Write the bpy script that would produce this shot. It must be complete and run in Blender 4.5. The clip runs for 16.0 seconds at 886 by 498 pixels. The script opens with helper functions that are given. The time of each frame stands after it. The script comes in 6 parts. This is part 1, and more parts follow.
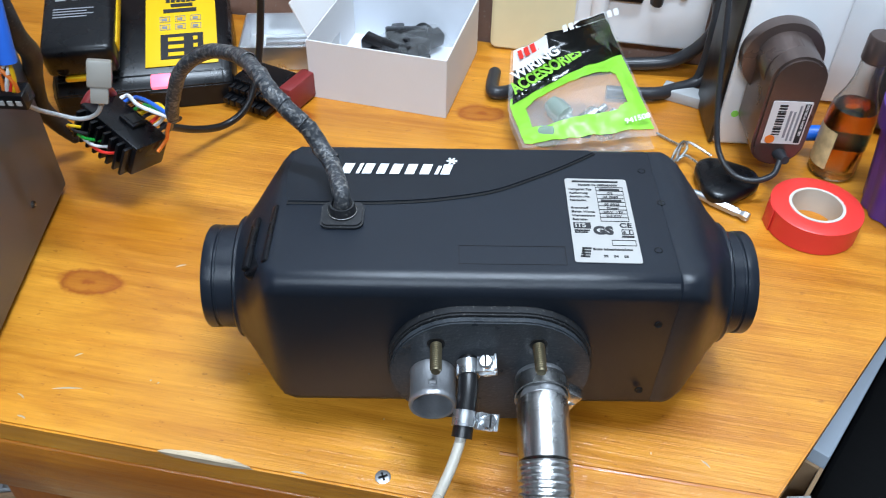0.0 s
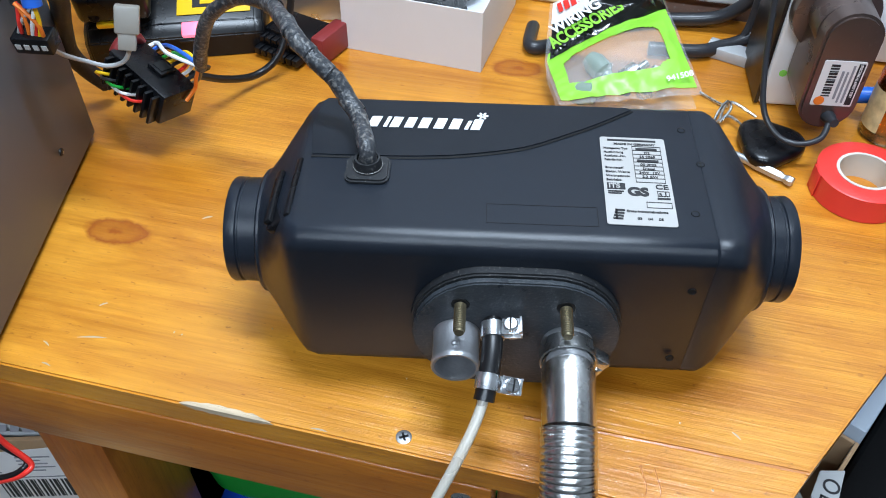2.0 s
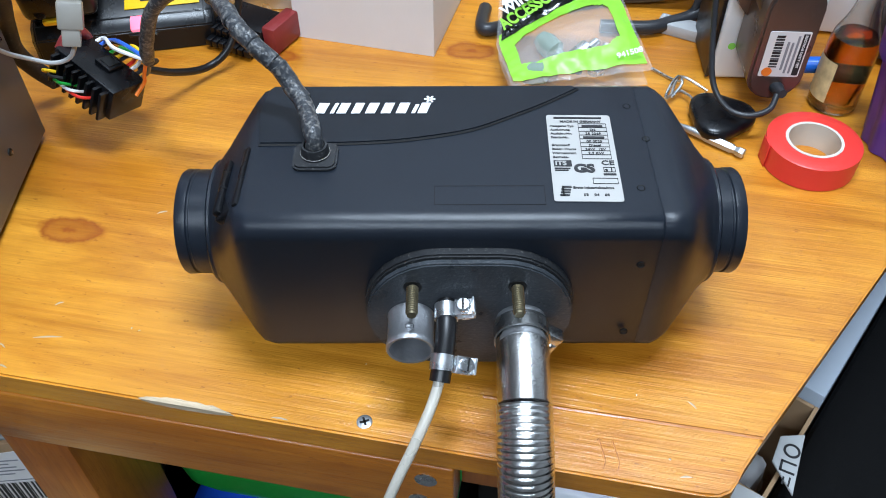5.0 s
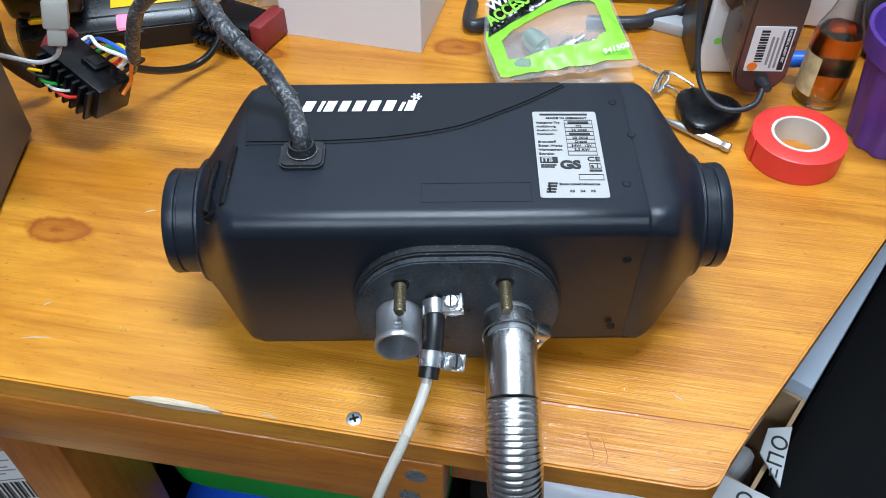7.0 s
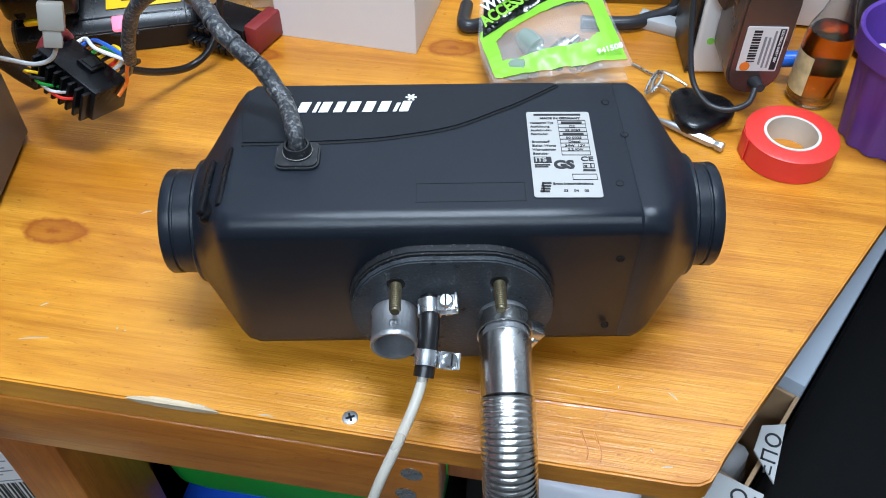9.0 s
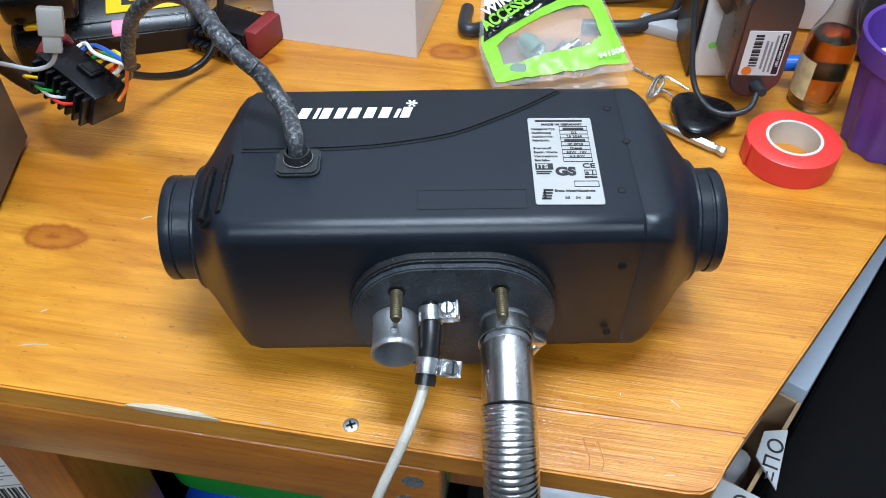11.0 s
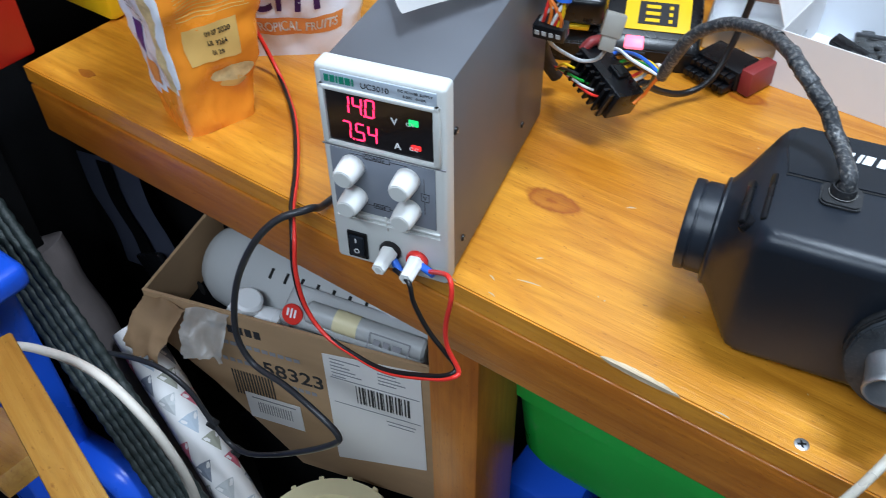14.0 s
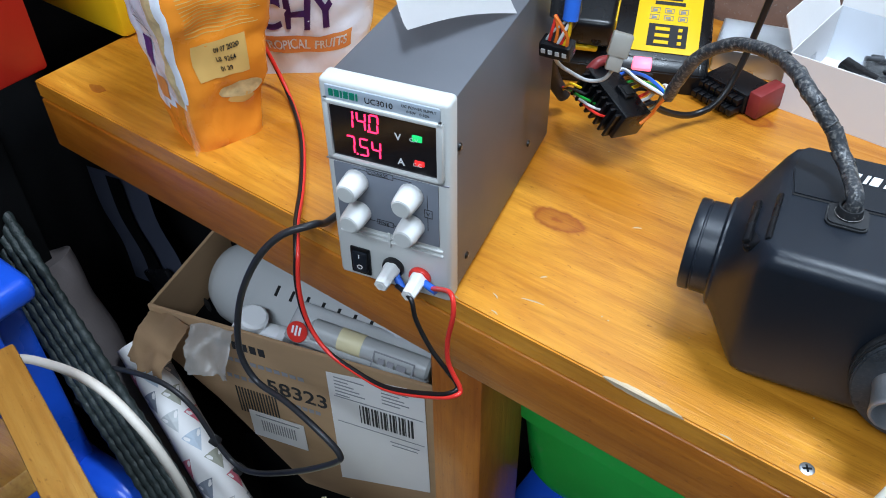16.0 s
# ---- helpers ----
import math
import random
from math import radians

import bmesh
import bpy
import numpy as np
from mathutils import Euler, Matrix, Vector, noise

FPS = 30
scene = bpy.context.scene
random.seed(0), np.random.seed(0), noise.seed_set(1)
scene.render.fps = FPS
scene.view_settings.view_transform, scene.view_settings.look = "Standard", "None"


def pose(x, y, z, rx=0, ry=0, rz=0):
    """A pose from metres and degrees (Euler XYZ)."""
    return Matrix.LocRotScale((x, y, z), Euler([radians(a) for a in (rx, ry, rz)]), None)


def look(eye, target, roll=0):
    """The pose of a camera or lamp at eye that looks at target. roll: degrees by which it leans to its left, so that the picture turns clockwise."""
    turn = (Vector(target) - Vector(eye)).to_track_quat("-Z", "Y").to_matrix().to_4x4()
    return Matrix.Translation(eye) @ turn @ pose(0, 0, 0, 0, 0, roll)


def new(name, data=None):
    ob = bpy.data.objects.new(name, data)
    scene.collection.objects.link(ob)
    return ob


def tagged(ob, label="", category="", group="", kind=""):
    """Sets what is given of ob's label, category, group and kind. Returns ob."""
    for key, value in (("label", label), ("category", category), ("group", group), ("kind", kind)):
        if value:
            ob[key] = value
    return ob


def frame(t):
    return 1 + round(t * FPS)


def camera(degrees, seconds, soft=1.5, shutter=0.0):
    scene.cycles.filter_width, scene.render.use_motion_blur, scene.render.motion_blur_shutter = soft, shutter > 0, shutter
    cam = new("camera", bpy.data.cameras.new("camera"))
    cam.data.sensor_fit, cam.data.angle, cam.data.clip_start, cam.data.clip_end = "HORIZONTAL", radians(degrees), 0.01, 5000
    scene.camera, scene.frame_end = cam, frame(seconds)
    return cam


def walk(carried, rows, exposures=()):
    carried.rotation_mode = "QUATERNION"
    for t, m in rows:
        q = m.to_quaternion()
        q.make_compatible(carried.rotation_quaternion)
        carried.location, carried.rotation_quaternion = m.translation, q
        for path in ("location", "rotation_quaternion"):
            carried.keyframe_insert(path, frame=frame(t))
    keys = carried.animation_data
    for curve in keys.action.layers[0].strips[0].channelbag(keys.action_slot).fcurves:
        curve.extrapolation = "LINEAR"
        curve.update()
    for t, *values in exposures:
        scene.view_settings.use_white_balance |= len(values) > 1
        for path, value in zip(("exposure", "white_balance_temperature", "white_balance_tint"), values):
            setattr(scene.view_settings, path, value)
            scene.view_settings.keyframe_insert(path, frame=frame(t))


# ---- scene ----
cam = camera(55.1, 16.0, soft=0.95, shutter=0.5)
PATH = [
    (0, (0.072, -0.226, 1.142), (-0.188, 1.211, -0.224), 1.1),
    (0.5, (0.074, -0.226, 1.141), (-0.242, 1.175, -0.251), -0.1),
    (1, (0.074, -0.219, 1.135), (-0.263, 1.154, -0.281), -0.2),
    (1.5, (0.075, -0.215, 1.134), (-0.257, 1.146, -0.294), 0.2),
    (2, (0.075, -0.216, 1.133), (-0.254, 1.136, -0.304), 0.2),
    (2.5, (0.076, -0.217, 1.132), (-0.245, 1.131, -0.31), 0.2),
    (3, (0.078, -0.218, 1.134), (-0.235, 1.128, -0.312), 0.3),
    (3.5, (0.082, -0.219, 1.134), (-0.226, 1.123, -0.317), 0.0),
    (4, (0.084, -0.218, 1.132), (-0.214, 1.119, -0.325), -0.1),
    (4.5, (0.085, -0.217, 1.132), (-0.201, 1.123, -0.324), -0.7),
    (5, (0.088, -0.216, 1.133), (-0.184, 1.126, -0.325), -0.6),
    (7.5, (0.09, -0.216, 1.136), (-0.16, 1.12, -0.331), -0.5),
    (8, (0.09, -0.215, 1.137), (-0.159, 1.122, -0.329), -0.5),
    (8.5, (0.09, -0.217, 1.137), (-0.154, 1.121, -0.33), -0.5),
    (9, (0.091, -0.218, 1.137), (-0.151, 1.121, -0.33), -0.4),
    (11.5, (0.09, -0.214, 1.138), (-0.154, 1.125, -0.328), -0.5),
    (12, (0.09, -0.214, 1.137), (-0.155, 1.124, -0.329), -0.5),
    (12.5, (0.087, -0.216, 1.137), (-0.16, 1.121, -0.33), -0.5),
    (12.8, (0.078, -0.238, 1.131), (-0.228, 1.113, -0.312), 0.4),
    (13, (0.053, -0.252, 1.142), (-0.29, 1.068, -0.322), 1.1),
    (13.2, (0.032, -0.27, 1.145), (-0.418, 1.027, -0.31), 0.7),
    (13.5, (0.011, -0.297, 1.157), (-0.661, 0.922, -0.28), -0.9),
    (13.7, (-0.006, -0.312, 1.166), (-0.764, 0.873, -0.256), -0.7),
    (14, (-0.005, -0.321, 1.162), (-0.854, 0.837, -0.23), -1.1),
    (14.5, (-0.005, -0.32, 1.159), (-0.884, 0.834, -0.218), -1.1),
    (15, (-0.003, -0.32, 1.159), (-0.901, 0.838, -0.202), -1.1),
    (15.5, (-0.002, -0.321, 1.158), (-0.899, 0.843, -0.199), -1.0),
    (16, (0.0, -0.319, 1.157), (-0.893, 0.855, -0.194), -1.0),
]
walk(cam, [(t, look(eye, target, roll)) for t, eye, target, roll in PATH])

# ---- world and light ----
world = bpy.data.worlds.new("room_dark")
scene.world = world
world.use_nodes = True
world.node_tree.nodes["Background"].inputs[0].default_value = (0.75, 0.82, 1.0, 1)
world.node_tree.nodes["Background"].inputs[1].default_value = 0.015
T = 0.75  # height of the bench top


def area_lamp(name, at, target, sx, sy, watts, color):
    d = bpy.data.lights.new(name, "AREA")
    d.shape, d.size, d.size_y, d.energy, d.color = "RECTANGLE", sx, sy, watts, color
    ob = new(name, d)
    ob.matrix_world = look(at, target)
    return ob


area_lamp("tube_light_lamp", (0.12, 0.12, 2.28), (0.12, 0.1, 0.7), 0.62, 0.16, 29.5, (0.745, 0.895, 1.07))
area_lamp("tube_light_lamp", (0.05, -1.25, 2.28), (0.05, -1.0, 0.7), 1.5, 0.16, 38, (0.745, 0.895, 1.07))


# ---- materials ----
def mat(name, color, rough=0.5, metal=0.0, var=0.12, scale=60.0, bump=0.0, bscale=400.0, coat=0.0, trans=0.0, alpha=1.0,
        emit=None, spec=0.5, rvar=0.1, stretch=(1, 1, 1), ior=1.45, dirt=0.0, dpos=(0.62, 0.75)):
    m = bpy.data.materials.new(name)
    m.use_nodes = True
    nt = m.node_tree
    n, l = nt.nodes, nt.links
    b = n["Principled BSDF"]
    tc = n.new("ShaderNodeTexCoord")
    mp = n.new("ShaderNodeMapping")
    mp.inputs["Scale"].default_value = stretch
    l.new(tc.outputs["Object"], mp.inputs[0])
    big = n.new("ShaderNodeTexNoise")
    big.inputs["Scale"].default_value = scale
    big.inputs["Detail"].default_value = 5
    l.new(mp.outputs[0], big.inputs["Vector"])
    mix = n.new("ShaderNodeMix")
    mix.data_type = "RGBA"
    lo = tuple(max(0, c * (1 - var)) for c in color)
    hi = tuple(min(1, c * (1 + var)) for c in color)
    mix.inputs["A"].default_value, mix.inputs["B"].default_value = (*lo, 1), (*hi, 1)
    l.new(big.outputs[0], mix.inputs["Factor"])
    out = mix.outputs["Result"]
    if dirt:
        sp = n.new("ShaderNodeTexNoise")
        sp.inputs["Scale"].default_value = scale * 9
        l.new(mp.outputs[0], sp.inputs["Vector"])
        ramp = n.new("ShaderNodeValToRGB")
        ramp.color_ramp.elements[0].position, ramp.color_ramp.elements[1].position = dpos
        ramp.color_ramp.elements[1].color = (dirt, dirt, dirt, 1)
        l.new(sp.outputs[0], ramp.inputs[0])
        m2 = n.new("ShaderNodeMix")
        m2.data_type = "RGBA"
        m2.inputs["B"].default_value = (0.35, 0.33, 0.3, 1)
        l.new(ramp.outputs[0], m2.inputs["Factor"])
        l.new(out, m2.inputs["A"])
        out = m2.outputs["Result"]
    l.new(out, b.inputs["Base Color"])
    rr = n.new("ShaderNodeMapRange")
    rr.inputs["To Min"].default_value, rr.inputs["To Max"].default_value = max(0.02, rough - rvar), min(1, rough + rvar)
    fine = n.new("ShaderNodeTexNoise")
    fine.inputs["Scale"].default_value = bscale
    fine.inputs["Detail"].default_value = 3
    l.new(mp.outputs[0], fine.inputs["Vector"])
    l.new(big.outputs[0], rr.inputs[0])
    l.new(rr.outputs[0], b.inputs["Roughness"])
    if bump:
        bp = n.new("ShaderNodeBump")
        bp.inputs["Strength"].default_value = bump
        bp.inputs["Distance"].default_value = 0.001
        l.new(fine.outputs[0], bp.inputs["Height"])
        l.new(bp.outputs[0], b.inputs["Normal"])
    b.inputs["Metallic"].default_value = metal
    b.inputs["Specular IOR Level"].default_value = spec
    b.inputs["IOR"].default_value = ior
    b.inputs["Coat Weight"].default_value = coat
    b.inputs["Coat Roughness"].default_value = 0.15
    b.inputs["Transmission Weight"].default_value = trans
    b.inputs["Alpha"].default_value = alpha
    if emit:
        b.inputs["Emission Color"].default_value = (*emit[:3], 1)
        b.inputs["Emission Strength"].default_value = emit[3]
    return m


def wood(name, dark, light, knots=(), rough=0.3, axis=0, coat=0.5):
    """Brushed varnished pine: thin grain lines along one axis, amber blotches, brush ridges in the coat, red-brown knots."""
    m = bpy.data.materials.new(name)
    m.use_nodes = True
    n, l = m.node_tree.nodes, m.node_tree.links
    b = n["Principled BSDF"]
    tc = n.new("ShaderNodeTexCoord")

    def noise_tex(along, across, detail=6, rough_=0.6, dist=0.0, off=0.0):
        v = [across] * 3
        v[axis] = along
        mp = n.new("ShaderNodeMapping")
        mp.inputs["Scale"].default_value = v
        mp.inputs["Location"].default_value = (off, off * 1.7, off * 0.6)
        l.new(tc.outputs["Object"], mp.inputs[0])
        t = n.new("ShaderNodeTexNoise")
        t.inputs["Scale"].default_value = 1.0
        t.inputs["Detail"].default_value = detail
        t.inputs["Roughness"].default_value = rough_
        t.inputs["Distortion"].default_value = dist
        l.new(mp.outputs[0], t.inputs["Vector"])
        return t

    def ramp(src, p0, c0, p1, c1):
        r = n.new("ShaderNodeValToRGB")
        e = r.color_ramp.elements
        e[0].position, e[0].color = p0, (*c0, 1)
        e[1].position, e[1].color = p1, (*c1, 1)
        l.new(src.outputs[0], r.inputs[0])
        return r.outputs[0]

    def mixed(kind, a, c, f=1.0):
        mx = n.new("ShaderNodeMix")
        mx.data_type, mx.blend_type = "RGBA", kind
        mx.inputs["Factor"].default_value = f
        l.new(a, mx.inputs["A"])
        l.new(c, mx.inputs["B"])
        return mx.outputs["Result"]

    streak = noise_tex(6.5, 46, 7, 0.66, 0.9)
    line = noise_tex(2.6, 210, 4, 0.55, 0.5, 3.1)
    blotch = noise_tex(5.0, 11, 5, 0.62, 0.6, 7.7)
    fleck = noise_tex(160, 420, 3, 0.6, 0.0, 1.3)
    brush = noise_tex(14, 380, 5, 0.66, 0.3, 5.9)
    out = ramp(streak, 0.22, dark, 0.74, light)
    out = mixed("MULTIPLY", out, ramp(line, 0.34, (0.88, 0.80, 0.66), 0.52, (1, 1, 1)))
    out = mixed("MULTIPLY", out, ramp(blotch, 0.32, (0.66, 0.50, 0.30), 0.64, (1, 1, 1)))
    out = mixed("MULTIPLY", out, ramp(fleck, 0.26, (0.62, 0.50, 0.38), 0.36, (1, 1, 1)))
    wob = noise_tex(70, 70, 3)
    for kx, ky, rx, ry in knots:
        mp = n.new("ShaderNodeMapping")
        mp.inputs["Location"].default_value = (-kx / rx, -ky / ry, 0)
        mp.inputs["Scale"].default_value = (1 / rx, 1 / ry, 0)
        l.new(tc.outputs["Object"], mp.inputs[0])
        ln = n.new("ShaderNodeVectorMath")
        ln.operation = "LENGTH"
        l.new(mp.outputs[0], ln.inputs[0])
        ad = n.new("ShaderNodeMath")
        ad.operation = "MULTIPLY_ADD"
        ad.inputs[1].default_value = 0.9
        l.new(wob.outputs[0], ad.inputs[0])
        l.new(ln.outputs["Value"], ad.inputs[2])
        sc_ = n.new("ShaderNodeMath")
        sc_.operation = "MULTIPLY"
        sc_.inputs[1].default_value = 0.62
        l.new(ad.outputs[0], sc_.inputs[0])
        kr = n.new("ShaderNodeValToRGB")
        e = kr.color_ramp.elements
        e[0].position, e[0].color = 0.36, (0.9, 0.9, 0.9, 1)
        e[1].position, e[1].color = 1.0, (0, 0, 0, 1)
        for p_, v_ in ((0.46, 0.5), (0.66, 0.55), (0.82, 0.9), (0.9, 0.4)):
            e.new(p_).color = (v_, v_, v_, 1)
        l.new(sc_.outputs[0], kr.inputs[0])
        km = n.new("ShaderNodeMix")
        km.data_type = "RGBA"
        km.inputs["B"].default_value = (0.30, 0.062, 0.006, 1)
        l.new(kr.outputs[0], km.inputs["Factor"])
        l.new(out, km.inputs["A"])
        out = km.outputs["Result"]
    l.new(out, b.inputs["Base Color"])
    rr = n.new("ShaderNodeMapRange")
    rr.inputs["To Min"].default_value, rr.inputs["To Max"].default_value = rough - 0.08, rough + 0.16
    l.new(blotch.outputs[0], rr.inputs[0])
    l.new(rr.outputs[0], b.inputs["Roughness"])
    bp = n.new("ShaderNodeBump")
    bp.inputs["Strength"].default_value, bp.inputs["Distance"].default_value = 0.55, 0.0008
    l.new(brush.outputs[0], bp.inputs["Height"])
    l.new(bp.outputs[0], b.inputs["Normal"])
    l.new(bp.outputs[0], b.inputs["Coat Normal"])
    b.inputs["Coat Weight"].default_value, b.inputs["Coat Roughness"].default_value = coat, 0.13
    return m


M = {}
M["top"] = wood("varnished_pine", (0.46, 0.162, 0.009), (0.86, 0.388, 0.040),
                [(-0.219, 0.109, 0.023, 0.0105), (-0.003, 0.352, 0.02, 0.012), (-0.152, 0.318, 0.017, 0.009), (0.02, 0.3, 0.025, 0.004),
                 (0.34, 0.3, 0.02, 0.01)])
M["apron"] = wood("dark_pine", (0.38, 0.115, 0.007), (0.66, 0.245, 0.022), [], 0.32)
M["leg"] = wood("leg_pine", (0.34, 0.100, 0.008), (0.60, 0.205, 0.022), [], 0.38, axis=2)
M["raw"] = mat("bare_splinter_wood", (0.52, 0.41, 0.28), 0.7, var=0.6, scale=220, bump=1.0, bscale=700, stretch=(0.2, 1, 1))
M["plank"] = wood("old_plank", (0.30, 0.155, 0.025), (0.52, 0.29, 0.06), [], 0.45, axis=2)
M["blk"] = mat("black_housing_plastic", (0.0092, 0.0125, 0.0188), 0.31, var=0.15, scale=45, bump=0.14, bscale=2600, rvar=0.02, spec=0.44, dirt=0.04, dpos=(0.66, 0.8))
M["blk_gloss"] = mat("black_gloss_plastic", (0.0045, 0.0048, 0.006), 0.28, var=0.15, scale=40, rvar=0.08, spec=0.4)
M["blk_lid"] = mat("black_lid_plastic", (0.0080, 0.0105, 0.0150), 0.38, var=0.2, scale=35, bump=0.14, bscale=2600, spec=0.38)
M["seam"] = mat("seam_black", (0.003, 0.003, 0.003), 0.7)
M["rubber"] = mat("black_rubber", (0.016, 0.017, 0.019), 0.5, var=0.4, scale=80, bump=0.25, dirt=0.25)
M["gasket"] = mat("dusty_gasket_rubber", (0.034, 0.039, 0.045), 0.30, var=0.55, scale=60, bump=0.25, bscale=700, dirt=0.10, dpos=(0.58, 0.72))
M["tape_h"] = mat("cloth_harness_tape", (0.034, 0.037, 0.042), 0.33, var=0.7, scale=48, bump=1.0, bscale=380, dirt=0.42, dpos=(0.50, 0.68))
M["alu"] = mat("cast_aluminium", (0.47, 0.48, 0.50), 0.40, 0.85, var=0.3, scale=70, bump=0.25, bscale=500)
M["alu_s"] = mat("sheet_aluminium", (0.68, 0.69, 0.7), 0.3, 0.9, var=0.15, scale=40)
M["steel"] = mat("stainless_steel", (0.62, 0.62, 0.61), 0.26, 1.0, var=0.18, scale=60, rvar=0.08, bump=0.15, bscale=900)
M["zinc"] = mat("zinc_plated_steel", (0.62, 0.64, 0.66), 0.28, 0.95, var=0.25, scale=150)
M["brassy"] = mat("yellow_zinc_bolt", (0.24, 0.205, 0.13), 0.42, 0.9, var=0.3, scale=200)
M["fuel"] = mat("translucent_nylon_tube", (0.66, 0.63, 0.55), 0.28, var=0.08, trans=0.35)
M["white_ink"] = mat("white_print", (0.85, 0.85, 0.85), 0.6, var=0.03)
M["label"] = mat("silver_white_label", (0.40, 0.385, 0.365), 0.42, var=0.06, scale=30, rvar=0.05)
M["ink"] = mat("black_print", (0.02, 0.02, 0.022), 0.6)
M["grey_ink"] = mat("grey_print", (0.25, 0.25, 0.27), 0.6)
M["bezel"] = mat("pale_grey_plastic", (0.60, 0.61, 0.59), 0.42, var=0.05, scale=30, bump=0.1, bscale=1500)
M["panel"] = mat("slate_panel", (0.19, 0.21, 0.25), 0.45, var=0.06, scale=40)
M["strip"] = mat("pale_blue_strip", (0.40, 0.46, 0.53), 0.45, var=0.04)
M["case"] = mat("grey_painted_steel", (0.13, 0.135, 0.15), 0.42, 0.35, var=0.1, scale=25, bump=0.15, bscale=1800)
M["window"] = mat("dark_display_window", (0.008, 0.006, 0.008), 0.08, var=0.1, coat=0.5)
M["led"] = mat("red_segment", (0.9, 0.02, 0.08), 0.4, emit=(1.0, 0.03, 0.12, 2.6))
M["led_g"] = mat("green_lamp", (0.01, 0.45, 0.12), 0.4, emit=(0.02, 0.8, 0.22, 0.8))
M["led_r"] = mat("red_lamp", (0.6, 0.03, 0.03), 0.4, emit=(1.0, 0.03, 0.03, 0.8))
M["led_p"] = mat("pink_charge_lamp", (0.95, 0.15, 0.25), 0.4, emit=(1.0, 0.16, 0.26, 1.6))
M["knob"] = mat("white_knob_plastic", (0.74, 0.74, 0.72), 0.4, var=0.04, scale=60)
M["green_ink"] = mat("teal_print", (0.0, 0.22, 0.14), 0.5)
M["red"] = mat("red_pvc", (0.72, 0.035, 0.025), 0.32, var=0.1, scale=40)
M["red_tape"] = mat("red_insulation_tape", (0.78, 0.045, 0.035), 0.38, var=0.1, scale=30, bump=0.15, bscale=600)
M["core"] = mat("white_card_core", (0.62, 0.57, 0.50), 0.6, var=0.1, scale=60)
M["black_pvc"] = mat("black_pvc", (0.008, 0.008, 0.009), 0.36, var=0.2, scale=60)
M["grey_pvc"] = mat("dark_grey_cable", (0.026, 0.027, 0.031), 0.34, var=0.2, scale=60)
M["blue"] = mat("blue_sleeve", (0.02, 0.12, 0.55), 0.4, var=0.1)
M["yellow"] = mat("yellow_plastic", (0.85, 0.52, 0.01), 0.42, var=0.06, scale=30)
M["card"] = mat("white_card", (0.74, 0.72, 0.71), 0.6, var=0.05, scale=20, bump=0.1, bscale=500)
M["cardin"] = mat("white_card_inside", (0.72, 0.75, 0.8), 0.6, var=0.05, scale=20)
M["brown"] = mat("corrugated_board", (0.40, 0.255, 0.14), 0.75, var=0.14, scale=18, bump=0.2, bscale=250, stretch=(1, 1, 4))
M["film"] = mat("clear_film", (0.80, 0.83, 0.84), 0.07, var=0.05, alpha=0.09, bump=1.0, bscale=90)
M["tape_clear"] = mat("crumpled_clear_tape", (0.55, 0.53, 0.50), 0.25, var=0.2, scale=60, alpha=0.45, bump=1.0, bscale=120)
M["green"] = mat("lime_print", (0.26, 0.62, 0.05), 0.35, var=0.08, scale=30, bump=0.3, bscale=80)
M["blackprint"] = mat("glossy_black_print", (0.012, 0.012, 0.012), 0.16, var=0.2, scale=30, bump=0.4, bscale=70)
M["crate_g"] = mat("green_crate_plastic", (0.014, 0.38, 0.05), 0.3, var=0.25, scale=12, dirt=0.12)
M["crate_b"] = mat("blue_crate_plastic", (0.012, 0.09, 0.62), 0.3, var=0.15, scale=12)
M["amber"] = mat("amber_spirit", (0.90, 0.36, 0.05), 0.03, trans=0.97, ior=1.33, var=0.05, rvar=0.01)
M["glass"] = mat("clear_glass", (0.94, 0.93, 0.90), 0.03, trans=1.0, ior=1.45, var=0.02, rvar=0.01)
M["purple"] = mat("purple_plastic", (0.11, 0.045, 0.30), 0.38, var=0.1, scale=30)
M["bronze"] = mat("brown_metallic_housing", (0.135, 0.10, 0.09), 0.3, 0.65, var=0.12, scale=40, dirt=0.05)
M["white_pl"] = mat("white_painted_metal", (0.84, 0.85, 0.86), 0.4, var=0.05, scale=30)
M["orange_bag"] = mat("orange_pouch_film", (0.84, 0.27, 0.025), 0.26, var=0.16, scale=22, bump=1.0, bscale=60)
M["white_bag"] = mat("white_pouch_film", (0.76, 0.79, 0.86), 0.28, var=0.07, scale=22, bump=1.0, bscale=60)
M["violet_ink"] = mat("violet_print", (0.10, 0.03, 0.17), 0.5)
M["orange_ink"] = mat("orange_print", (0.72, 0.27, 0.07), 0.4)
M["buff"] = mat("buff_print", (0.68, 0.42, 0.13), 0.4)
M["nut"] = mat("cream_nut_print", (0.72, 0.52, 0.27), 0.4, var=0.55, scale=150)
M["red_steel"] = mat("red_enamel", (0.42, 0.014, 0.008), 0.4, var=0.2, scale=16)
M["grey_tank"] = mat("pale_grey_tank", (0.46, 0.47, 0.47), 0.4, var=0.08, scale=14)
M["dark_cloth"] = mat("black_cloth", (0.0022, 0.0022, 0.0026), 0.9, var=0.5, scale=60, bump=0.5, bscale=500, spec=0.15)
M["strap"] = mat("slate_webbing", (0.075, 0.085, 0.13), 0.7, var=0.15, scale=150, bump=0.4, bscale=900)
M["roll_brown"] = mat("grey_brown_cloth", (0.12, 0.10, 0.098), 0.8, var=0.2, scale=40, bump=0.3)
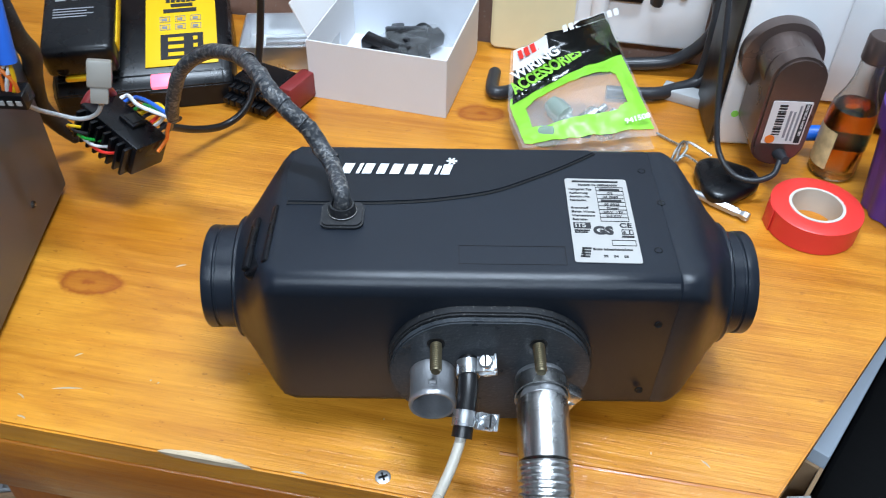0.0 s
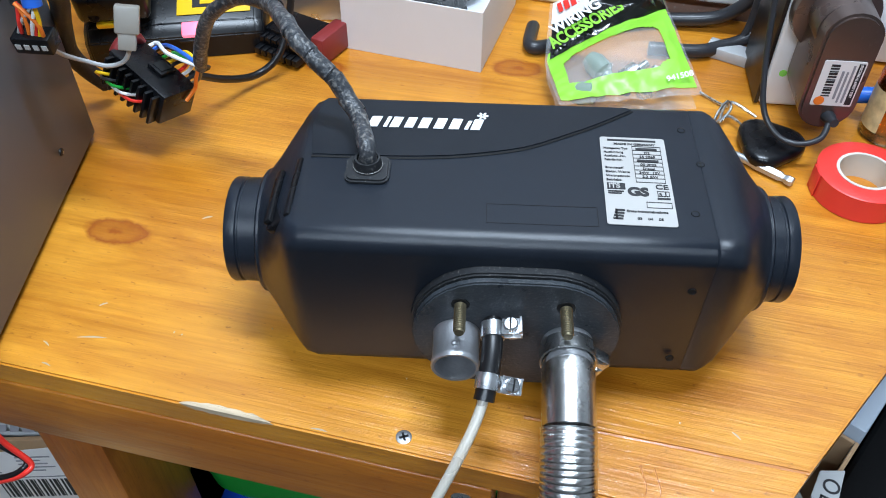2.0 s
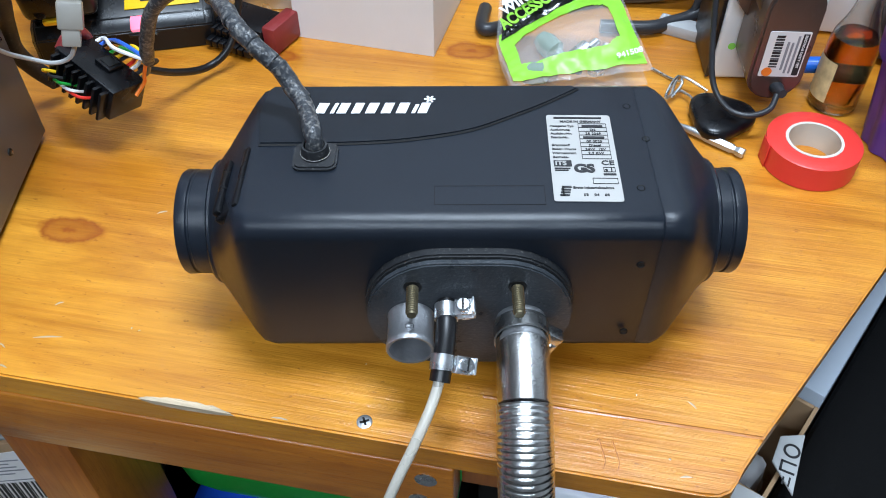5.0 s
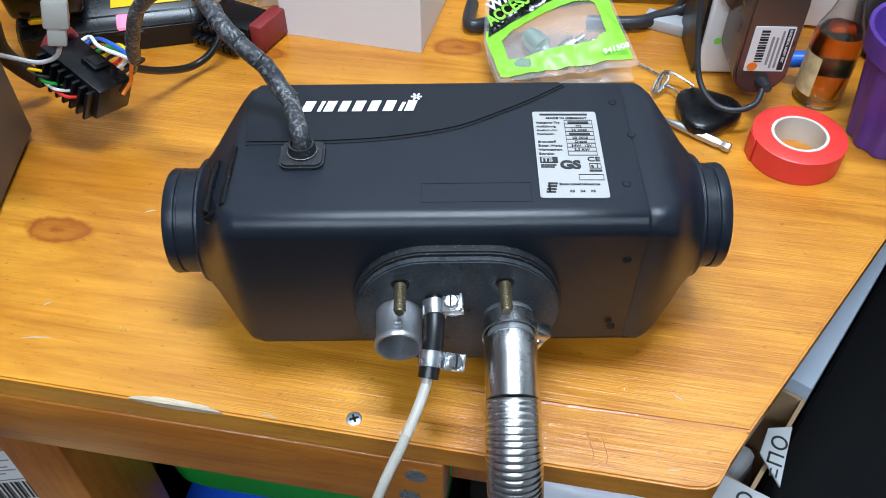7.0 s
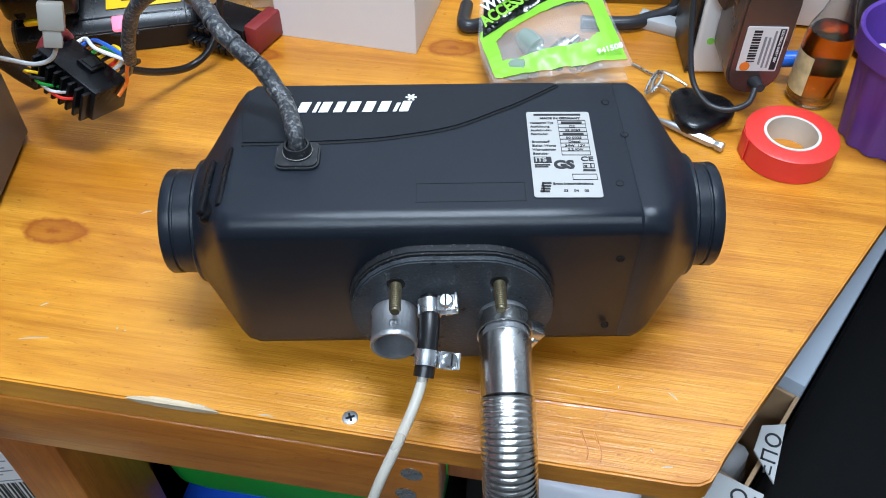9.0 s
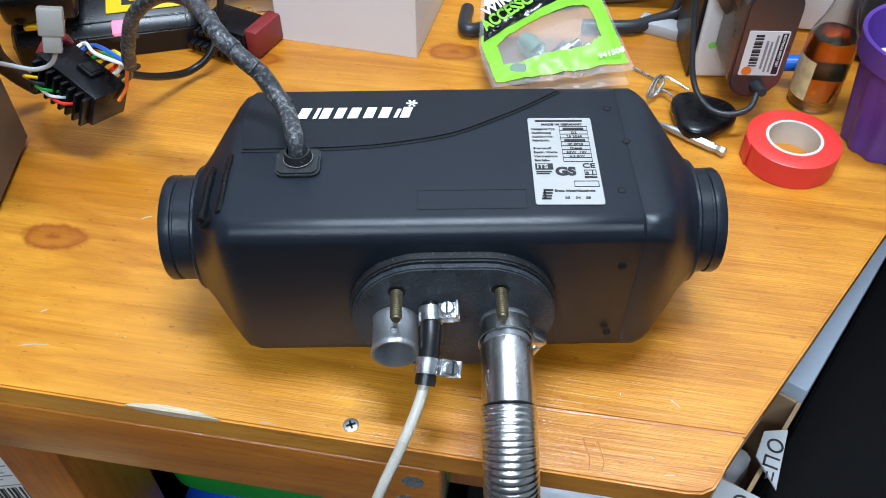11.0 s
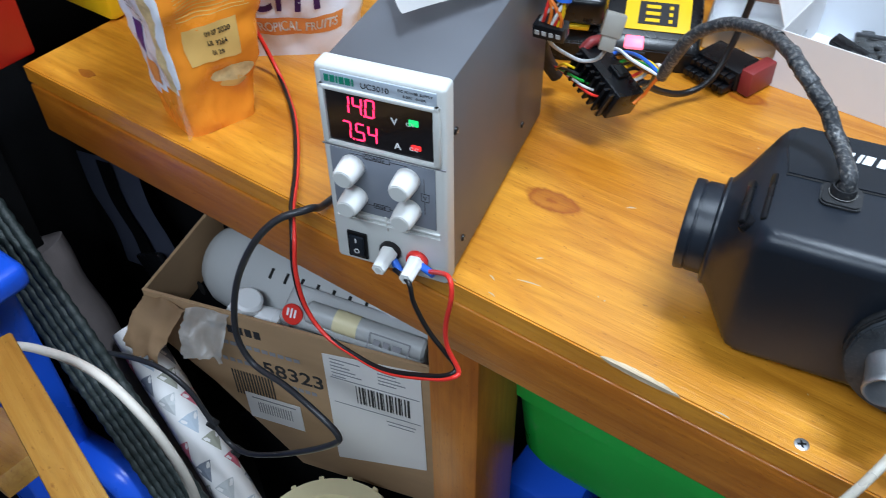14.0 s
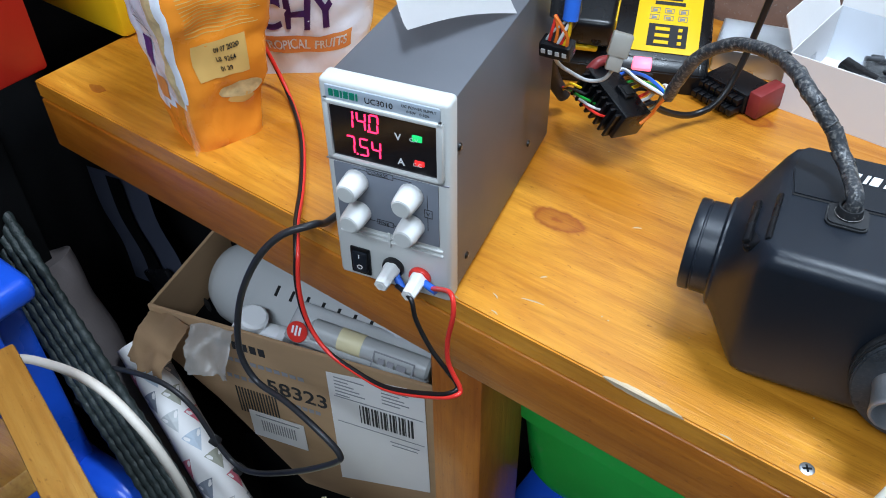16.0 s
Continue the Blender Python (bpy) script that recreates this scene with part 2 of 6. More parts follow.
M["weave"] = mat("dark_green_braid", (0.018, 0.026, 0.025), 0.5, var=0.8, scale=160, bump=0.8, bscale=350, dirt=0.25)
M["cream"] = mat("cream_plastic", (0.80, 0.71, 0.44), 0.45, var=0.06)
M["wall"] = mat("rough_brown_wall", (0.24, 0.15, 0.115), 0.8, var=0.35, scale=35, bump=0.8, bscale=120, dirt=0.6)
M["white_wall"] = mat("white_wall_paint", (0.68, 0.69, 0.70), 0.7, var=0.05, scale=5, bump=0.15, bscale=90)
M["plaster"] = mat("dim_plaster", (0.55, 0.55, 0.54), 0.85, var=0.12, scale=6, bump=0.2, bscale=120)
M["floor"] = mat("dark_concrete", (0.06, 0.058, 0.055), 0.8, var=0.3, scale=9, bump=0.3, bscale=90)
M["blue_tool"] = mat("blue_tool_plastic", (0.01, 0.13, 0.6), 0.35)
M["clearpl"] = mat("clear_plastic", (0.85, 0.87, 0.88), 0.15, trans=0.5, var=0.05)
M["milky"] = mat("milky_nylon", (0.36, 0.34, 0.30), 0.35, trans=0.2, var=0.15)
M["tint"] = mat("greenish_clear_nylon", (0.42, 0.52, 0.46), 0.2, trans=0.45, var=0.1)
M["case_blk"] = mat("dull_black_case", (0.0022, 0.0022, 0.0024), 0.75, var=0.3, scale=30, bump=0.3, bscale=700, spec=0.12)
M["red_dull"] = mat("dark_red_plastic", (0.22, 0.025, 0.025), 0.4)
M["pink_ink"] = mat("dusty_pink_print", (0.5, 0.12, 0.16), 0.5)
M["sage_ink"] = mat("sage_print", (0.30, 0.30, 0.24), 0.5)
M["orange_dot"] = mat("orange_sticker", (0.85, 0.2, 0.02), 0.5)
M["green_dot"] = mat("green_sticker", (0.3, 0.8, 0.12), 0.5)


# ---- builders ----
def xf(bm, m):
    bmesh.ops.transform(bm, matrix=m, verts=bm.verts)
    return bm


def shift(bm, x, y, z):
    return xf(bm, Matrix.Translation((x, y, z)))


def join(*bms):
    out = bmesh.new()
    for b in bms:
        me = bpy.data.meshes.new("tmp")
        b.to_mesh(me)
        b.free()
        out.from_mesh(me)
        bpy.data.meshes.remove(me)
    return out


def box(sx, sy, sz, bev=0.0, seg=2, at=(0, 0, 0)):
    bm = bmesh.new()
    bmesh.ops.create_cube(bm, size=1, matrix=Matrix.Translation(at) @ Matrix.Diagonal((sx, sy, sz, 1)))
    if bev:
        bmesh.ops.bevel(bm, geom=bm.edges[:], offset=bev, segments=seg, profile=0.5, affect="EDGES")
    return bm


def lathe(profile, seg=36):
    """A solid of turning about z; profile of (radius, height)."""
    bm = bmesh.new()
    rings = []
    for r, z in profile:
        if r < 1e-6:
            rings.append([bm.verts.new((0, 0, z))])
        else:
            rings.append([bm.verts.new((r * math.cos(2 * math.pi * i / seg), r * math.sin(2 * math.pi * i / seg), z)) for i in range(seg)])
    for a, b in zip(rings, rings[1:]):
        for i in range(seg):
            j = (i + 1) % seg
            if len(a) == 1 and len(b) == 1:
                continue
            if len(a) == 1:
                bm.faces.new((a[0], b[i], b[j]))
            elif len(b) == 1:
                bm.faces.new((a[i], a[j], b[0]))
            else:
                bm.faces.new((a[i], a[j], b[j], b[i]))
    bmesh.ops.recalc_face_normals(bm, faces=bm.faces)
    return bm


def rod(r, h, seg=28, bev=0.0):
    b = min(bev, r * 0.9)
    prof = [(0, 0), (r - b, 0), (r, b), (r, h - b), (r - b, h), (0, h)] if b else [(0, 0), (r, 0), (r, h), (0, h)]
    return lathe(prof, seg)


def smooth_line(pts, n=8):
    pts = [Vector(p) for p in pts]
    out = []
    for i in range(len(pts) - 1):
        p0, p1, p2, p3 = pts[max(i - 1, 0)], pts[i], pts[i + 1], pts[min(i + 2, len(pts) - 1)]
        for k in range(n):
            t = k / n
            out.append(0.5 * ((2 * p1) + (p2 - p0) * t + (2 * p0 - 5 * p1 + 4 * p2 - p3) * t * t + (3 * p1 - p0 - 3 * p2 + p3) * t ** 3))
    out.append(pts[-1])
    return out


def loft(rings, caps=True, closed=True):
    bm = bmesh.new()
    vs = [[bm.verts.new(p) for p in r] for r in rings]
    k = len(vs[0])
    for a, b in zip(vs, vs[1:]):
        for i in range(k if closed else k - 1):
            j = (i + 1) % k
            bm.faces.new((a[i], a[j], b[j], b[i]))
    if caps:
        bm.faces.new(vs[0][::-1])
        bm.faces.new(vs[-1])
    bmesh.ops.recalc_face_normals(bm, faces=bm.faces)
    return bm


def tube(pts, r, seg=10, n=8, smooth=True, radius=None, caps=True):
    """A round cable along a line of points; radius(s) may vary with the way 0..1."""
    line = smooth_line(pts, n) if smooth else [Vector(p) for p in pts]
    tang = [(line[min(i + 1, len(line) - 1)] - line[max(i - 1, 0)]).normalized() for i in range(len(line))]
    up = tang[0].orthogonal().normalized()
    rings = []
    for i, p in enumerate(line):
        up = (up - up.dot(tang[i]) * tang[i]).normalized()
        side = tang[i].cross(up)
        rr = r * (radius(i / (len(line) - 1)) if radius else 1)
        rings.append([p + rr * (math.cos(2 * math.pi * k / seg) * up + math.sin(2 * math.pi * k / seg) * side) for k in range(seg)])
    return loft(rings, caps)


def slab(poly, h, bev=0.0, seg=2):
    """A plate: outline of (x, y), lying on z = 0, h thick."""
    bm = bmesh.new()
    f = bm.faces.new([bm.verts.new((x, y, 0)) for x, y in poly])
    r = bmesh.ops.extrude_face_region(bm, geom=[f])
    bmesh.ops.translate(bm, vec=(0, 0, h), verts=[v for v in r["geom"] if isinstance(v, bmesh.types.BMVert)])
    bmesh.ops.recalc_face_normals(bm, faces=bm.faces)
    if bev:
        bmesh.ops.bevel(bm, geom=[e for e in bm.edges if abs(e.verts[0].co.z - e.verts[1].co.z) < 1e-7], offset=bev, segments=seg, affect="EDGES")
    return bm


def stadium(hw, hh, n=14, squash=1.0):
    """A rounded outline of half width hw and half height hh."""
    c = hw - hh * squash
    pts = []
    for i in range(n + 1):
        a = -math.pi / 2 + math.pi * i / n
        pts.append((c + hh * squash * math.cos(a), hh * math.sin(a)))
    for i in range(n + 1):
        a = math.pi / 2 + math.pi * i / n
        pts.append((-c + hh * squash * math.cos(a), hh * math.sin(a)))
    return pts


def rrect(hw, hh, r, n=5):
    pts = []
    for cx, cy, a0 in ((hw - r, hh - r, 0), (-hw + r, hh - r, 90), (-hw + r, -hh + r, 180), (hw - r, -hh + r, 270)):
        for i in range(n + 1):
            a = radians(a0 + 90 * i / n)
            pts.append((cx + r * math.cos(a), cy + r * math.sin(a)))
    return pts


def crumple(bm, amp, scale, seed=0.0):
    for v in bm.verts:
        v.co += amp * noise.noise_vector(v.co * scale + Vector((seed, seed * 1.7, seed * 0.3)))
    return bm


def part(name, bm, material, parent=None, label="", smooth=True, m=None):
    me = bpy.data.meshes.new(name)
    bm.to_mesh(me)
    bm.free()
    me.materials.append(M[material])
    if smooth:
        me.shade_smooth()
        me.set_sharp_from_angle(angle=radians(38))
    ob = new(name, me)
    if parent:
        ob.parent = parent
    if m is not None:
        ob.matrix_basis = m
    if label:
        ob["label"] = label
    return ob


def thing(name, m, label, category, group="", kind=""):
    ob = new(name)
    ob.empty_display_size = 0.02
    ob.matrix_basis = m
    return tagged(ob, label, category, group, kind)


def lettering(text, size, material, parent, m, align="LEFT", name="lettering", wide=1.0, bold=0.0):
    cu = bpy.data.curves.new("tmp", "FONT")
    cu.body, cu.size, cu.align_x, cu.extrude, cu.offset = text, size, align, 0.00012, bold
    ob = bpy.data.objects.new("tmp", cu)
    scene.collection.objects.link(ob)
    bpy.context.view_layer.update()
    me = bpy.data.meshes.new_from_object(ob.evaluated_get(bpy.context.evaluated_depsgraph_get()))
    bpy.data.objects.remove(ob)
    bpy.data.curves.remove(cu)
    me.name = name
    me.materials.clear()
    me.materials.append(M[material])
    out = new(name, me)
    out.parent = parent
    out.matrix_basis = m @ Matrix.Diagonal((wide, 1, 1, 1))
    return out


def bars(rows, material, parent, m, name="printing"):
    """Plain flat bars: rows of (x, y, width, height)."""
    bm = bmesh.new()
    for x, y, w, h in rows:
        bmesh.ops.create_cube(bm, size=1, matrix=Matrix.Translation((x + w / 2, y + h / 2, 0)) @ Matrix.Diagonal((w, h, 0.0003, 1)))
    return part(name, bm, material, parent, smooth=False, m=m)


FRONT = pose(0, 0, 0, 90, 0, 0)  # lays a flat drawing upright, seen from -y

# ---- room ----
def structure(name, bm, material, label, category, parent=None):
    ob = part(name, bm, material, parent, smooth=False)
    return tagged(ob, label, category, kind="structure")


structure("floor", box(5.0, 5.0, 0.1, at=(-0.2, -1.2, -0.05)), "floor", "dark worn concrete workshop floor", "floor")
structure("ceiling", box(5.0, 5.0, 0.1, at=(-0.2, -1.2, 2.45)), "plaster", "dim off-white plaster ceiling", "ceiling")
structure("wall_north", box(5.0, 0.1, 0.98, at=(-0.2, 0.52, 0.49)), "wall", "rough brown rendered wall behind the workbench", "wall")
structure("wall_north_upper", box(5.0, 0.1, 1.42, at=(-0.2, 0.52, 1.69)), "white_wall", "white painted upper wall", "wall")
structure("wall_south", box(5.0, 0.1, 2.4, at=(-0.2, -3.65, 1.2)), "plaster", "plain dim plaster wall", "wall")
structure("wall_west", box(0.1, 4.05, 2.4, at=(-2.65, -1.57, 1.2)), "plaster", "plain dim plaster wall", "wall")
structure("wall_east", box(0.1, 4.05, 2.4, at=(2.25, -1.57, 1.2)), "plaster", "plain dim plaster wall", "wall")

# ---- workbench ----
bench = thing("workbench", pose(0, 0, 0), "orange varnished pine workbench with angled end and chipped front edge", "workbench")
top_poly = [(-0.71, 0.0), (0.172, -0.001), (0.180, 0.000), (0.1855, 0.0035), (0.1890, 0.0095), (0.1925, 0.0175), (0.205, 0.040), (0.2325, 0.0865), (0.303, 0.2065), (0.46, 0.468), (-0.71, 0.468)]
part("tabletop", shift(slab(top_poly, 0.018, 0.0012), 0, 0, T - 0.018), "top", bench)
part("apron", box(0.757, 0.022, 0.052, 0.0016, 3, at=(-0.3295, 0.0096, T - 0.018 - 0.0265)), "apron", bench, "dark stained pine front rail")
part("rail", box(0.034, 0.43, 0.05, 0.0012, at=(0.0665, 0.235, T - 0.0445)), "leg", bench)
part("rail", box(0.022, 0.42, 0.05, 0.001, at=(-0.69, 0.24, T - 0.0445)), "apron", bench)
part("leg", box(0.051, 0.07, 0.679, 0.002, at=(-0.2565, 0.067, 0.3395)), "leg", bench)
part("leg", box(0.05, 0.06, 0.679, 0.002, at=(-0.67, 0.41, 0.3395)), "leg", bench)
part("leg", box(0.05, 0.06, 0.679, 0.002, at=(0.05, 0.41, 0.3395)), "leg", bench)
# chipped front edge showing bare wood
chip = bmesh.new()
up_, lo_ = [], []
for i in range(15):
    s = i / 14
    x = -0.122 + 0.052 * s
    w = math.sin(math.pi * min(1, s * 1.05)) ** 0.6
    up_.append(chip.verts.new((x, -0.0003 + 0.0040 * w * (0.8 + 0.4 * noise.noise((x * 300, 0, 0))), T + 0.0004)))
    lo_.append(chip.verts.new((x + 0.002, -0.0007, T - 0.0008 - 0.0032 * w * (0.8 + 0.5 * noise.noise((x * 260, 3, 0))))))
mid_row = [chip.verts.new((v.co.x, -0.0009, T + 0.0006)) for v in up_]
for v in lo_:
    v.co.y = -0.001
for i in range(14):
    chip.faces.new((up_[i], mid_row[i], mid_row[i + 1], up_[i + 1]))
    chip.faces.new((mid_row[i], lo_[i], lo_[i + 1], mid_row[i + 1]))
part("chip", chip, "raw", bench, "splintered pale bare wood")
# long crack and small scratches in the varnish
part("crack", tube([(0.058, 0.0350, T - 0.0008), (0.108, 0.0356, T - 0.0008), (0.15, 0.0362, T - 0.0008), (0.2025, 0.0367, T - 0.0008)], 0.0014, 8, 3), "apron", bench, "dark filled joint")
for x, y, a, ln in ((-0.19, 0.028, 12, 0.017), (-0.213, 0.018, -25, 0.006), (-0.205, 0.005, -10, 0.006), (-0.196, 0.052, 40, 0.005), (-0.168, 0.135, 30, 0.007),
                    (0.167, 0.05, -40, 0.006), (0.164, 0.007, 10, 0.006), (0.092, 0.016, -80, 0.014), (0.097, 0.015, -75, 0.012), (-0.235, 0.0015, 0, 0.008), (-0.044, 0.0015, 0, 0.009)):
    part("scratch", tube([(-ln / 2, 0, 0), (0, 0.0004, 0), (ln / 2, 0, 0)], 0.00042, 5, 3, radius=lambda s: 0.3 + math.sin(math.pi * s)), "raw", bench, m=pose(x, y, T, 0, 0, a))
random.seed(12)
for i in range(14):  # flecks of dust and filings
    x, y = random.uniform(-0.45, 0.19), random.choice((random.uniform(0.01, 0.06), random.uniform(0.2, 0.33)))
    part("fleck", crumple(lathe([(0, 0.0003), (0.0005, 0.0002), (0.0008, 0)], 7), 0.0003, 900, i), "raw", bench, m=pose(x, y, T, 0, 0, i * 50) @ Matrix.Diagonal((random.uniform(0.5, 1.3), random.uniform(0.4, 0.9), 1, 1)))
for x in (0.1235, 0.1305):  # scribbled cuts in the varnish
    part("scratch", tube([(x, 0.004, T), (x + 0.0006, 0.009, T), (x - 0.0015, 0.0155, T), (x - 0.0035, 0.021, T)], 0.00028, 5, 4), "leg", bench)


def countersunk(m, r, parent, name="screw_head"):
    s = part(name, lathe([(0, 0.0003), (r * 0.8, 0.0006), (r, 0.0002), (r, -0.001)], 20), "alu", parent, "dull cross-head screw", m=m)
    part("slot", join(box(r * 1.2, r * 0.28, 0.0004, at=(0, 0, 0.0006)), box(r * 0.28, r * 1.2, 0.0004, at=(0, 0, 0.0006))), "seam", s, smooth=False)


countersunk(pose(0, 0.008, T, 0, 0, 30), 0.0042, bench)
for x, z in ((0.0338, T - 0.0325), (0.0297, T - 0.0560)):
    part("bolt_hole", lathe([(0, 0), (0.005, 0.0), (0.0058, -0.0006), (0.0062, 0.0005), (0, 0.0005)], 20), "zinc", bench, "recessed steel bolt", m=pose(x, -0.0015, z, 90))
part("drip_stain", slab([(0.012 * math.cos(a * 0.5) * (0.7 + 0.3 * math.sin(a * 1.3)), 0.005 * math.sin(a * 0.5)) for a in range(13)], 0.0003), "leg", bench, m=pose(-0.65, 0.024, T), smooth=False)

# ---- air heater ----
HT = pose(0.0315, 0.1085, T, 0, 0, 10.8)
heater = thing("air_heater", HT, "black plastic diesel air heater lying on its side on the workbench", "heater")
V0, V1, W0, W1 = -0.0605, 0.0515, 0.013, 0.1115
CV, CW = -0.002, 0.057


def section(u, k, cut=0.0):
    """One ring of the housing; k 0: rounded oblong, 1: round spigot collar. cut draws the corners in."""
    n = 72
    hv, hw = (V1 - V0) / 2 - cut, (W1 - W0) / 2 - cut
    cv, cw = (V0 + V1) / 2, (W0 + W1) / 2
    oblong = rrect(hv, hw, 0.0105 + 0.012 * k, 17)
    ring = []
    for i in range(n):
        a = radians(90 * (i // 18) + 90 * (i % 18) / 17)
        c, s = math.cos(a), math.sin(a)
        x_, y_ = oblong[i]
        lean = 0.0035 * (0.5 - 0.5 * y_ / hw)
        rv, rw = cv + x_ + (lean if x_ < 0 else 0), cw + y_
        ov, ow = CV + 0.033 * c, CW + 0.033 * s
        ring.append((u, rv + (ov - rv) * k, rw + (ow - rw) * k))
    return ring


def ease(s):
    return s * s * (3 - 2 * s)


rings = []
for u, k, c in ((-0.128, 1.0, 0), (-0.1265, 0.97, 0), (-0.121, 0.74, 0), (-0.114, 0.42, 0), (-0.108, 0.17, 0), (-0.104, 0.05, 0), (-0.1005, 0.0, 0.0006), (-0.098, 0, 0),
                (-0.05, 0, 0), (0.0, 0, 0), (0.05, 0, 0), (0.0918, 0, 0), (0.0925, 0, 0.0004), (0.0932, 0, 0), (0.101, 0, 0), (0.1045, 0.03, 0.0004), (0.109, 0.14, 0),
                (0.116, 0.42, 0), (0.123, 0.74, 0), (0.129, 0.96, 0), (0.131, 1.0, 0)):
    rings.append(section(u, k, c))
part("housing", loft(rings), "blk", heater, "matt black grained plastic housing")


def spigot(u0, u1, name, label):
    d = 1 if u1 > u0 else -1
    L = abs(u1 - u0)
    prof = [(0.0335, -0.002), (0.0335, 0.0005), (0.0325, 0.0015), (0.0285, 0.0022), (0.0282, L - 0.0075), (0.0276, L - 0.0070), (0.0276, L - 0.0062), (0.0284, L - 0.0056), (0.0286, L - 0.001), (0.0280, L), (0.0258, L), (0.0254, 0.004), (0.0, 0.004)]
    ob = part(name, lathe(prof, 64), "blk", heater, label, m=pose(u0, CV, CW, 0, 90 * d, 0))
    part("inner_grille", join(*[box(0.046 if i != 2 else 0.05, 0.0016, 0.004, at=(0, (i - 2) * 0.006, 0.006)) for i in range(5)]), "seam", ob, smooth=False)


spigot(-0.128, -0.1468, "air_inlet_ring", "smooth black round air inlet ring")
spigot(0.131, 0.1468, "air_outlet_ring", "smooth black round hot air outlet ring")
part("foot", box(0.03, 0.07, 0.016, 0.003, at=(-0.083, 0.0, 0.0075)), "rubber", heater)
part("foot", box(0.03, 0.07, 0.016, 0.003, at=(0.083, 0.0, 0.0075)), "rubber", heater)
# control cover with its curved joint
curve = smooth_line([(-0.1, -0.003, 0), (-0.07, -0.0028, 0), (-0.045, -0.0018, 0), (-0.023, 0.0008, 0), (0.0056, 0.0078, 0), (0.0294, 0.0202, 0), (0.0449, 0.0295, 0), (0.063, 0.0422, 0)], 6)
cover_poly = [(p.x, p.y) for p in curve] + [(0.06, 0.0445), (-0.0985, 0.0445), (-0.1005, 0.042), (-0.103, 0.02)]
part("control_cover", shift(slab(cover_poly, 0.003, 0.0006), 0, 0, W1 - 0.0021), "blk_lid", heater, "matt black control unit cover")
part("cover_joint", tube([(p.x, p.y - 0.0006, W1 + 0.0001) for p in curve], 0.0007, 6, 1, smooth=False), "seam", heater, "thin dark joint")
# clip at the inlet end of the cover
clip = part("cover_clip", join(box(0.017, 0.041, 0.005, 0.0016, 3), box(0.0045, 0.037, 0.0035, 0.0012, at=(-0.0055, 0, 0.0035)), box(0.0035, 0.041, 0.0030, 0.001, at=(0.0070, 0, 0.0028))), "blk_gloss", heater, "flat black cover latch", m=pose(-0.1090, -0.0245, 0.1030, 0, -38, 0))
part("latch_slot", box(0.0012, 0.030, 0.0006, at=(0.0015, 0, 0.0026)), "seam", clip, smooth=False)
# grommet and plug of the harness
grom = part("grommet", shift(slab(rrect(0.0108, 0.0098, 0.0045, 6), 0.003, 0.001), 0, 0, 0), "rubber", heater, "dusty black rubber grommet", m=pose(-0.0706, -0.0135, W1 - 0.0006))
part("collar", lathe([(0.0066, 0), (0.0072, 0.003), (0.0062, 0.0075), (0.0052, 0.0075), (0.005, 0.003), (0, 0.003)], 28), "rubber", grom, m=pose(0, 0.001, 0.001))
part("white_rim", lathe([(0.0069, 0), (0.0073, 0.0005), (0.0069, 0.0007), (0.0066, 0.0003), (0.0069, 0)], 28), "label", grom, "worn white sealing rim", m=pose(0, 0.001, 0.0036))
# maker's mark shown as plain slanted blocks and a star
x0 = -0.0750
for w, hgt in ((0.0072, 1), (0.0026, 1), (0.0066, 1), (0.0062, 1), (0.0070, 1), (0.0068, 1), (0.0070, 1), (0.0026, 0.84), (0.0064, 1)):
    hh, sl = 0.0086 * hgt, 0.0022
    ww = w * 0.74
    shape_ = slab([(x0, 0), (x0 + ww, 0), (x0 + ww + sl, hh), (x0 + sl, hh)], 0.0003)
    part("mark_block", shape_, "white_ink", heater, smooth=False, m=pose(0, 0.0203, W1 + 0.0011))
    x0 += (w + 0.0003) * 1.1
star = bmesh.new()
for a in (0, 60, 120):
    bmesh.ops.create_cube(star, size=1, matrix=pose(-0.0155, 0.0322, W1 + 0.0012, 0, 0, a) @ Matrix.Diagonal((0.0058, 0.0010, 0.0003, 1)))
part("mark_star", star, "white_ink", heater, "small white star", smooth=False)
# rating plate
RP = pose(0.0598, -0.0130, W1 + 0.0002, 0, 0, -1.0)
plate = part("rating_plate", slab(rrect(0.0162, 0.032, 0.0014, 4), 0.0004), "label", heater, "silver-white printed rating plate", smooth=False, m=RP)
up4 = lambda x, y: pose(x, y, 0.0006)
bars([(-0.0125, 0.0288, 0.0242, 0.0012)], "ink", plate, up4(0, 0))
lettering("MADE IN GERMANY", 0.0021, "ink", plate, up4(-0.0095, 0.0258), wide=1.1, bold=0.00006)
rows_l = ["Heizgerat Typ", "Ausfuhrung", "Ausfuhr.-Nr.", "Fabrik-Nr.", "", "Brennstoff", "Elektr. Werte", "Warmestrom", "Betriebs-"]
rows_r = ["", "D2", "25 2069", "", "00 0025", "Diesel", "34W  12V", "2,2 KW", ""]
for i, (a, b) in enumerate(zip(rows_l, rows_r)):
    y = 0.0222 - i * 0.0030
    if a:
        lettering(a, 0.0021, "ink", plate, up4(-0.0148, y), bold=0.00004)
    if b:
        lettering(b, 0.0023, "ink", plate, up4(0.0065, y), "CENTER", wide=1.05, bold=0.00004)
    else:
        bars([(0.0012, y, 0.0105, 0.0015)], "ink", plate, up4(0, 0)) if i < 8 else None
frame_rows = []
for i in range(10):
    frame_rows.append((-0.0006, 0.0247 - i * 0.0030, 0.0142, 0.00022))
frame_rows += [(-0.0006, -0.0023, 0.00022, 0.0272), (0.0134, -0.0023, 0.00022, 0.0272)]
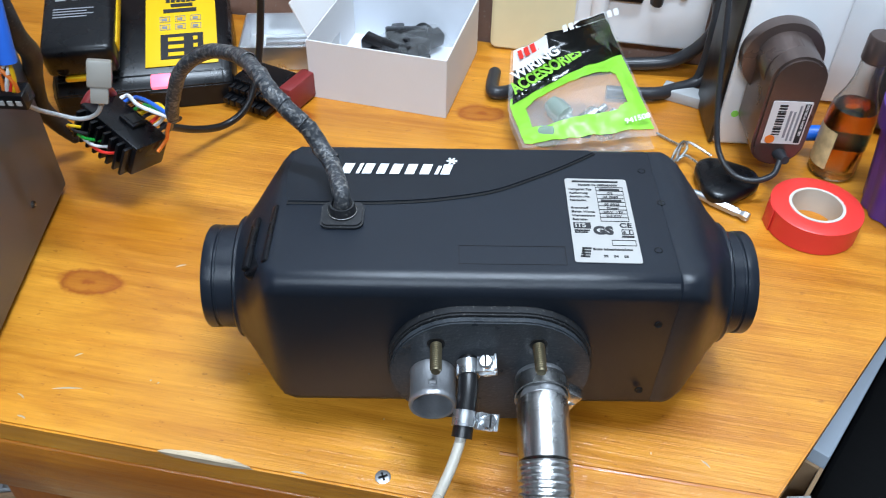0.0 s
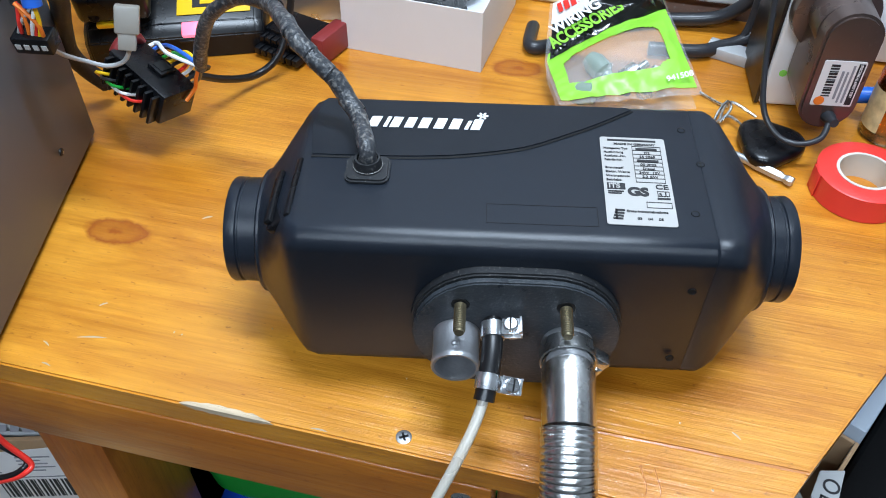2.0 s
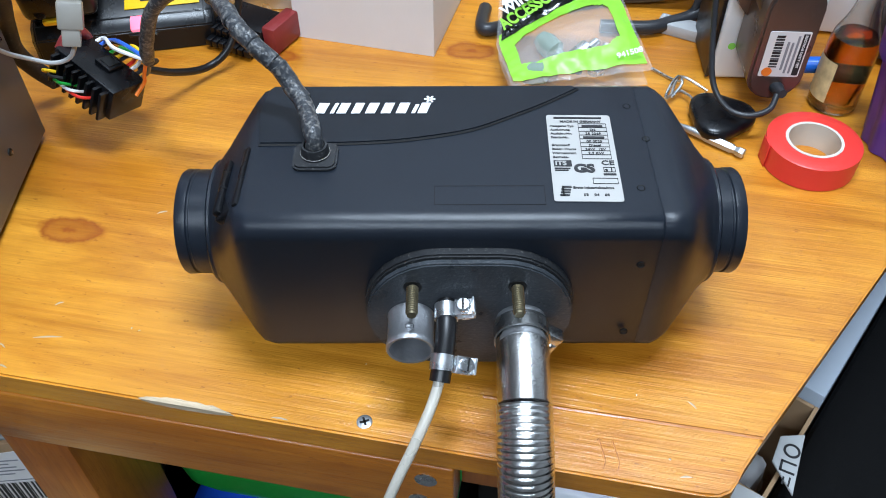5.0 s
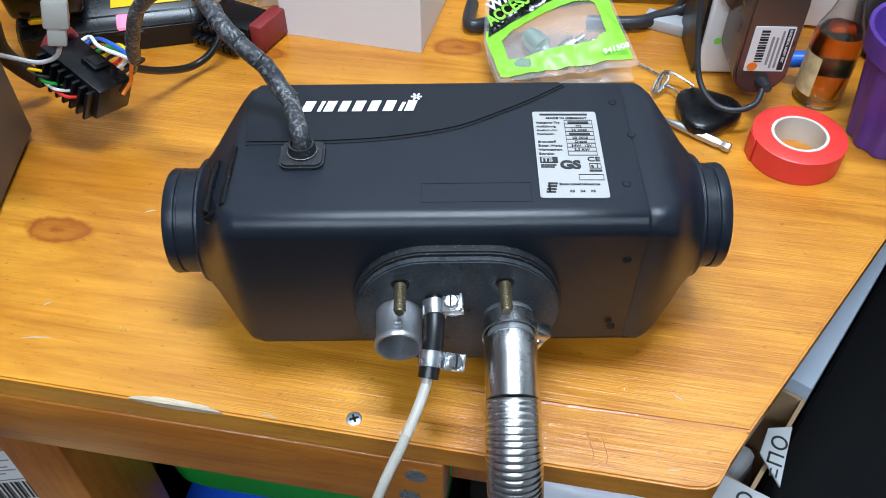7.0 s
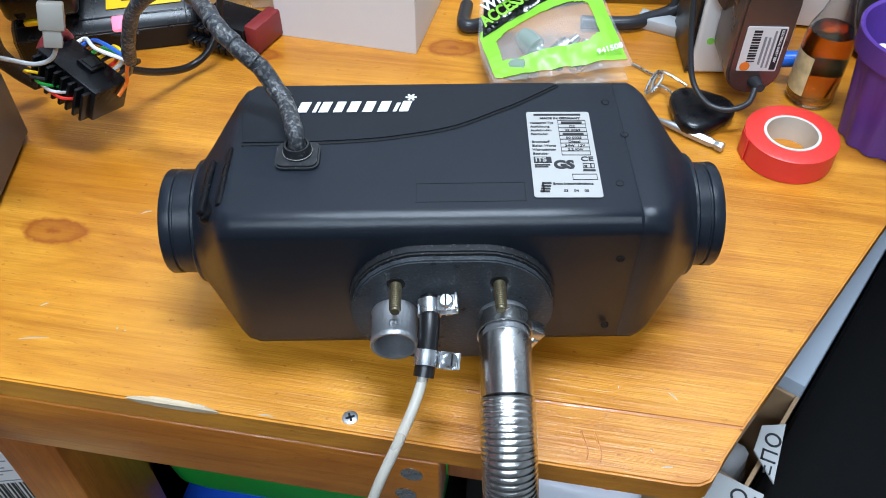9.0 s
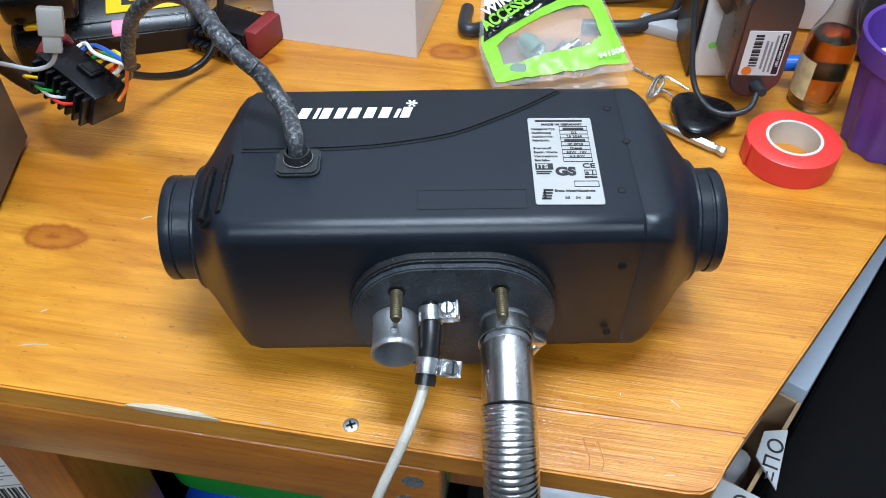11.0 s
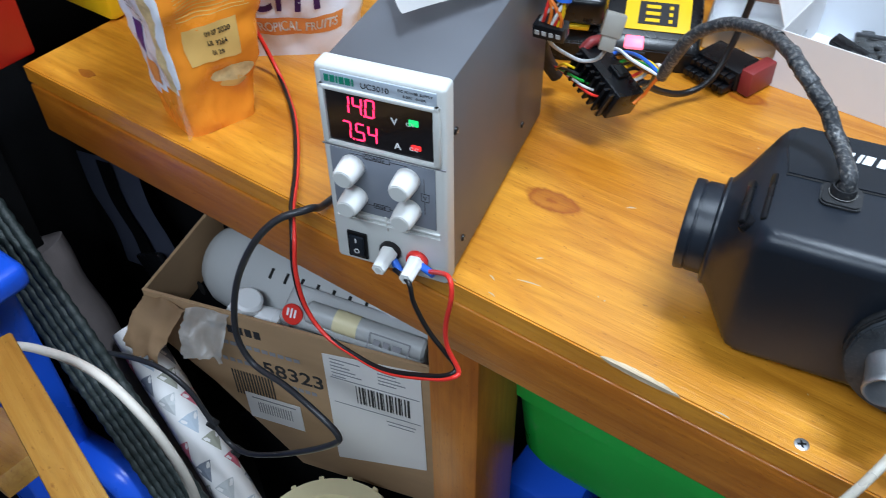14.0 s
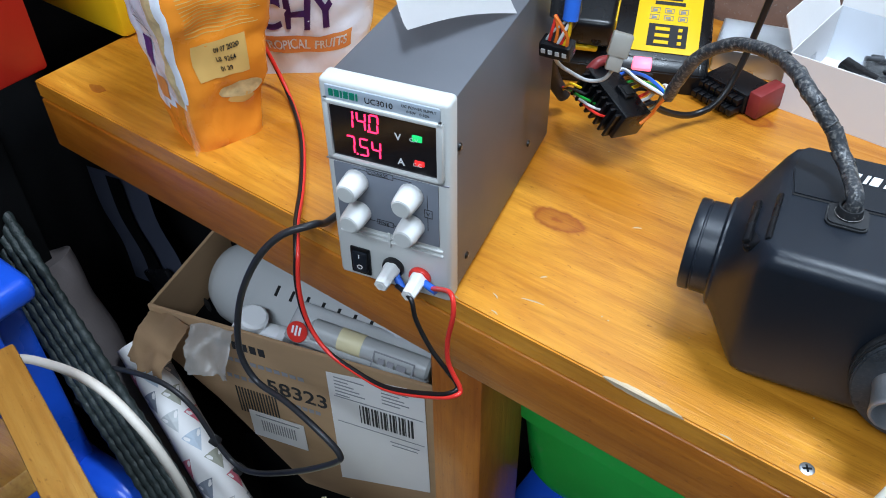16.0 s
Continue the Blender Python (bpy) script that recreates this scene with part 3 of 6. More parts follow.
frame_rows += [(0.0030, -0.0163, 0.0118, 0.00022), (0.0030, -0.0201, 0.0118, 0.00022), (0.0030, -0.0201, 0.00022, 0.004), (0.0146, -0.0201, 0.00022, 0.004)]
frame_rows += [(0.0088, -0.0118, 0.0056, 0.00025), (0.0088, -0.0085, 0.0056, 0.00025), (0.0088, -0.0118, 0.00025, 0.0035), (0.0142, -0.0118, 0.00025, 0.0035)]
for r_ in frame_rows:
    bars([r_], "ink", plate, up4(0, 0), "table_rule")
bars([(-0.0147, -0.0079, 0.0086, 0.0043)], "ink", plate, up4(0, 0))
lettering("ITS", 0.0042, "label", plate, pose(-0.0141, -0.0073, 0.0009), bold=0.0001)
bars([(-0.0145, -0.0098 - 0.0014 * i, 0.0075 - 0.001 * i, 0.0008) for i in range(2)], "ink", plate, up4(0, 0))
lettering("GS", 0.0078, "ink", plate, up4(-0.0052, -0.0118), bold=0.0004, wide=1.05)
lettering("CE", 0.0045, "ink", plate, up4(0.0082, -0.0066), bold=0.0001, wide=1.15)
lettering("e 1", 0.0034, "ink", plate, up4(0.0092, -0.0112), bold=0.0001)
bars([(0.0085, -0.0140, 0.006, 0.0012)], "ink", plate, up4(0, 0))
lettering("Erste Inbetriebnahme", 0.0021, "ink", plate, up4(-0.0068, -0.0236), wide=1.05, bold=0.00006)
lettering("03    04    05", 0.0021, "ink", plate, up4(-0.0022, -0.0284), wide=1.1, bold=0.00005)
bars([(-0.0132 + 0.0004 * i, -0.0287 + 0.0019 * i, 0.0045, 0.0011) for i in range(4)] + [(-0.0120, -0.0287, 0.001, 0.0068)], "ink", plate, up4(0, 0))
# moulded recess outline
bx0, bx1, by0, by1 = -0.0125, 0.0390, -0.0465, -0.0338
bars([(bx0, by0, bx1 - bx0, 0.0003), (bx0, by1, bx1 - bx0, 0.0003), (bx0, by0, 0.0003, by1 - by0), (bx1, by0, 0.0003, by1 - by0 + 0.0003)], "seam", heater, pose(0, 0, W1), "moulded_recess")
for u, v in ((0.0867, 0.0272), (0.0846, -0.0353), (0.0925, 0.0006)):
    part("screw_recess", lathe([(0, 0.0), (0.0014, 0.0), (0.0019, 0.0004), (0.0021, 0.0001), (0.0021, -0.0005)], 16), "seam", heater, m=pose(u, v, W1 - 0.0001))
for u, w in ((0.0851, 0.0846), (0.0844, 0.0331)):
    part("screw_recess", lathe([(0, 0.0), (0.0014, 0.0), (0.0019, 0.0004), (0.0021, 0.0001), (0.0021, -0.0005)], 16), "seam", heater, m=pose(u, V0 + 0.0009, w, 90))
# mounting flange with gasket, studs and pipe stubs
part("gasket", shift(slab(stadium(0.0515, 0.0395, 16, 0.95), 0.0065, 0.001), 0, 0, 0), "rubber", heater, "thick black rubber seal", m=pose(0.0042, V0 + 0.002, 0.0575, 90))
part("flange_plate", shift(slab(stadium(0.0500, 0.0380, 16, 0.95), 0.004, 0.0008), 0, 0, 0), "gasket", heater, "dusty black oval flange", m=pose(0.0042, V0 - 0.0046, 0.0573, 90))
VF = V0 - 0.0086


def stud(u, w):
    prof, z = [(0, 0)], 0.0
    while z < 0.0185:
        prof += [(0.0029, z), (0.0029, z + 0.0003), (0.0023, z + 0.0007), (0.0023, z + 0.0009)]
        z += 0.0013
    prof += [(0.0022, z + 0.0006), (0, z + 0.0006)]
    part("stud", lathe(prof, 16), "brassy", heater, "threaded yellow-zinc stud", m=pose(u, VF + 0.003, w, 90, 0, 0))
    part("stud_hole", lathe([(0, 0.0004), (0.0042, 0.0004), (0.0044, 0)], 20), "seam", heater, m=pose(u, VF, w, 90))


stud(-0.0228, 0.0797)
stud(0.0265, 0.0800)
inl = part("combustion_inlet", lathe([(0.0120, 0), (0.0117, 0.002), (0.0114, 0.003), (0.0111, 0.0165), (0.0116, 0.0182), (0.0117, 0.0205), (0.0112, 0.0213), (0.0100, 0.0211), (0.0096, 0.019), (0.0094, 0.002), (0, 0.002)], 40), "alu", heater, "dull cast aluminium pipe stub", m=pose(-0.0242, VF + 0.002, 0.0570, 93))
part("cast_rib", box(0.004, 0.004, 0.003, 0.001, at=(0, 0.0108, 0.015)), "alu", inl)
part("exhaust_stub", lathe([(0.0125, 0), (0.0122, 0.018), (0.0, 0.018)], 36), "alu", heater, m=pose(0.0295, VF + 0.002, 0.0545, 90))

# ---- exhaust hose ----
def world_h(u, v, w):
    return HT @ Vector((u, v, w))


hose = thing("exhaust_hose", HT @ pose(0.0295, -0.072, 0.0550), "shiny corrugated stainless steel exhaust hose hanging over the bench edge", "hose")
inv = (HT @ pose(0.0295, -0.072, 0.0550)).inverted()
axis_pts = [(0.0, 0.0, 0.0), (0.0, -0.02, -0.0030), (-0.0003, -0.0405, -0.0090), (-0.0003, -0.053, -0.0150), (0.0, -0.066, -0.027), (0.001, -0.074, -0.047), (0.002, -0.079, -0.077), (0.0, -0.08, -0.127), (-0.005, -0.075, -0.207), (-0.01, -0.06, -0.307), (-0.015, -0.04, -0.457), (-0.02, -0.02, -0.70)]
part("sleeve", tube(axis_pts[:3], 0.0127, 40, 6, radius=lambda s: 1.0), "steel", hose, "smooth polished steel sleeve")
fine_axis = smooth_line(axis_pts[2:], 60)
lenf = [0.0]
for a, b in zip(fine_axis, fine_axis[1:]):
    lenf.append(lenf[-1] + (b - a).length)
STEP = 0.00022
steps = int(lenf[-1] / STEP)
cor = []
j = 0
for i in range(steps):
    s = i * STEP
    while lenf[j + 1] < s and j < len(lenf) - 2:
        j += 1
    f_ = (s - lenf[j]) / max(1e-9, lenf[j + 1] - lenf[j])
    cor.append(fine_axis[j].lerp(fine_axis[j + 1], f_))
    if s > 0.22:
        break
ribbed = part("corrugated_tube", tube(cor, 0.0131, 36, 1, smooth=False, radius=lambda s, k=len(cor): 1.0 + 0.040 * (abs(math.cos(s * (k - 1) * STEP / 0.0027 * math.pi)) ** 0.7 - 0.6)), "steel", hose, "ribbed stainless steel tube", smooth=False)
ribbed.data.shade_smooth()
clampb = part("hose_clamp", lathe([(0.0128, 0), (0.0137, 0.0002), (0.0137, 0.0088), (0.0128, 0.009)], 40), "steel", hose, "worm-drive steel hose clamp", m=pose(0, -0.001, 0, 90))
part("worm_housing", box(0.012, 0.006, 0.0075, 0.0012, at=(0.0118, 0.0075, 0.0045)), "steel", clampb, m=pose(0, 0, 0, 0, 0, -35))
part("worm_screw", rod(0.0034, 0.016, 16, 0.0008), "steel", clampb, m=pose(0.0155, -0.006, 0.0045, 90, 0, -25))
part("band_end", box(0.0008, 0.012, 0.0085, 0.0003, at=(0.0148, -0.008, 0.0048)), "steel", clampb, m=pose(0, 0, 0, 0, 0, -18))
part("band_slots", join(*[box(0.0008, 0.0006, 0.005, at=(0.0138 * math.cos(a), 0.0138 * math.sin(a), 0.0045)) for a in (0.7, 0.8, 0.9, 1.0)]), "seam", clampb, smooth=False)

# ---- fuel line ----
FL = HT @ pose(-0.0070, VF, 0.0680)
fuel = thing("fuel_line", FL, "black rubber fuel hose clipped onto a milky plastic pipe", "fuel hose")
part("rubber_hose", tube([(0, 0.002, 0), (0, -0.012, -0.0035), (-0.0012, -0.024, -0.0095), (-0.0032, -0.034, -0.0165)], 0.0050, 20, 6), "black_pvc", fuel, "short black rubber hose")
part("plastic_pipe", tube([(-0.002, -0.028, -0.0125), (-0.0042, -0.036, -0.0185), (-0.0085, -0.046, -0.0255), (-0.0155, -0.057, -0.0365), (-0.0265, -0.070, -0.0575), (-0.0355, -0.079, -0.0875), (-0.042, -0.084, -0.137), (-0.040, -0.078, -0.257), (-0.030, -0.055, -0.457)], 0.0026, 14, 8), "fuel", fuel, "milky translucent nylon pipe")


def hose_clip(m, spin):
    c = part("hose_clip", lathe([(0.0050, 0), (0.0058, 0.0002), (0.0058, 0.0078), (0.0050, 0.008)], 28), "zinc", fuel, "zinc-plated fuel hose clip", m=m)
    tilt = pose(0, 0, 0.004, 0, 0, spin)
    for y in (0.0004, 0.0052):
        part("clip_ear", join(box(0.0090, 0.0011, 0.0080, 0.0003, at=(0.0092, y, 0)), box(0.0011, 0.0034, 0.0080, 0.0003, at=(0.0138, y + 0.0012, 0))), "zinc", c, m=tilt)
    s = part("clip_screw", lathe([(0, 0), (0.0017, 0), (0.0017, 0.0090), (0.0035, 0.0090), (0.0036, 0.0112), (0.0029, 0.0120), (0, 0.0121)], 20), "zinc", c, m=tilt @ pose(0.0092, -0.0030, 0, -90, 0, 0))
    part("clip_nut", lathe([(0.0017, 0), (0.0034, 0), (0.0034, 0.0024), (0.0017, 0.0024)], 6), "zinc", s)
    part("slot", box(0.0008, 0.0058, 0.0006, at=(0, 0, 0.0121)), "seam", s, smooth=False)


hose_clip(pose(0, -0.001, -0.0003, 104, 0, 0), 8)
hose_clip(pose(-0.0014, -0.0235, -0.0092, 120, 0, -8), -30)

# ---- wiring harness ----
harness = thing("wiring_harness", pose(-0.24, 0.205, T), "heater wiring harness wrapped in cloth tape with a multi-way black connector", "cable harness")
hi = pose(-0.24, 0.205, T).inverted()
gpt = HT @ Vector((-0.0706, -0.0125, W1 + 0.004))
hp = [tuple(gpt), (-0.0355, 0.0835, 0.8745), (-0.045, 0.102, 0.876), (-0.0525, 0.110, 0.880), (-0.0605, 0.114, 0.889), (-0.070, 0.115, 0.898), (-0.080, 0.120, 0.904), (-0.093, 0.134, 0.9055), (-0.113, 0.160, 0.898), (-0.14, 0.180, 0.887), (-0.158, 0.186, 0.875), (-0.169, 0.188, 0.863), (-0.177, 0.190, 0.846), (-0.182, 0.193, 0.834), (-0.186, 0.197, 0.822)]
part("taped_loom", tube([hi @ Vector(p) for p in hp], 0.0044, 18, 14, radius=lambda s: 1.0 + 0.03 * math.sin(s * 88) + 0.05 * noise.noise((s * 26, 0, 0)) - (0.1 if s > 0.97 else 0)), "tape_h", harness, "worn cloth-taped loom")
loom_line = smooth_line([hi @ Vector(p) for p in hp], 14)
for s in (0.2, 0.27, 0.34, 0.41, 0.48, 0.56):  # overlapping turns of tape
    i = int(s * 50)
    c = loom_line[int(s * 196)]
    d = loom_line[int(s * 196) + 1]
    q = (d - c).to_track_quat("Z", "Y").to_matrix().to_4x4()
    part("tape_turn", shift(lathe([(0.0042, -0.0055), (0.0047, -0.005), (0.00462, 0.0055), (0.0042, 0.0058)], 22), 0, 0, 0), "tape_h", harness, m=Matrix.Translation(c) @ q @ pose(0, 0, 0, 7, 0, i * 40))
CN = pose(0.002, 0.001, 0.0345, -14, 18, -24) @ Matrix.Diagonal((0.9, 0.9, 0.9, 1))
conn = part("connector", box(0.060, 0.032, 0.026, 0.0015, at=(0, 0, 0.014)), "blk_gloss", harness, "black multi-way plug housing", m=CN)
for i in range(8):
    part("rib", box(0.0026, 0.008, 0.024, 0.0004, at=(-0.0245 + i * 0.007, -0.019, 0.013)), "blk_gloss", conn)
part("latch", box(0.015, 0.015, 0.004, 0.001, at=(0.004, 0.004, 0.0285)), "blk_gloss", conn)
part("latch_well", box(0.010, 0.010, 0.0006, at=(0.004, 0.004, 0.0308)), "seam", conn, smooth=False)
part("lever", tube([(-0.030, -0.010, 0.022), (-0.031, -0.004, 0.030), (-0.031, 0.008, 0.031), (-0.030, 0.014, 0.024)], 0.0045, 10, 6), "red_dull", conn, "dull red locking lever")
for i, c in enumerate(("white_ink", "blue", "apron", "crate_g", "yellow", "grey_pvc", "red", "white_ink", "ink", "brassy")):
    a = Vector((-0.022 + 0.0052 * i, 0.013, 0.0235 + 0.0015 * (i % 2)))
    w0 = CN @ a
    e_ = hi @ Vector((-0.186, 0.197, 0.822))
    mid_ = (w0 + e_) / 2 + Vector((0.004 * (i % 3), -0.004 + 0.0016 * i, 0.005 * math.sin(i * 2.1) + 0.006))
    part("wire", tube([w0 - (CN.to_3x3() @ Vector((0, 0.004, 0))), w0 + (CN.to_3x3() @ Vector((0, 0.009, 0.004))), mid_, e_ + Vector((0, 0, 0.001 * (i % 4)))], 0.0014, 7, 6), c, harness)
for i, c in enumerate(("yellow", "ink", "crate_g", "white_ink", "red")):
    a = CN @ Vector((-0.018 + 0.008 * i, -0.018, 0.012))
    part("wire", tube([a, a + Vector((-0.010, -0.004, 0.004)), hi @ Vector((-0.282, 0.220, 0.784)), hi @ Vector((-0.290, 0.230, 0.772))], 0.0011, 7, 6), c, harness)
part("black_loom", tube([hi @ Vector(p) for p in ((-0.288, 0.231, 0.769), (-0.2935, 0.222, 0.786), (-0.293, 0.211, 0.808), (-0.284, 0.203, 0.836), (-0.264, 0.184, 0.868), (-0.251, 0.160, 0.900), (-0.254, 0.162, 0.95), (-0.262, 0.20, 1.02))], 0.0062, 14, 8), "rubber", harness, "black sleeved cable")
part("black_sleeve", tube([hi @ Vector(p) for p in ((-0.2480, 0.1355, 0.893), (-0.2500, 0.143, 0.93), (-0.256, 0.165, 1.0))], 0.0056, 12, 6), "rubber", harness, "black sleeved cable")
part("grey_wire", tube([hi @ Vector(p) for p in ((-0.256, 0.146, 0.862), (-0.262, 0.168, 0.838), (-0.256, 0.180, 0.826), (-0.244, 0.184, 0.822), (-0.233, 0.188, 0.826), (-0.227, 0.192, 0.840))], 0.0015, 8, 8), "grey_tank", harness, "pale grey looped wire")
part("milky_plug", join(box(0.015, 0.01, 0.017, 0.0012), box(0.011, 0.008, 0.012, 0.001, at=(0, 0, -0.013))), "milky", harness, "milky translucent two-way plug", m=pose(*(hi @ Vector((-0.2270, 0.1930, 0.853))), -20, 12, 25))
part("blue_sleeve", tube([hi @ Vector(p) for p in ((-0.2353, 0.1292, 0.8967), (-0.237, 0.135, 0.92), (-0.243, 0.150, 0.965), (-0.248, 0.175, 1.03))], 0.0052, 12, 6), "blue", harness, "bright blue sleeve")
for i, c in enumerate(("orange_dot", "yellow", "red", "white_ink", "orange_dot", "ink", "red", "grey_tank")):
    top_ = Vector((-0.2353 if i % 2 else -0.2470, 0.1295 + 0.0005 * i, 0.8965))
    part("wire", tube([hi @ top_, hi @ Vector((-0.2365 - 0.0018 * i + 0.003 * (i % 2), 0.1285 + 0.001 * (i % 3), 0.8865)), hi @ Vector((-0.2365 - 0.0022 * i, 0.1300, 0.8770))], 0.0012, 7, 6), c, harness)
plug2 = part("small_plug", box(0.022, 0.012, 0.011, 0.001), "blk_gloss", harness, "small black plug", m=pose(*(hi @ Vector((-0.2446, 0.1322, 0.8725))), 10, 0, 8))
for i in range(4):
    part("contact", box(0.0030, 0.0008, 0.0032, at=(-0.0075 + 0.005 * i, -0.0062, 0.0)), "grey_tank", plug2, smooth=False)
part("grey_cable", tube([hi @ Vector(p) for p in ((-0.2120, 0.2250, 0.794), (-0.2040, 0.2520, 0.773), (-0.1926, 0.2790, 0.7605), (-0.1790, 0.2950, 0.7700), (-0.1730, 0.3100, 0.795), (-0.1680, 0.3186, 0.835), (-0.1600, 0.3200, 0.90), (-0.150, 0.33, 1.0))], 0.0028, 12, 10), "black_pvc", harness, "glossy black cable")
part("loose_wire", tube([hi @ Vector(p) for p in ((-0.205, 0.200, 0.790), (-0.200, 0.206, 0.797), (-0.196, 0.203, 0.806), (-0.188, 0.198, 0.822))], 0.0013, 7, 6), "orange_dot", harness, "orange wire")

# ---- bench power supply ----
PS = pose(-0.2695, -0.0185, T, 0, 0, 13.5)
psu = thing("power_supply", PS, "grey steel bench power supply with pale front and red digits", "power supply")
part("case", box(0.0785, 0.195, 0.149, 0.0015, at=(0, 0.1105, 0.0795)), "case", psu, "dark grey painted steel cover")
part("bezel", box(0.081, 0.014, 0.152, 0.003, 3, at=(0, 0.007, 0.081)), "bezel", psu, "pale grey plastic front")
for x, y in ((-0.03, 0.02), (0.03, 0.02), (-0.03, 0.19), (0.03, 0.19)):
    part("foot", rod(0.006, 0.0055, 16, 0.0008), "rubber", psu, m=pose(x, y, 0))
part("model_strip", box(0.071, 0.001, 0.0085, 0.0003, at=(0, -0.0004, 0.1495)), "strip", psu, "pale blue printed strip")
part("window_frame", join(box(0.075, 0.004, 0.003, 0.001, at=(0, -0.001, 0.1438)), box(0.075, 0.004, 0.003, 0.001, at=(0, -0.001, 0.1052)), box(0.004, 0.004, 0.0416, 0.001, at=(-0.0355, -0.001, 0.1245)), box(0.004, 0.004, 0.0416, 0.001, at=(0.0355, -0.001, 0.1245))), "bezel", psu)
part("display_window", box(0.067, 0.0012, 0.0355, at=(0, -0.0006, 0.1245)), "window", psu, "glossy dark display window")
part("groove", box(0.0805, 0.0008, 0.0010, at=(0, -0.0001, 0.1015)), "grey_ink", psu, smooth=False)
part("control_panel", box(0.069, 0.001, 0.0475, 0.0003, at=(-0.001, -0.0004, 0.0765)), "panel", psu, "slate grey control panel")
for i, z in enumerate((0.0495, 0.0455)):
    part("ridge", box(0.072, 0.002, 0.0016, 0.0006, at=(0, -0.0008, z)), "bezel", psu)
part("ridge", box(0.0018, 0.002, 0.012, 0.0006, at=(-0.001, -0.0008, 0.0475)), "bezel", psu)
SEG = {"6": "acdefg", "0": "abcdef", "1": "bc", "4": "bcfg", "5": "acdfg", "7": "abc"}


def digit(ch, x, z, dot=False):
    w, h, t = 0.0052, 0.0116, 0.0011
    at = {"a": (0, h / 2, w, t), "g": (0, 0, w, t), "d": (0, -h / 2, w, t), "f": (-w / 2, h / 4, t, h / 2), "b": (w / 2, h / 4, t, h / 2), "e": (-w / 2, -h / 4, t, h / 2), "c": (w / 2, -h / 4, t, h / 2)}
    bm = bmesh.new()
    for s in SEG[ch]:
        cx, cz, sx, sz = at[s]
        bmesh.ops.create_cube(bm, size=1, matrix=Matrix.Translation((x + cx + cz * 0.08, -0.0016, z + cz)) @ Matrix.Diagonal((sx * 0.86, 0.0004, sz * 0.86, 1)))
    if dot:
        bmesh.ops.create_cube(bm, size=1, matrix=Matrix.Translation((x + w / 2 + 0.0016, -0.0016, z - h / 2)) @ Matrix.Diagonal((t, 0.0004, t, 1)))
    part("digit", bm, "led", psu, "glowing red segment digit", smooth=False)


for ch, x, d in (("1", -0.0215, 0), ("4", -0.0135, 1), ("0", -0.0055, 0)):
    digit(ch, x, 0.1345, d)
for ch, x, d in (("7", -0.0218, 1), ("5", -0.0130, 0), ("4", -0.0050, 0)):
    digit(ch, x, 0.1165, d)
FZ = lambda x, z, y=-0.0014: pose(x, y, z, 90)
lettering("V", 0.0065, "white_ink", psu, FZ(0.0075, 0.1275), bold=0.0001)
lettering("A", 0.0065, "white_ink", psu, FZ(0.0085, 0.1105), bold=0.0001)
part("indicator", box(0.0062, 0.0012, 0.0042, 0.0005, at=(0.0215, -0.0014, 0.1315)), "led_g", psu, "lit green indicator")
part("indicator", box(0.0062, 0.0012, 0.0036, 0.0005, at=(0.0225, -0.0014, 0.1145)), "led_r", psu, "lit red indicator")
lettering("C.V", 0.0035, "white_ink", psu, FZ(0.017, 0.1293, -0.0022))
lettering("C.C", 0.0035, "white_ink", psu, FZ(0.0185, 0.1125, -0.0022))
bars([(-0.0330, 0.1472, 0.0028, 0.0046), (-0.0294, 0.1472, 0.0030, 0.0046), (-0.0256, 0.1472, 0.0012, 0.0046), (-0.0236, 0.1472, 0.0030, 0.0046), (-0.0198, 0.1472, 0.0032, 0.0046), (-0.0158, 0.1472, 0.0012, 0.0046)], "green_ink", psu, FZ(0, 0, -0.0011), "maker_mark")
lettering("UC3010", 0.0052, "ink", psu, FZ(-0.0105, 0.1472, -0.0011))
lettering("DC POWER SUPPLY", 0.0024, "ink", psu, FZ(0.0125, 0.1502, -0.0011))
lettering("0-30V   0-10A", 0.0024, "ink", psu, FZ(0.0155, 0.1470, -0.0011))
bars([(-0.022, 0.0985, 0.009, 0.0003), (0.0045, 0.0985, 0.012, 0.0003), (-0.0130, 0.0966, 0.0175, 0.0003), (-0.0130, 0.1003, 0.0175, 0.0003), (-0.0130, 0.0966, 0.0003, 0.004), (0.0042, 0.0966, 0.0003, 0.004),
      (-0.020, 0.0605, 0.012, 0.0003), (0.002, 0.0605, 0.010, 0.0003), (-0.0085, 0.0588, 0.011, 0.0003), (-0.0085, 0.0625, 0.011, 0.0003), (-0.0085, 0.0588, 0.0003, 0.004), (0.0025, 0.0588, 0.0003, 0.004),
      (0.0262, 0.064, 0.0003, 0.011), (0.0262, 0.081, 0.0003, 0.011), (0.0242, 0.0745, 0.005, 0.0003), (0.0242, 0.0805, 0.005, 0.0003), (0.0242, 0.0745, 0.0003, 0.006), (0.0292, 0.0745, 0.0003, 0.0063)], "ink", psu, FZ(0, 0, -0.001), "ruled_print")
lettering("COARSE", 0.0036, "ink", psu, FZ(-0.0124, 0.0972, -0.0011))
lettering("FINE", 0.0036, "ink", psu, FZ(-0.0076, 0.0594, -0.0011))
lettering("V", 0.0042, "ink", psu, FZ(0.0254, 0.0760, -0.0011))


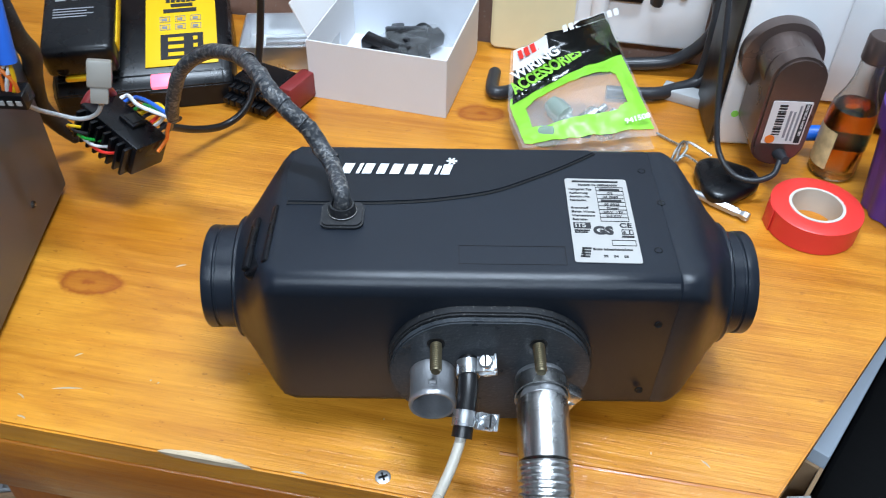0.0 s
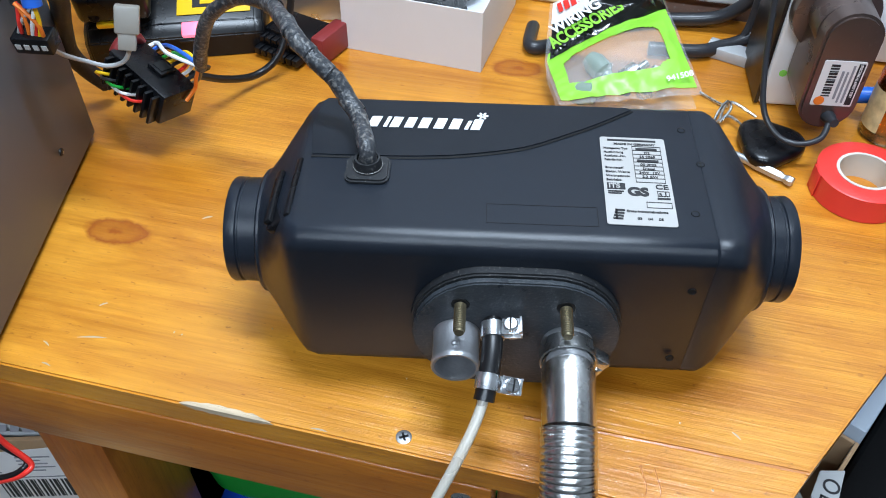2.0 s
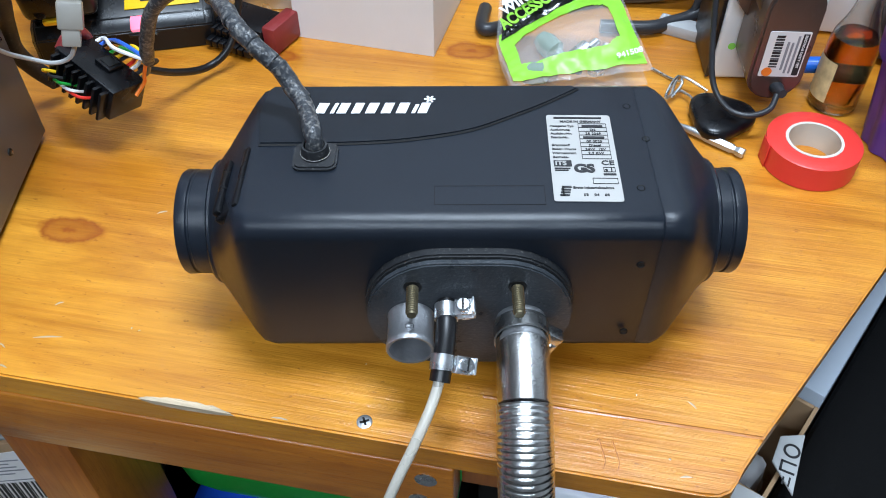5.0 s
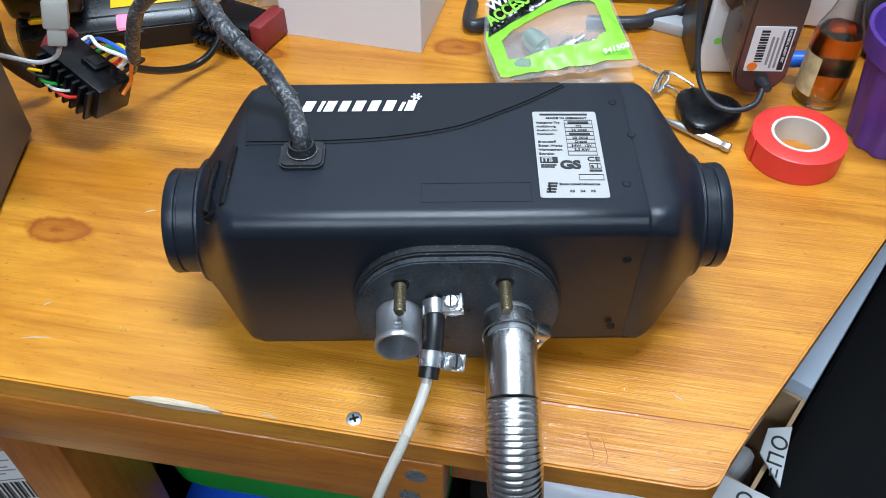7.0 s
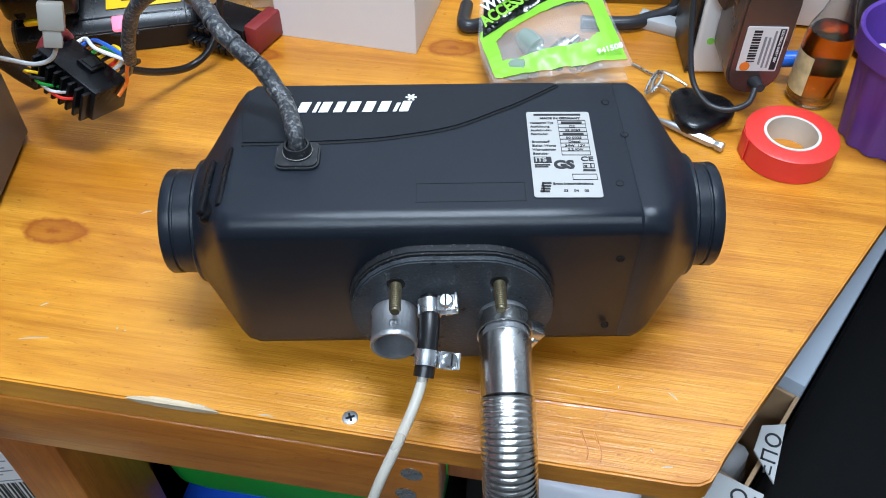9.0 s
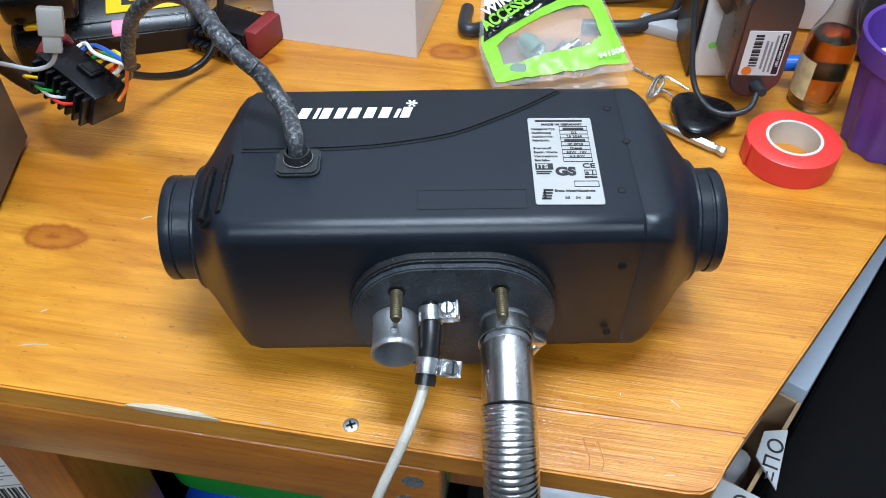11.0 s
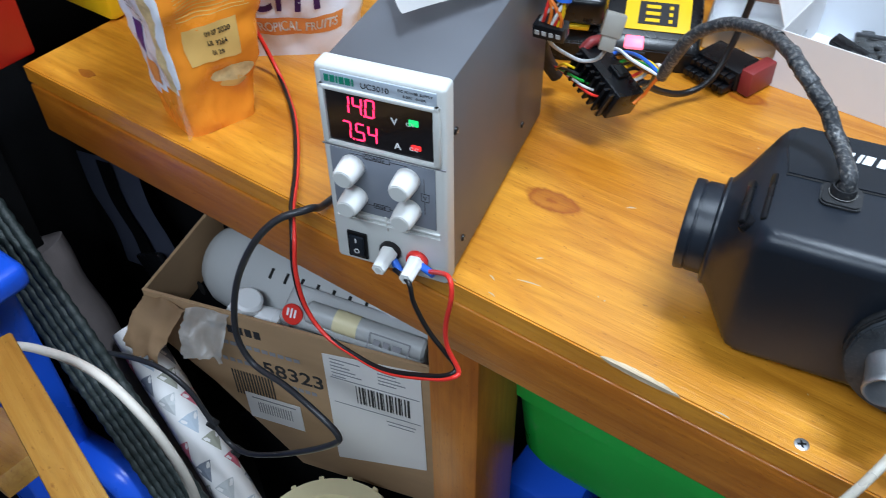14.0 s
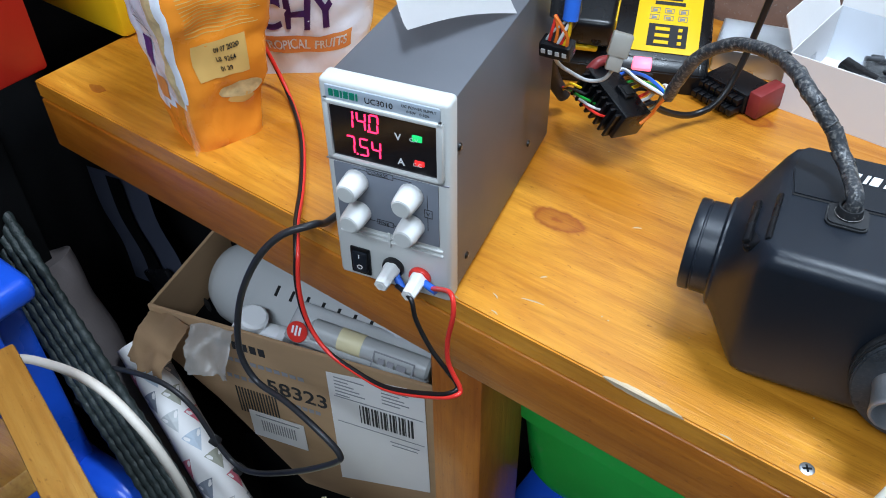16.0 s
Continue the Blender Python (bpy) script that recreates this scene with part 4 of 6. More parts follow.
def knob(x, z):
    n, prof = 40, [(0.0, 0.0082), (0.0008, 0.0080), (0.0100, 0.0075), (0.0145, 0.0070), (0.0158, 0.0060)]
    rings = []
    for y, r in prof:
        rings.append([((r + (0.00013 * math.cos(i * math.pi) if r > 0.007 else 0)) * math.cos(2 * math.pi * i / n), (r + (0.00013 * math.cos(i * math.pi) if r > 0.007 else 0)) * math.sin(2 * math.pi * i / n), y) for i in range(n)])
    k = part("knob", loft(rings), "knob", psu, "white fluted turning knob", m=pose(x, 0, z, 90))
    part("knob_cap", rod(0.0056, 0.0005, 28, 0.0002), "bezel", k, m=pose(0, 0, 0.0161))


for x, z in ((-0.0205, 0.0895), (0.0160, 0.0895), (-0.0205, 0.0655), (0.0160, 0.0655)):
    knob(x, z)
sw = part("rocker_switch", box(0.0145, 0.002, 0.0225, 0.0008, at=(-0.0235, -0.0008, 0.0215)), "blk_gloss", psu, "black rocker switch")
part("rocker", box(0.0105, 0.003, 0.0175, 0.001, at=(-0.0235, -0.002, 0.0215)), "blk", sw)
bars([(-0.0238, 0.0255, 0.0007, 0.0035)], "white_ink", sw, FZ(0, 0, -0.0037))
part("zero_mark", shift(lathe([(0.0014, 0), (0.002, 0), (0.002, 0.0003), (0.0014, 0.0003), (0.0014, 0)], 20), 0, 0, 0), "white_ink", sw, m=FZ(-0.0234, 0.0180, -0.0034))


def terminal(x, z, ring):
    t = part("terminal", lathe([(0.0, 0.0), (0.0074, 0.0), (0.0078, 0.0016), (0.0072, 0.0034), (0, 0.0034)], 28), ring, psu, "binding post collar", m=pose(x, 0, z, 90))
    k = 24
    rr = [[((r + (0.0003 if i % 4 < 2 else -0.0002)) * math.cos(2 * math.pi * i / k), (r + (0.0003 if i % 4 < 2 else -0.0002)) * math.sin(2 * math.pi * i / k), y) for i in range(k)] for y, r in ((0.0034, 0.0058), (0.007, 0.0058), (0.0085, 0.0050), (0.0195, 0.0046), (0.0202, 0.004))]
    part("post_cap", loft(rr), "knob", t, "white ribbed screw cap")
    part("post_hole", rod(0.0022, 0.0003, 16), "bezel", t, m=pose(0, 0, 0.0202))


terminal(0.0005, 0.0245, "black_pvc")
terminal(0.0195, 0.0225, "red")
for y, z in ((0.018, 0.118), (0.155, 0.030), (0.030, 0.022)):
    s = part("case_screw", lathe([(0, 0.0014), (0.0012, 0.0015), (0.0024, 0.0010), (0.0027, 0)], 18), "blk_gloss", psu, "black cross-head screw", m=pose(0.0392, y, z, 0, 90))
    part("slot", join(box(0.0025, 0.0006, 0.0004, at=(0, 0, 0.0015)), box(0.0006, 0.0025, 0.0004, at=(0, 0, 0.0015))), "zinc", s, smooth=False)

# folded sheet of paper on the supply
pap = bmesh.new()
nx, ny = 12, 12
gv = []
for i in range(nx + 1):
    for j in range(ny + 1):
        a, b = i / nx, j / ny
        p = Vector((-0.004, 0.045, 0)) + a * Vector((0.042, 0.072, 0)) + b * Vector((-0.05, 0.075, 0))
        gv.append(pap.verts.new((p.x, p.y, 0.0165 * (1 - a) * (1 - b) ** 2 + 0.03 * b * b + 0.004 * math.sin(3 * a))))
for i in range(nx):
    for j in range(ny):
        pap.faces.new((gv[i * (ny + 1) + j], gv[(i + 1) * (ny + 1) + j], gv[(i + 1) * (ny + 1) + j + 1], gv[i * (ny + 1) + j + 1]))
bmesh.ops.solidify(pap, geom=pap.faces[:], thickness=0.0004)
zmin = min(v.co.z for v in pap.verts)
for v in pap.verts:
    v.co.z += 0.1545 - zmin
sheet = part("paper_sheet", pap, "card", None, m=PS @ pose(0.0, 0.0, 0.0))
tagged(sheet, "loose folded white paper sheet lying on the power supply", "paper")

# leads of the supply
lead = thing("power_lead", pose(-0.22, -0.03, T), "red and black twin lead with blue crimp terminals", "electric lead")
li = pose(-0.22, -0.03, T).inverted()
tb = PS @ Vector((0.0005, -0.005, 0.0245))
tr = PS @ Vector((0.0195, -0.005, 0.0225))
jn = [(-0.205, -0.035, 0.713), (-0.206, -0.04, 0.71), (-0.22, -0.043, 0.701), (-0.259, -0.045, 0.681), (-0.291, -0.045, 0.678), (-0.318, -0.045, 0.683), (-0.336, -0.043, 0.701), (-0.343, -0.04, 0.73), (-0.347, -0.032, 0.755), (-0.366, -0.012, 0.758), (-0.393, 0.021, 0.755), (-0.423, 0.054, 0.754), (-0.452, 0.081, 0.754), (-0.493, 0.111, 0.754), (-0.514, 0.118, 0.775), (-0.52, 0.113, 0.8), (-0.504, 0.097, 0.83), (-0.493, 0.09, 0.86)]
for col, start, dx in (("red", tr + Vector((0.012, 0, 0)), 0.0014), ("black_pvc", tb + Vector((0.008, -0.004, -0.006)), -0.0014)):
    if col == "red":
        first = [start, Vector((-0.215, -0.03, 0.791)), Vector((-0.209, -0.035, 0.781)), Vector((-0.213, -0.036, 0.753)), Vector((-0.212, -0.036, 0.732))]
    else:
        first = [start, Vector((-0.243, -0.034, 0.772)), Vector((-0.238, -0.036, 0.758)), Vector((-0.227, -0.036, 0.738)), Vector((-0.214, -0.036, 0.725))]
    pts = first + [Vector(p) + Vector((dx, -0.2 * dx, -0.3 * dx)) for p in jn]
    part("red_wire" if col == "red" else "black_wire", tube([li @ p for p in pts], 0.00165, 10, 8), col, lead)
part("crimp", tube([li @ (tr + Vector((0.004, 0.001, 0))), li @ (tr + Vector((0.015, 0.0, -0.001)))], 0.0026, 12, 4), "blue", lead, "blue crimp sleeve")
part("crimp", tube([li @ (tb + Vector((0.004, 0.0, -0.002))), li @ (tb + Vector((0.011, -0.002, -0.008)))], 0.0026, 12, 4), "blue", lead, "blue crimp sleeve")

mains = thing("mains_cable", pose(-0.33, -0.03, 0.6), "thick black mains cable looping down from the power supply", "cable")
mi = pose(-0.33, -0.03, 0.6).inverted()
mp_ = [PS @ Vector((-0.03, 0.206, 0.03)), PS @ Vector((-0.05, 0.19, 0.012)), PS @ Vector((-0.056, 0.13, 0.006)), Vector((-0.351, 0.012, 0.755)), Vector((-0.348, -0.012, 0.766)), Vector((-0.365, -0.03, 0.759)), Vector((-0.387, -0.04, 0.728)), Vector((-0.411, -0.045, 0.675)), Vector((-0.42, -0.05, 0.619)), Vector((-0.408, -0.05, 0.587)), Vector((-0.369, -0.052, 0.588)), Vector((-0.332, -0.055, 0.583)),
       Vector((-0.311, -0.055, 0.569)), Vector((-0.318, -0.055, 0.549)), Vector((-0.37, -0.055, 0.489)), Vector((-0.435, -0.055, 0.426)), Vector((-0.472, -0.055, 0.407)), Vector((-0.497, -0.055, 0.426)), Vector((-0.523, -0.055, 0.467)), Vector((-0.564, -0.06, 0.482)), Vector((-0.646, -0.07, 0.454)), Vector((-0.778, -0.08, 0.371)), Vector((-0.91, -0.09, 0.287)), Vector((-1.1, -0.12, 0.2))]
part("cable", tube([mi @ p for p in mp_], 0.0028, 14, 8), "grey_pvc", mains)
for p in ((-0.498, -0.055, 0.428), (-0.469, -0.055, 0.403)):
    part("cable_tie", box(0.011, 0.011, 0.004, 0.0015), "black_pvc", mains, "black cable tie", m=pose(*(mi @ Vector(p)), 30, 40, 20))

# ---- pouches of cereal ----
def pouch(name, m, hx, hy, h, label, faces, amp=0.004, seed=1.0, grow=0.25, lean=(0, 0)):
    """A filled film pouch: square foot, bulging middle, flattened head; faces: [materials of +x, -y, rest]."""
    n, k = 44, 96
    rings = []
    for j in range(n + 1):
        s = j / n
        g = 0.86 + grow * min(1, s * 2.2) - 0.05 * s
        flat = 1 - 0.75 * max(0, s - 0.6) / 0.4
        ring = []
        for i in range(k):
            a = 2 * math.pi * (i + 0.5) / k
            c, sn = math.cos(a), math.sin(a)
            q = (abs(c) ** 6 + abs(sn) ** 6) ** (-1 / 6)
            ring.append(Vector((hx * g * q * c * (flat if hx < hy else 1) + lean[0] * s, hy * g * q * sn * (flat if hy <= hx else 1) + lean[1] * s, h * s)))
        rings.append(ring)
    bm = loft(rings)
    for v in bm.verts:
        if v.co.z > 0.004:
            v.co += amp * noise.noise_vector(v.co * 26 + Vector((seed, 0, 0))) + amp * 0.55 * noise.noise_vector(v.co * 65 + Vector((seed, 5, 0))) + amp * 0.22 * noise.noise_vector(v.co * 150 + Vector((seed, 9, 0)))
            v.co.z = max(v.co.z, 0.002)
    bm.verts.ensure_lookup_table()
    grid = [[bm.verts[r * k + c].co.copy() for c in range(k)] for r in range(n + 1)]
    ob = part(name, bm, faces[2], None, m=m)
    for f in faces[:2]:
        ob.data.materials.append(M[f])
    ob.data.materials.append(M["nut"])
    for p in list(ob.data.polygons)[:n * k]:
        row, col = divmod(p.index, k)
        a = 2 * math.pi * (col + 1) / k
        c, sn = math.cos(a), math.sin(a)
        if c > abs(sn):
            p.material_index = 1
        elif -sn > abs(c) and row > 5 + 3 * c:
            p.material_index = 3 if faces[0] != faces[1] and 0.50 < c / -sn < 0.86 else 2

    def at(side, u, h_, lift):
        """A place on the film: side 0 the +x face, -90 the -y face; u from -1 to 1 across, h_ up the height."""
        a = radians(side) + math.atan(u)
        ci, rj = (a / (2 * math.pi) * k - 0.5) % k, min(max(h_ / h * n, 0), n - 0.001)
        c0, r0 = int(ci), int(rj)
        fc, fr = ci - c0, rj - r0
        g = lambda r, c: grid[r][c % k]
        top_, bot = g(r0 + 1, c0).lerp(g(r0 + 1, c0 + 1), fc), g(r0, c0).lerp(g(r0, c0 + 1), fc)
        nrm = (g(r0, c0 + 1) - g(r0, c0)).cross(g(r0 + 1, c0) - g(r0, c0)).normalized()
        return bot.lerp(top_, fr) + nrm * lift

    return tagged(ob, label, "food pouch"), at


def print_patch(name, parent, at, side, u0, u1, z0, z1, material, lift=0.0005, label="", wave=None, n=14):
    bm = bmesh.new()
    low = wave or (lambda s: (0.0, 1.0))
    vs = []
    for i in range(n + 1):
        a_, b_ = low(i / n)
        vs.append([bm.verts.new(at(side, u0 + (u1 - u0) * i / n, z0 + (z1 - z0) * (a_ + (b_ - a_) * q / 4), lift)) for q in range(5)])
    for a, b in zip(vs, vs[1:]):
        for q in range(4):
            bm.faces.new((a[q], b[q], b[q + 1], a[q + 1]))
    return part(name, bm, material, parent, label)


def print_text(text, parent, at, side, u0, u1, z0, z1, material, arch=0.0, lift=0.0011):
    """Lettering laid on the film, fitted to a patch of it."""
    ob = lettering(text, 1.0, material, parent, Matrix(), bold=0.022)
    xs, ys = [v.co.x for v in ob.data.vertices], [v.co.y for v in ob.data.vertices]
    ax, bx_, ay, by_ = min(xs), max(xs), min(ys), max(ys)
    for v in ob.data.vertices:
        f = (v.co.x - ax) / (bx_ - ax)
        v.co = at(side, u0 + (u1 - u0) * f, z0 + (z1 - z0) * (v.co.y - ay) / (by_ - ay) + arch * (2 * f - 1) ** 2, lift)
    return ob


B1 = pose(-0.517, 0.048, T, 0, 0, -17)
bag1, at1 = pouch("cereal_pouch", B1, 0.0365, 0.036, 0.27, "orange and white cereal pouch standing near the front of the bench", ("orange_bag", "white_bag", "orange_bag"), 0.0042, 2.0, 0.50, (-0.024, 0.020))
part("side_seam", crumple(box(0.010, 0.0008, 0.044, 0.0002), 0.001, 90), "film", bag1, "clear film side seam", m=pose(0.031, -0.031, 0.024, 0, 0, -40))
print_patch("date_panel", bag1, at1, 0, -0.60, 0.40, 0.066, 0.094, "buff", label="buff printed date panel")
for i, tx in enumerate(("09 07 2020", "LB  9264", "01 29")):
    print_text(tx, bag1, at1, 0, -0.18 + 0.01 * i, 0.28 - 0.10 * i, 0.0855 - 0.0075 * i, 0.0895 - 0.0075 * i, "ink")
oval = lambda s: (0.5 - 0.5 * math.sin(math.pi * s) ** 0.6, 0.5 + 0.5 * math.sin(math.pi * s) ** 0.6)
print_patch("nut_picture", bag1, at1, 0, -0.30, 0.80, 0.040, 0.058, "nut", label="printed brazil nut", wave=oval)
print_patch("nut_picture", bag1, at1, 0, -0.05, 0.62, 0.034, 0.044, "buff", 0.0004, "printed nut", oval)
for i in range(22):
    print_patch("printing", bag1, at1, 0, -0.66, 0.66 - 0.25 * ((i * 5) % 4) / 3, 0.1005 + 0.0030 * i, 0.1012 + 0.0030 * i, "buff", 0.0002)
print_patch("maker_mark", bag1, at1, -90, -0.30, 0.02, 0.066, 0.090, "violet_ink", label="violet lettering block")
print_patch("maker_mark", bag1, at1, -90, -0.20, 0.25, 0.042, 0.060, "orange_ink", label="orange lettering block")
for i in range(2):
    print_patch("printing", bag1, at1, -90, -0.25, 0.40, 0.100 + 0.004 * i, 0.1012 + 0.004 * i, "grey_ink")
print_patch("picture", bag1, at1, -90, -0.35, 0.15, 0.125, 0.165, "buff", label="printed nut picture", wave=oval)
B2 = pose(-0.539, 0.174, T, 0, 0, 38)
bag2, at2 = pouch("cereal_pouch", B2, 0.072, 0.036, 0.25, "white cereal pouch with violet and orange print", ("white_bag", "white_bag", "white_bag"), 0.004, 7.0, 0.3)
print_text("CHY", bag2, at2, -90, -0.42, 0.60, 0.047, 0.078, "violet_ink", 0.004)
print_text("original", bag2, at2, -90, -0.50, 0.10, 0.084, 0.098, "violet_ink")
print_patch("banner", bag2, at2, -90, -0.48, 0.78, 0.022, 0.040, "orange_ink", label="orange banner", wave=lambda s: (0.35 * (2 * s - 1) ** 2, 1 + 0.35 * (2 * s - 1) ** 2))
print_text("TROPICAL FRUITS", bag2, at2, -90, -0.42, 0.70, 0.026, 0.036, "white_ink", 0.006)

# ---- white carton ----
BX = pose(-0.084, 0.397, T, 0, 0, -4)
cart = thing("carton", BX, "open white cardboard carton with black plastic parts in clear bag", "box")
w_, d_, h_ = 0.116, 0.108, 0.0525
part("base", box(w_, d_, 0.0012, at=(0, 0, 0.0008)), "cardin", cart, smooth=False)
part("side", box(w_, 0.0012, h_, 0.0003, at=(0, -d_ / 2, h_ / 2)), "card", cart, smooth=False)
part("side", box(w_, 0.0012, h_, 0.0003, at=(0, d_ / 2, h_ / 2)), "cardin", cart, smooth=False)
part("side", box(0.0012, d_ - 0.0016, h_, 0.0003, at=(-w_ / 2 + 0.0006, 0, h_ / 2)), "card", cart, smooth=False)
part("side", box(0.0012, d_ - 0.0016, h_, 0.0003, at=(w_ / 2 - 0.0006, 0, h_ / 2)), "card", cart, smooth=False)
part("flap", box(0.0012, 0.10, 0.03, 0.0003, at=(0, 0, 0.015)), "card", cart, smooth=False, m=pose(-w_ / 2, 0.0, h_, 0, -25, 0))
part("flap", box(w_, 0.0012, 0.05, 0.0003, at=(0, 0, 0.025)), "card", cart, smooth=False, m=pose(0, d_ / 2, h_, -12, 0, 0))
pb = thing("parts_bag", BX @ pose(0.012, 0.012, 0.0016), "clear plastic bag of small black fittings in the carton", "bag")
cb = bmesh.new()
bmesh.ops.create_grid(cb, x_segments=22, y_segments=22, size=0.042)
for v in cb.verts:
    v.co.z = 0.031 + 0.010 * noise.noise(v.co * 40) + 0.006 * noise.noise(v.co * 90) - 12 * (v.co.x ** 2 + v.co.y ** 2)
part("film", cb, "film", pb)
random.seed(4)
for i in range(9):
    g = crumple(join(box(0.036, 0.013, 0.012, 0.002), box(0.012, 0.026, 0.010, 0.002, at=(0.008 * (-1) ** i, 0.006, 0))), 0.0015, 60, i)
    part("fitting", g, "blk_gloss", pb, m=pose(-0.022 + 0.010 * (i % 3) + random.uniform(-0.006, 0.006), -0.030 + 0.009 * i * 0.75, 0.012 + 0.008 * (i % 2), random.uniform(-15, 15), random.uniform(-15, 15), random.uniform(0, 180)))

# ---- charger with battery ----
CH = pose(-0.288, 0.353, T, 0, 0, 22)
chg = thing("battery_charger", CH, "black battery charger with yellow label and pink charge light", "battery charger")
prof = [(-0.058, 0.0), (-0.0595, 0.020), (-0.052, 0.029), (0.042, 0.0525), (0.056, 0.048), (0.06, 0.035), (0.06, 0.0)]
bm = loft([[(x, y * sc, z * sc2) for y, z in prof] for x, sc, sc2 in ((-0.07, 0.94, 0.9), (-0.066, 1, 1), (0.062, 1, 1), (0.068, 0.96, 0.94), (0.07, 0.88, 0.8))])
bmesh.ops.bevel(bm, geom=bm.edges[:], offset=0.008, segments=4, affect="EDGES", clamp_overlap=True)
part("body", bm, "blk_gloss", chg, "rounded black plastic body")
SL = pose(0, -0.052, 0.0292, 14.1)
part("label", box(0.057, 0.082, 0.0006, 0.0002, at=(0, 0, 0)), "yellow", chg, "yellow instruction label", m=SL @ pose(0.0305, 0.048, 0.0006))
LB = SL @ pose(0.0315, 0.048, 0.0012)
bars([(-0.013 + 0.0042 * i, 0.0330, 0.0034, 0.0048) for i in range(6)] + [(-0.009, 0.0272, 0.018, 0.0040), (-0.015, 0.0205, 0.027, 0.0045)], "ink", chg, LB, "maker_mark")
bars([(-0.018 + 0.0125 * i, 0.0095 - 0.0095 * j, 0.0082, 0.0005) for i in range(3) for j in range(2)] + [(-0.018 + 0.0125 * i, 0.0155 - 0.0095 * j, 0.0082, 0.0005) for i in range(3) for j in range(2)]
     + [(-0.018 + 0.0125 * i, 0.0095 - 0.0095 * j, 0.0005, 0.006) for i in range(3) for j in range(2)] + [(-0.0102 + 0.0125 * i, 0.0095 - 0.0095 * j, 0.0005, 0.0065) for i in range(3) for j in range(2)] + [(-0.0165 + 0.0125 * i, 0.011 - 0.0095 * j, 0.0045, 0.003) for i in range(3) for j in range(2)], "grey_ink", chg, LB, "pictogram")
bars([(-0.0175, -0.034, 0.034, 0.0285)], "ink", chg, LB)
bars([(-0.0115, -0.014 - 0.0085 * i, 0.0125, 0.0042) for i in range(3)] + [(0.0085, -0.014 - 0.0085 * i, 0.0035, 0.0042) for i in range(3)], "yellow", chg, LB @ pose(0, 0, 0.0004))
part("charge_light", box(0.017, 0.012, 0.006, 0.0015), "led_p", chg, "glowing pink-red charge window", m=pose(0.0135, -0.0545, 0.0235, 35))
part("light_surround", box(0.022, 0.016, 0.003, 0.001), "blk_gloss", chg, m=pose(0.0135, -0.0535, 0.0205, 35))
for i in range(7):
    part("vent_rib", box(0.003, 0.004, 0.02, 0.0008, at=(0.0685, -0.015 + 0.0085 * i, 0.026)), "blk_gloss", chg)
bat = thing("battery_pack", CH @ SL @ pose(-0.041, 0.036, 0.0025), "black tool battery pack with yellow edging in the charger", "battery")
part("body", box(0.054, 0.108, 0.028, 0.006, 3, at=(0, 0.012, 0.020)), "blk_gloss", bat)
part("edging", box(0.030, 0.02, 0.005, 0.002, at=(0.0, -0.0335, 0.0052)), "yellow", bat, "yellow edging")
part("side_stripe", box(0.0016, 0.085, 0.010, 0.0006, at=(0.0272, 0.014, 0.022)), "yellow", bat, "yellow side stripe")
bars([(-0.018, 0.052 - 0.0045 * i, 0.034 - 0.004 * (i % 3), 0.0016) for i in range(3)] + [(-0.018, 0.004 - 0.003 * i, 0.03 - 0.005 * (i % 2), 0.0011) for i in range(4)] + [(-0.017 + 0.0125 * (i % 3), 0.026 - 0.012 * (i // 3), 0.008, 0.0075) for i in range(6)], "grey_ink", bat, pose(0, 0, 0.0342), "printing")
for x in (-0.014, 0.013):
    part("pack_screw", lathe([(0, 0.0012), (0.0022, 0.0012), (0.003, 0.0)], 16), "zinc", bat, m=pose(x, -0.0405, 0.014, 75))
    part("screw_boss", rod(0.005, 0.004, 18, 0.001), "blk_gloss", bat, m=pose(x, -0.0385, 0.014, 75))

# ---- plug block and metal box beside the charger ----
pk = thing("connector_block", pose(-0.181, 0.336, T, 0, 0, -17), "black multi-way plug with dark red end lying on the bench", "connector")
part("body", box(0.046, 0.032, 0.018, 0.0015, at=(0, 0.004, 0.0105)), "blk_gloss", pk)
part("red_end", box(0.012, 0.034, 0.023, 0.002, at=(0.029, 0.006, 0.0125)), "red_dull", pk, "dark red end cap")
for i in range(7):
    part("socket", box(0.0052, 0.018, 0.006, 0.0008, at=(-0.0195 + 0.0062 * i, -0.018, 0.0065)), "blk_gloss", pk)
    part("socket", box(0.0052, 0.012, 0.006, 0.0008, at=(-0.0195 + 0.0062 * i, -0.014, 0.0135)), "blk_gloss", pk)
ab = thing("metal_box", pose(-0.182, 0.412, T, 0, 0, 14), "open bare aluminium back box standing on the bench", "metal box")
part("base", box(0.084, 0.06, 0.0015, at=(0, 0, 0.001)), "alu_s", ab, smooth=False)
for sx, sy, x, y in ((0.084, 0.0015, 0, -0.03), (0.084, 0.0015, 0, 0.03), (0.0015, 0.0585, -0.042, 0), (0.0015, 0.0585, 0.042, 0)):
    part("side", box(sx, sy, 0.022, 0.0003, at=(x, y, 0.0115)), "alu_s", ab, smooth=False)
part("tab", box(0.012, 0.014, 0.0015, 0.0003, at=(0.036, -0.02, 0.0225)), "alu_s", ab)
part("bracket", box(0.05, 0.012, 0.004, 0.0006, at=(0, 0.01, 0.004)), "alu_s", ab)


# ---- bag of wiring accessories ----
AC = pose(0.085, 0.33, T)
acc = thing("accessory_bag", AC, "clear bag of plugs with lime green and black header card", "bag")
ai = AC.inverted()
BL_, BR_, ML_, MR_, TL_, TR_ = (ai @ Vector(p) for p in ((0.038, 0.282, 0.772), (0.135, 0.302, 0.784), (0.021, 0.321, 0.776), (0.104, 0.38, 0.8), (0.015, 0.376, 0.796), (0.084, 0.366, 0.842)))


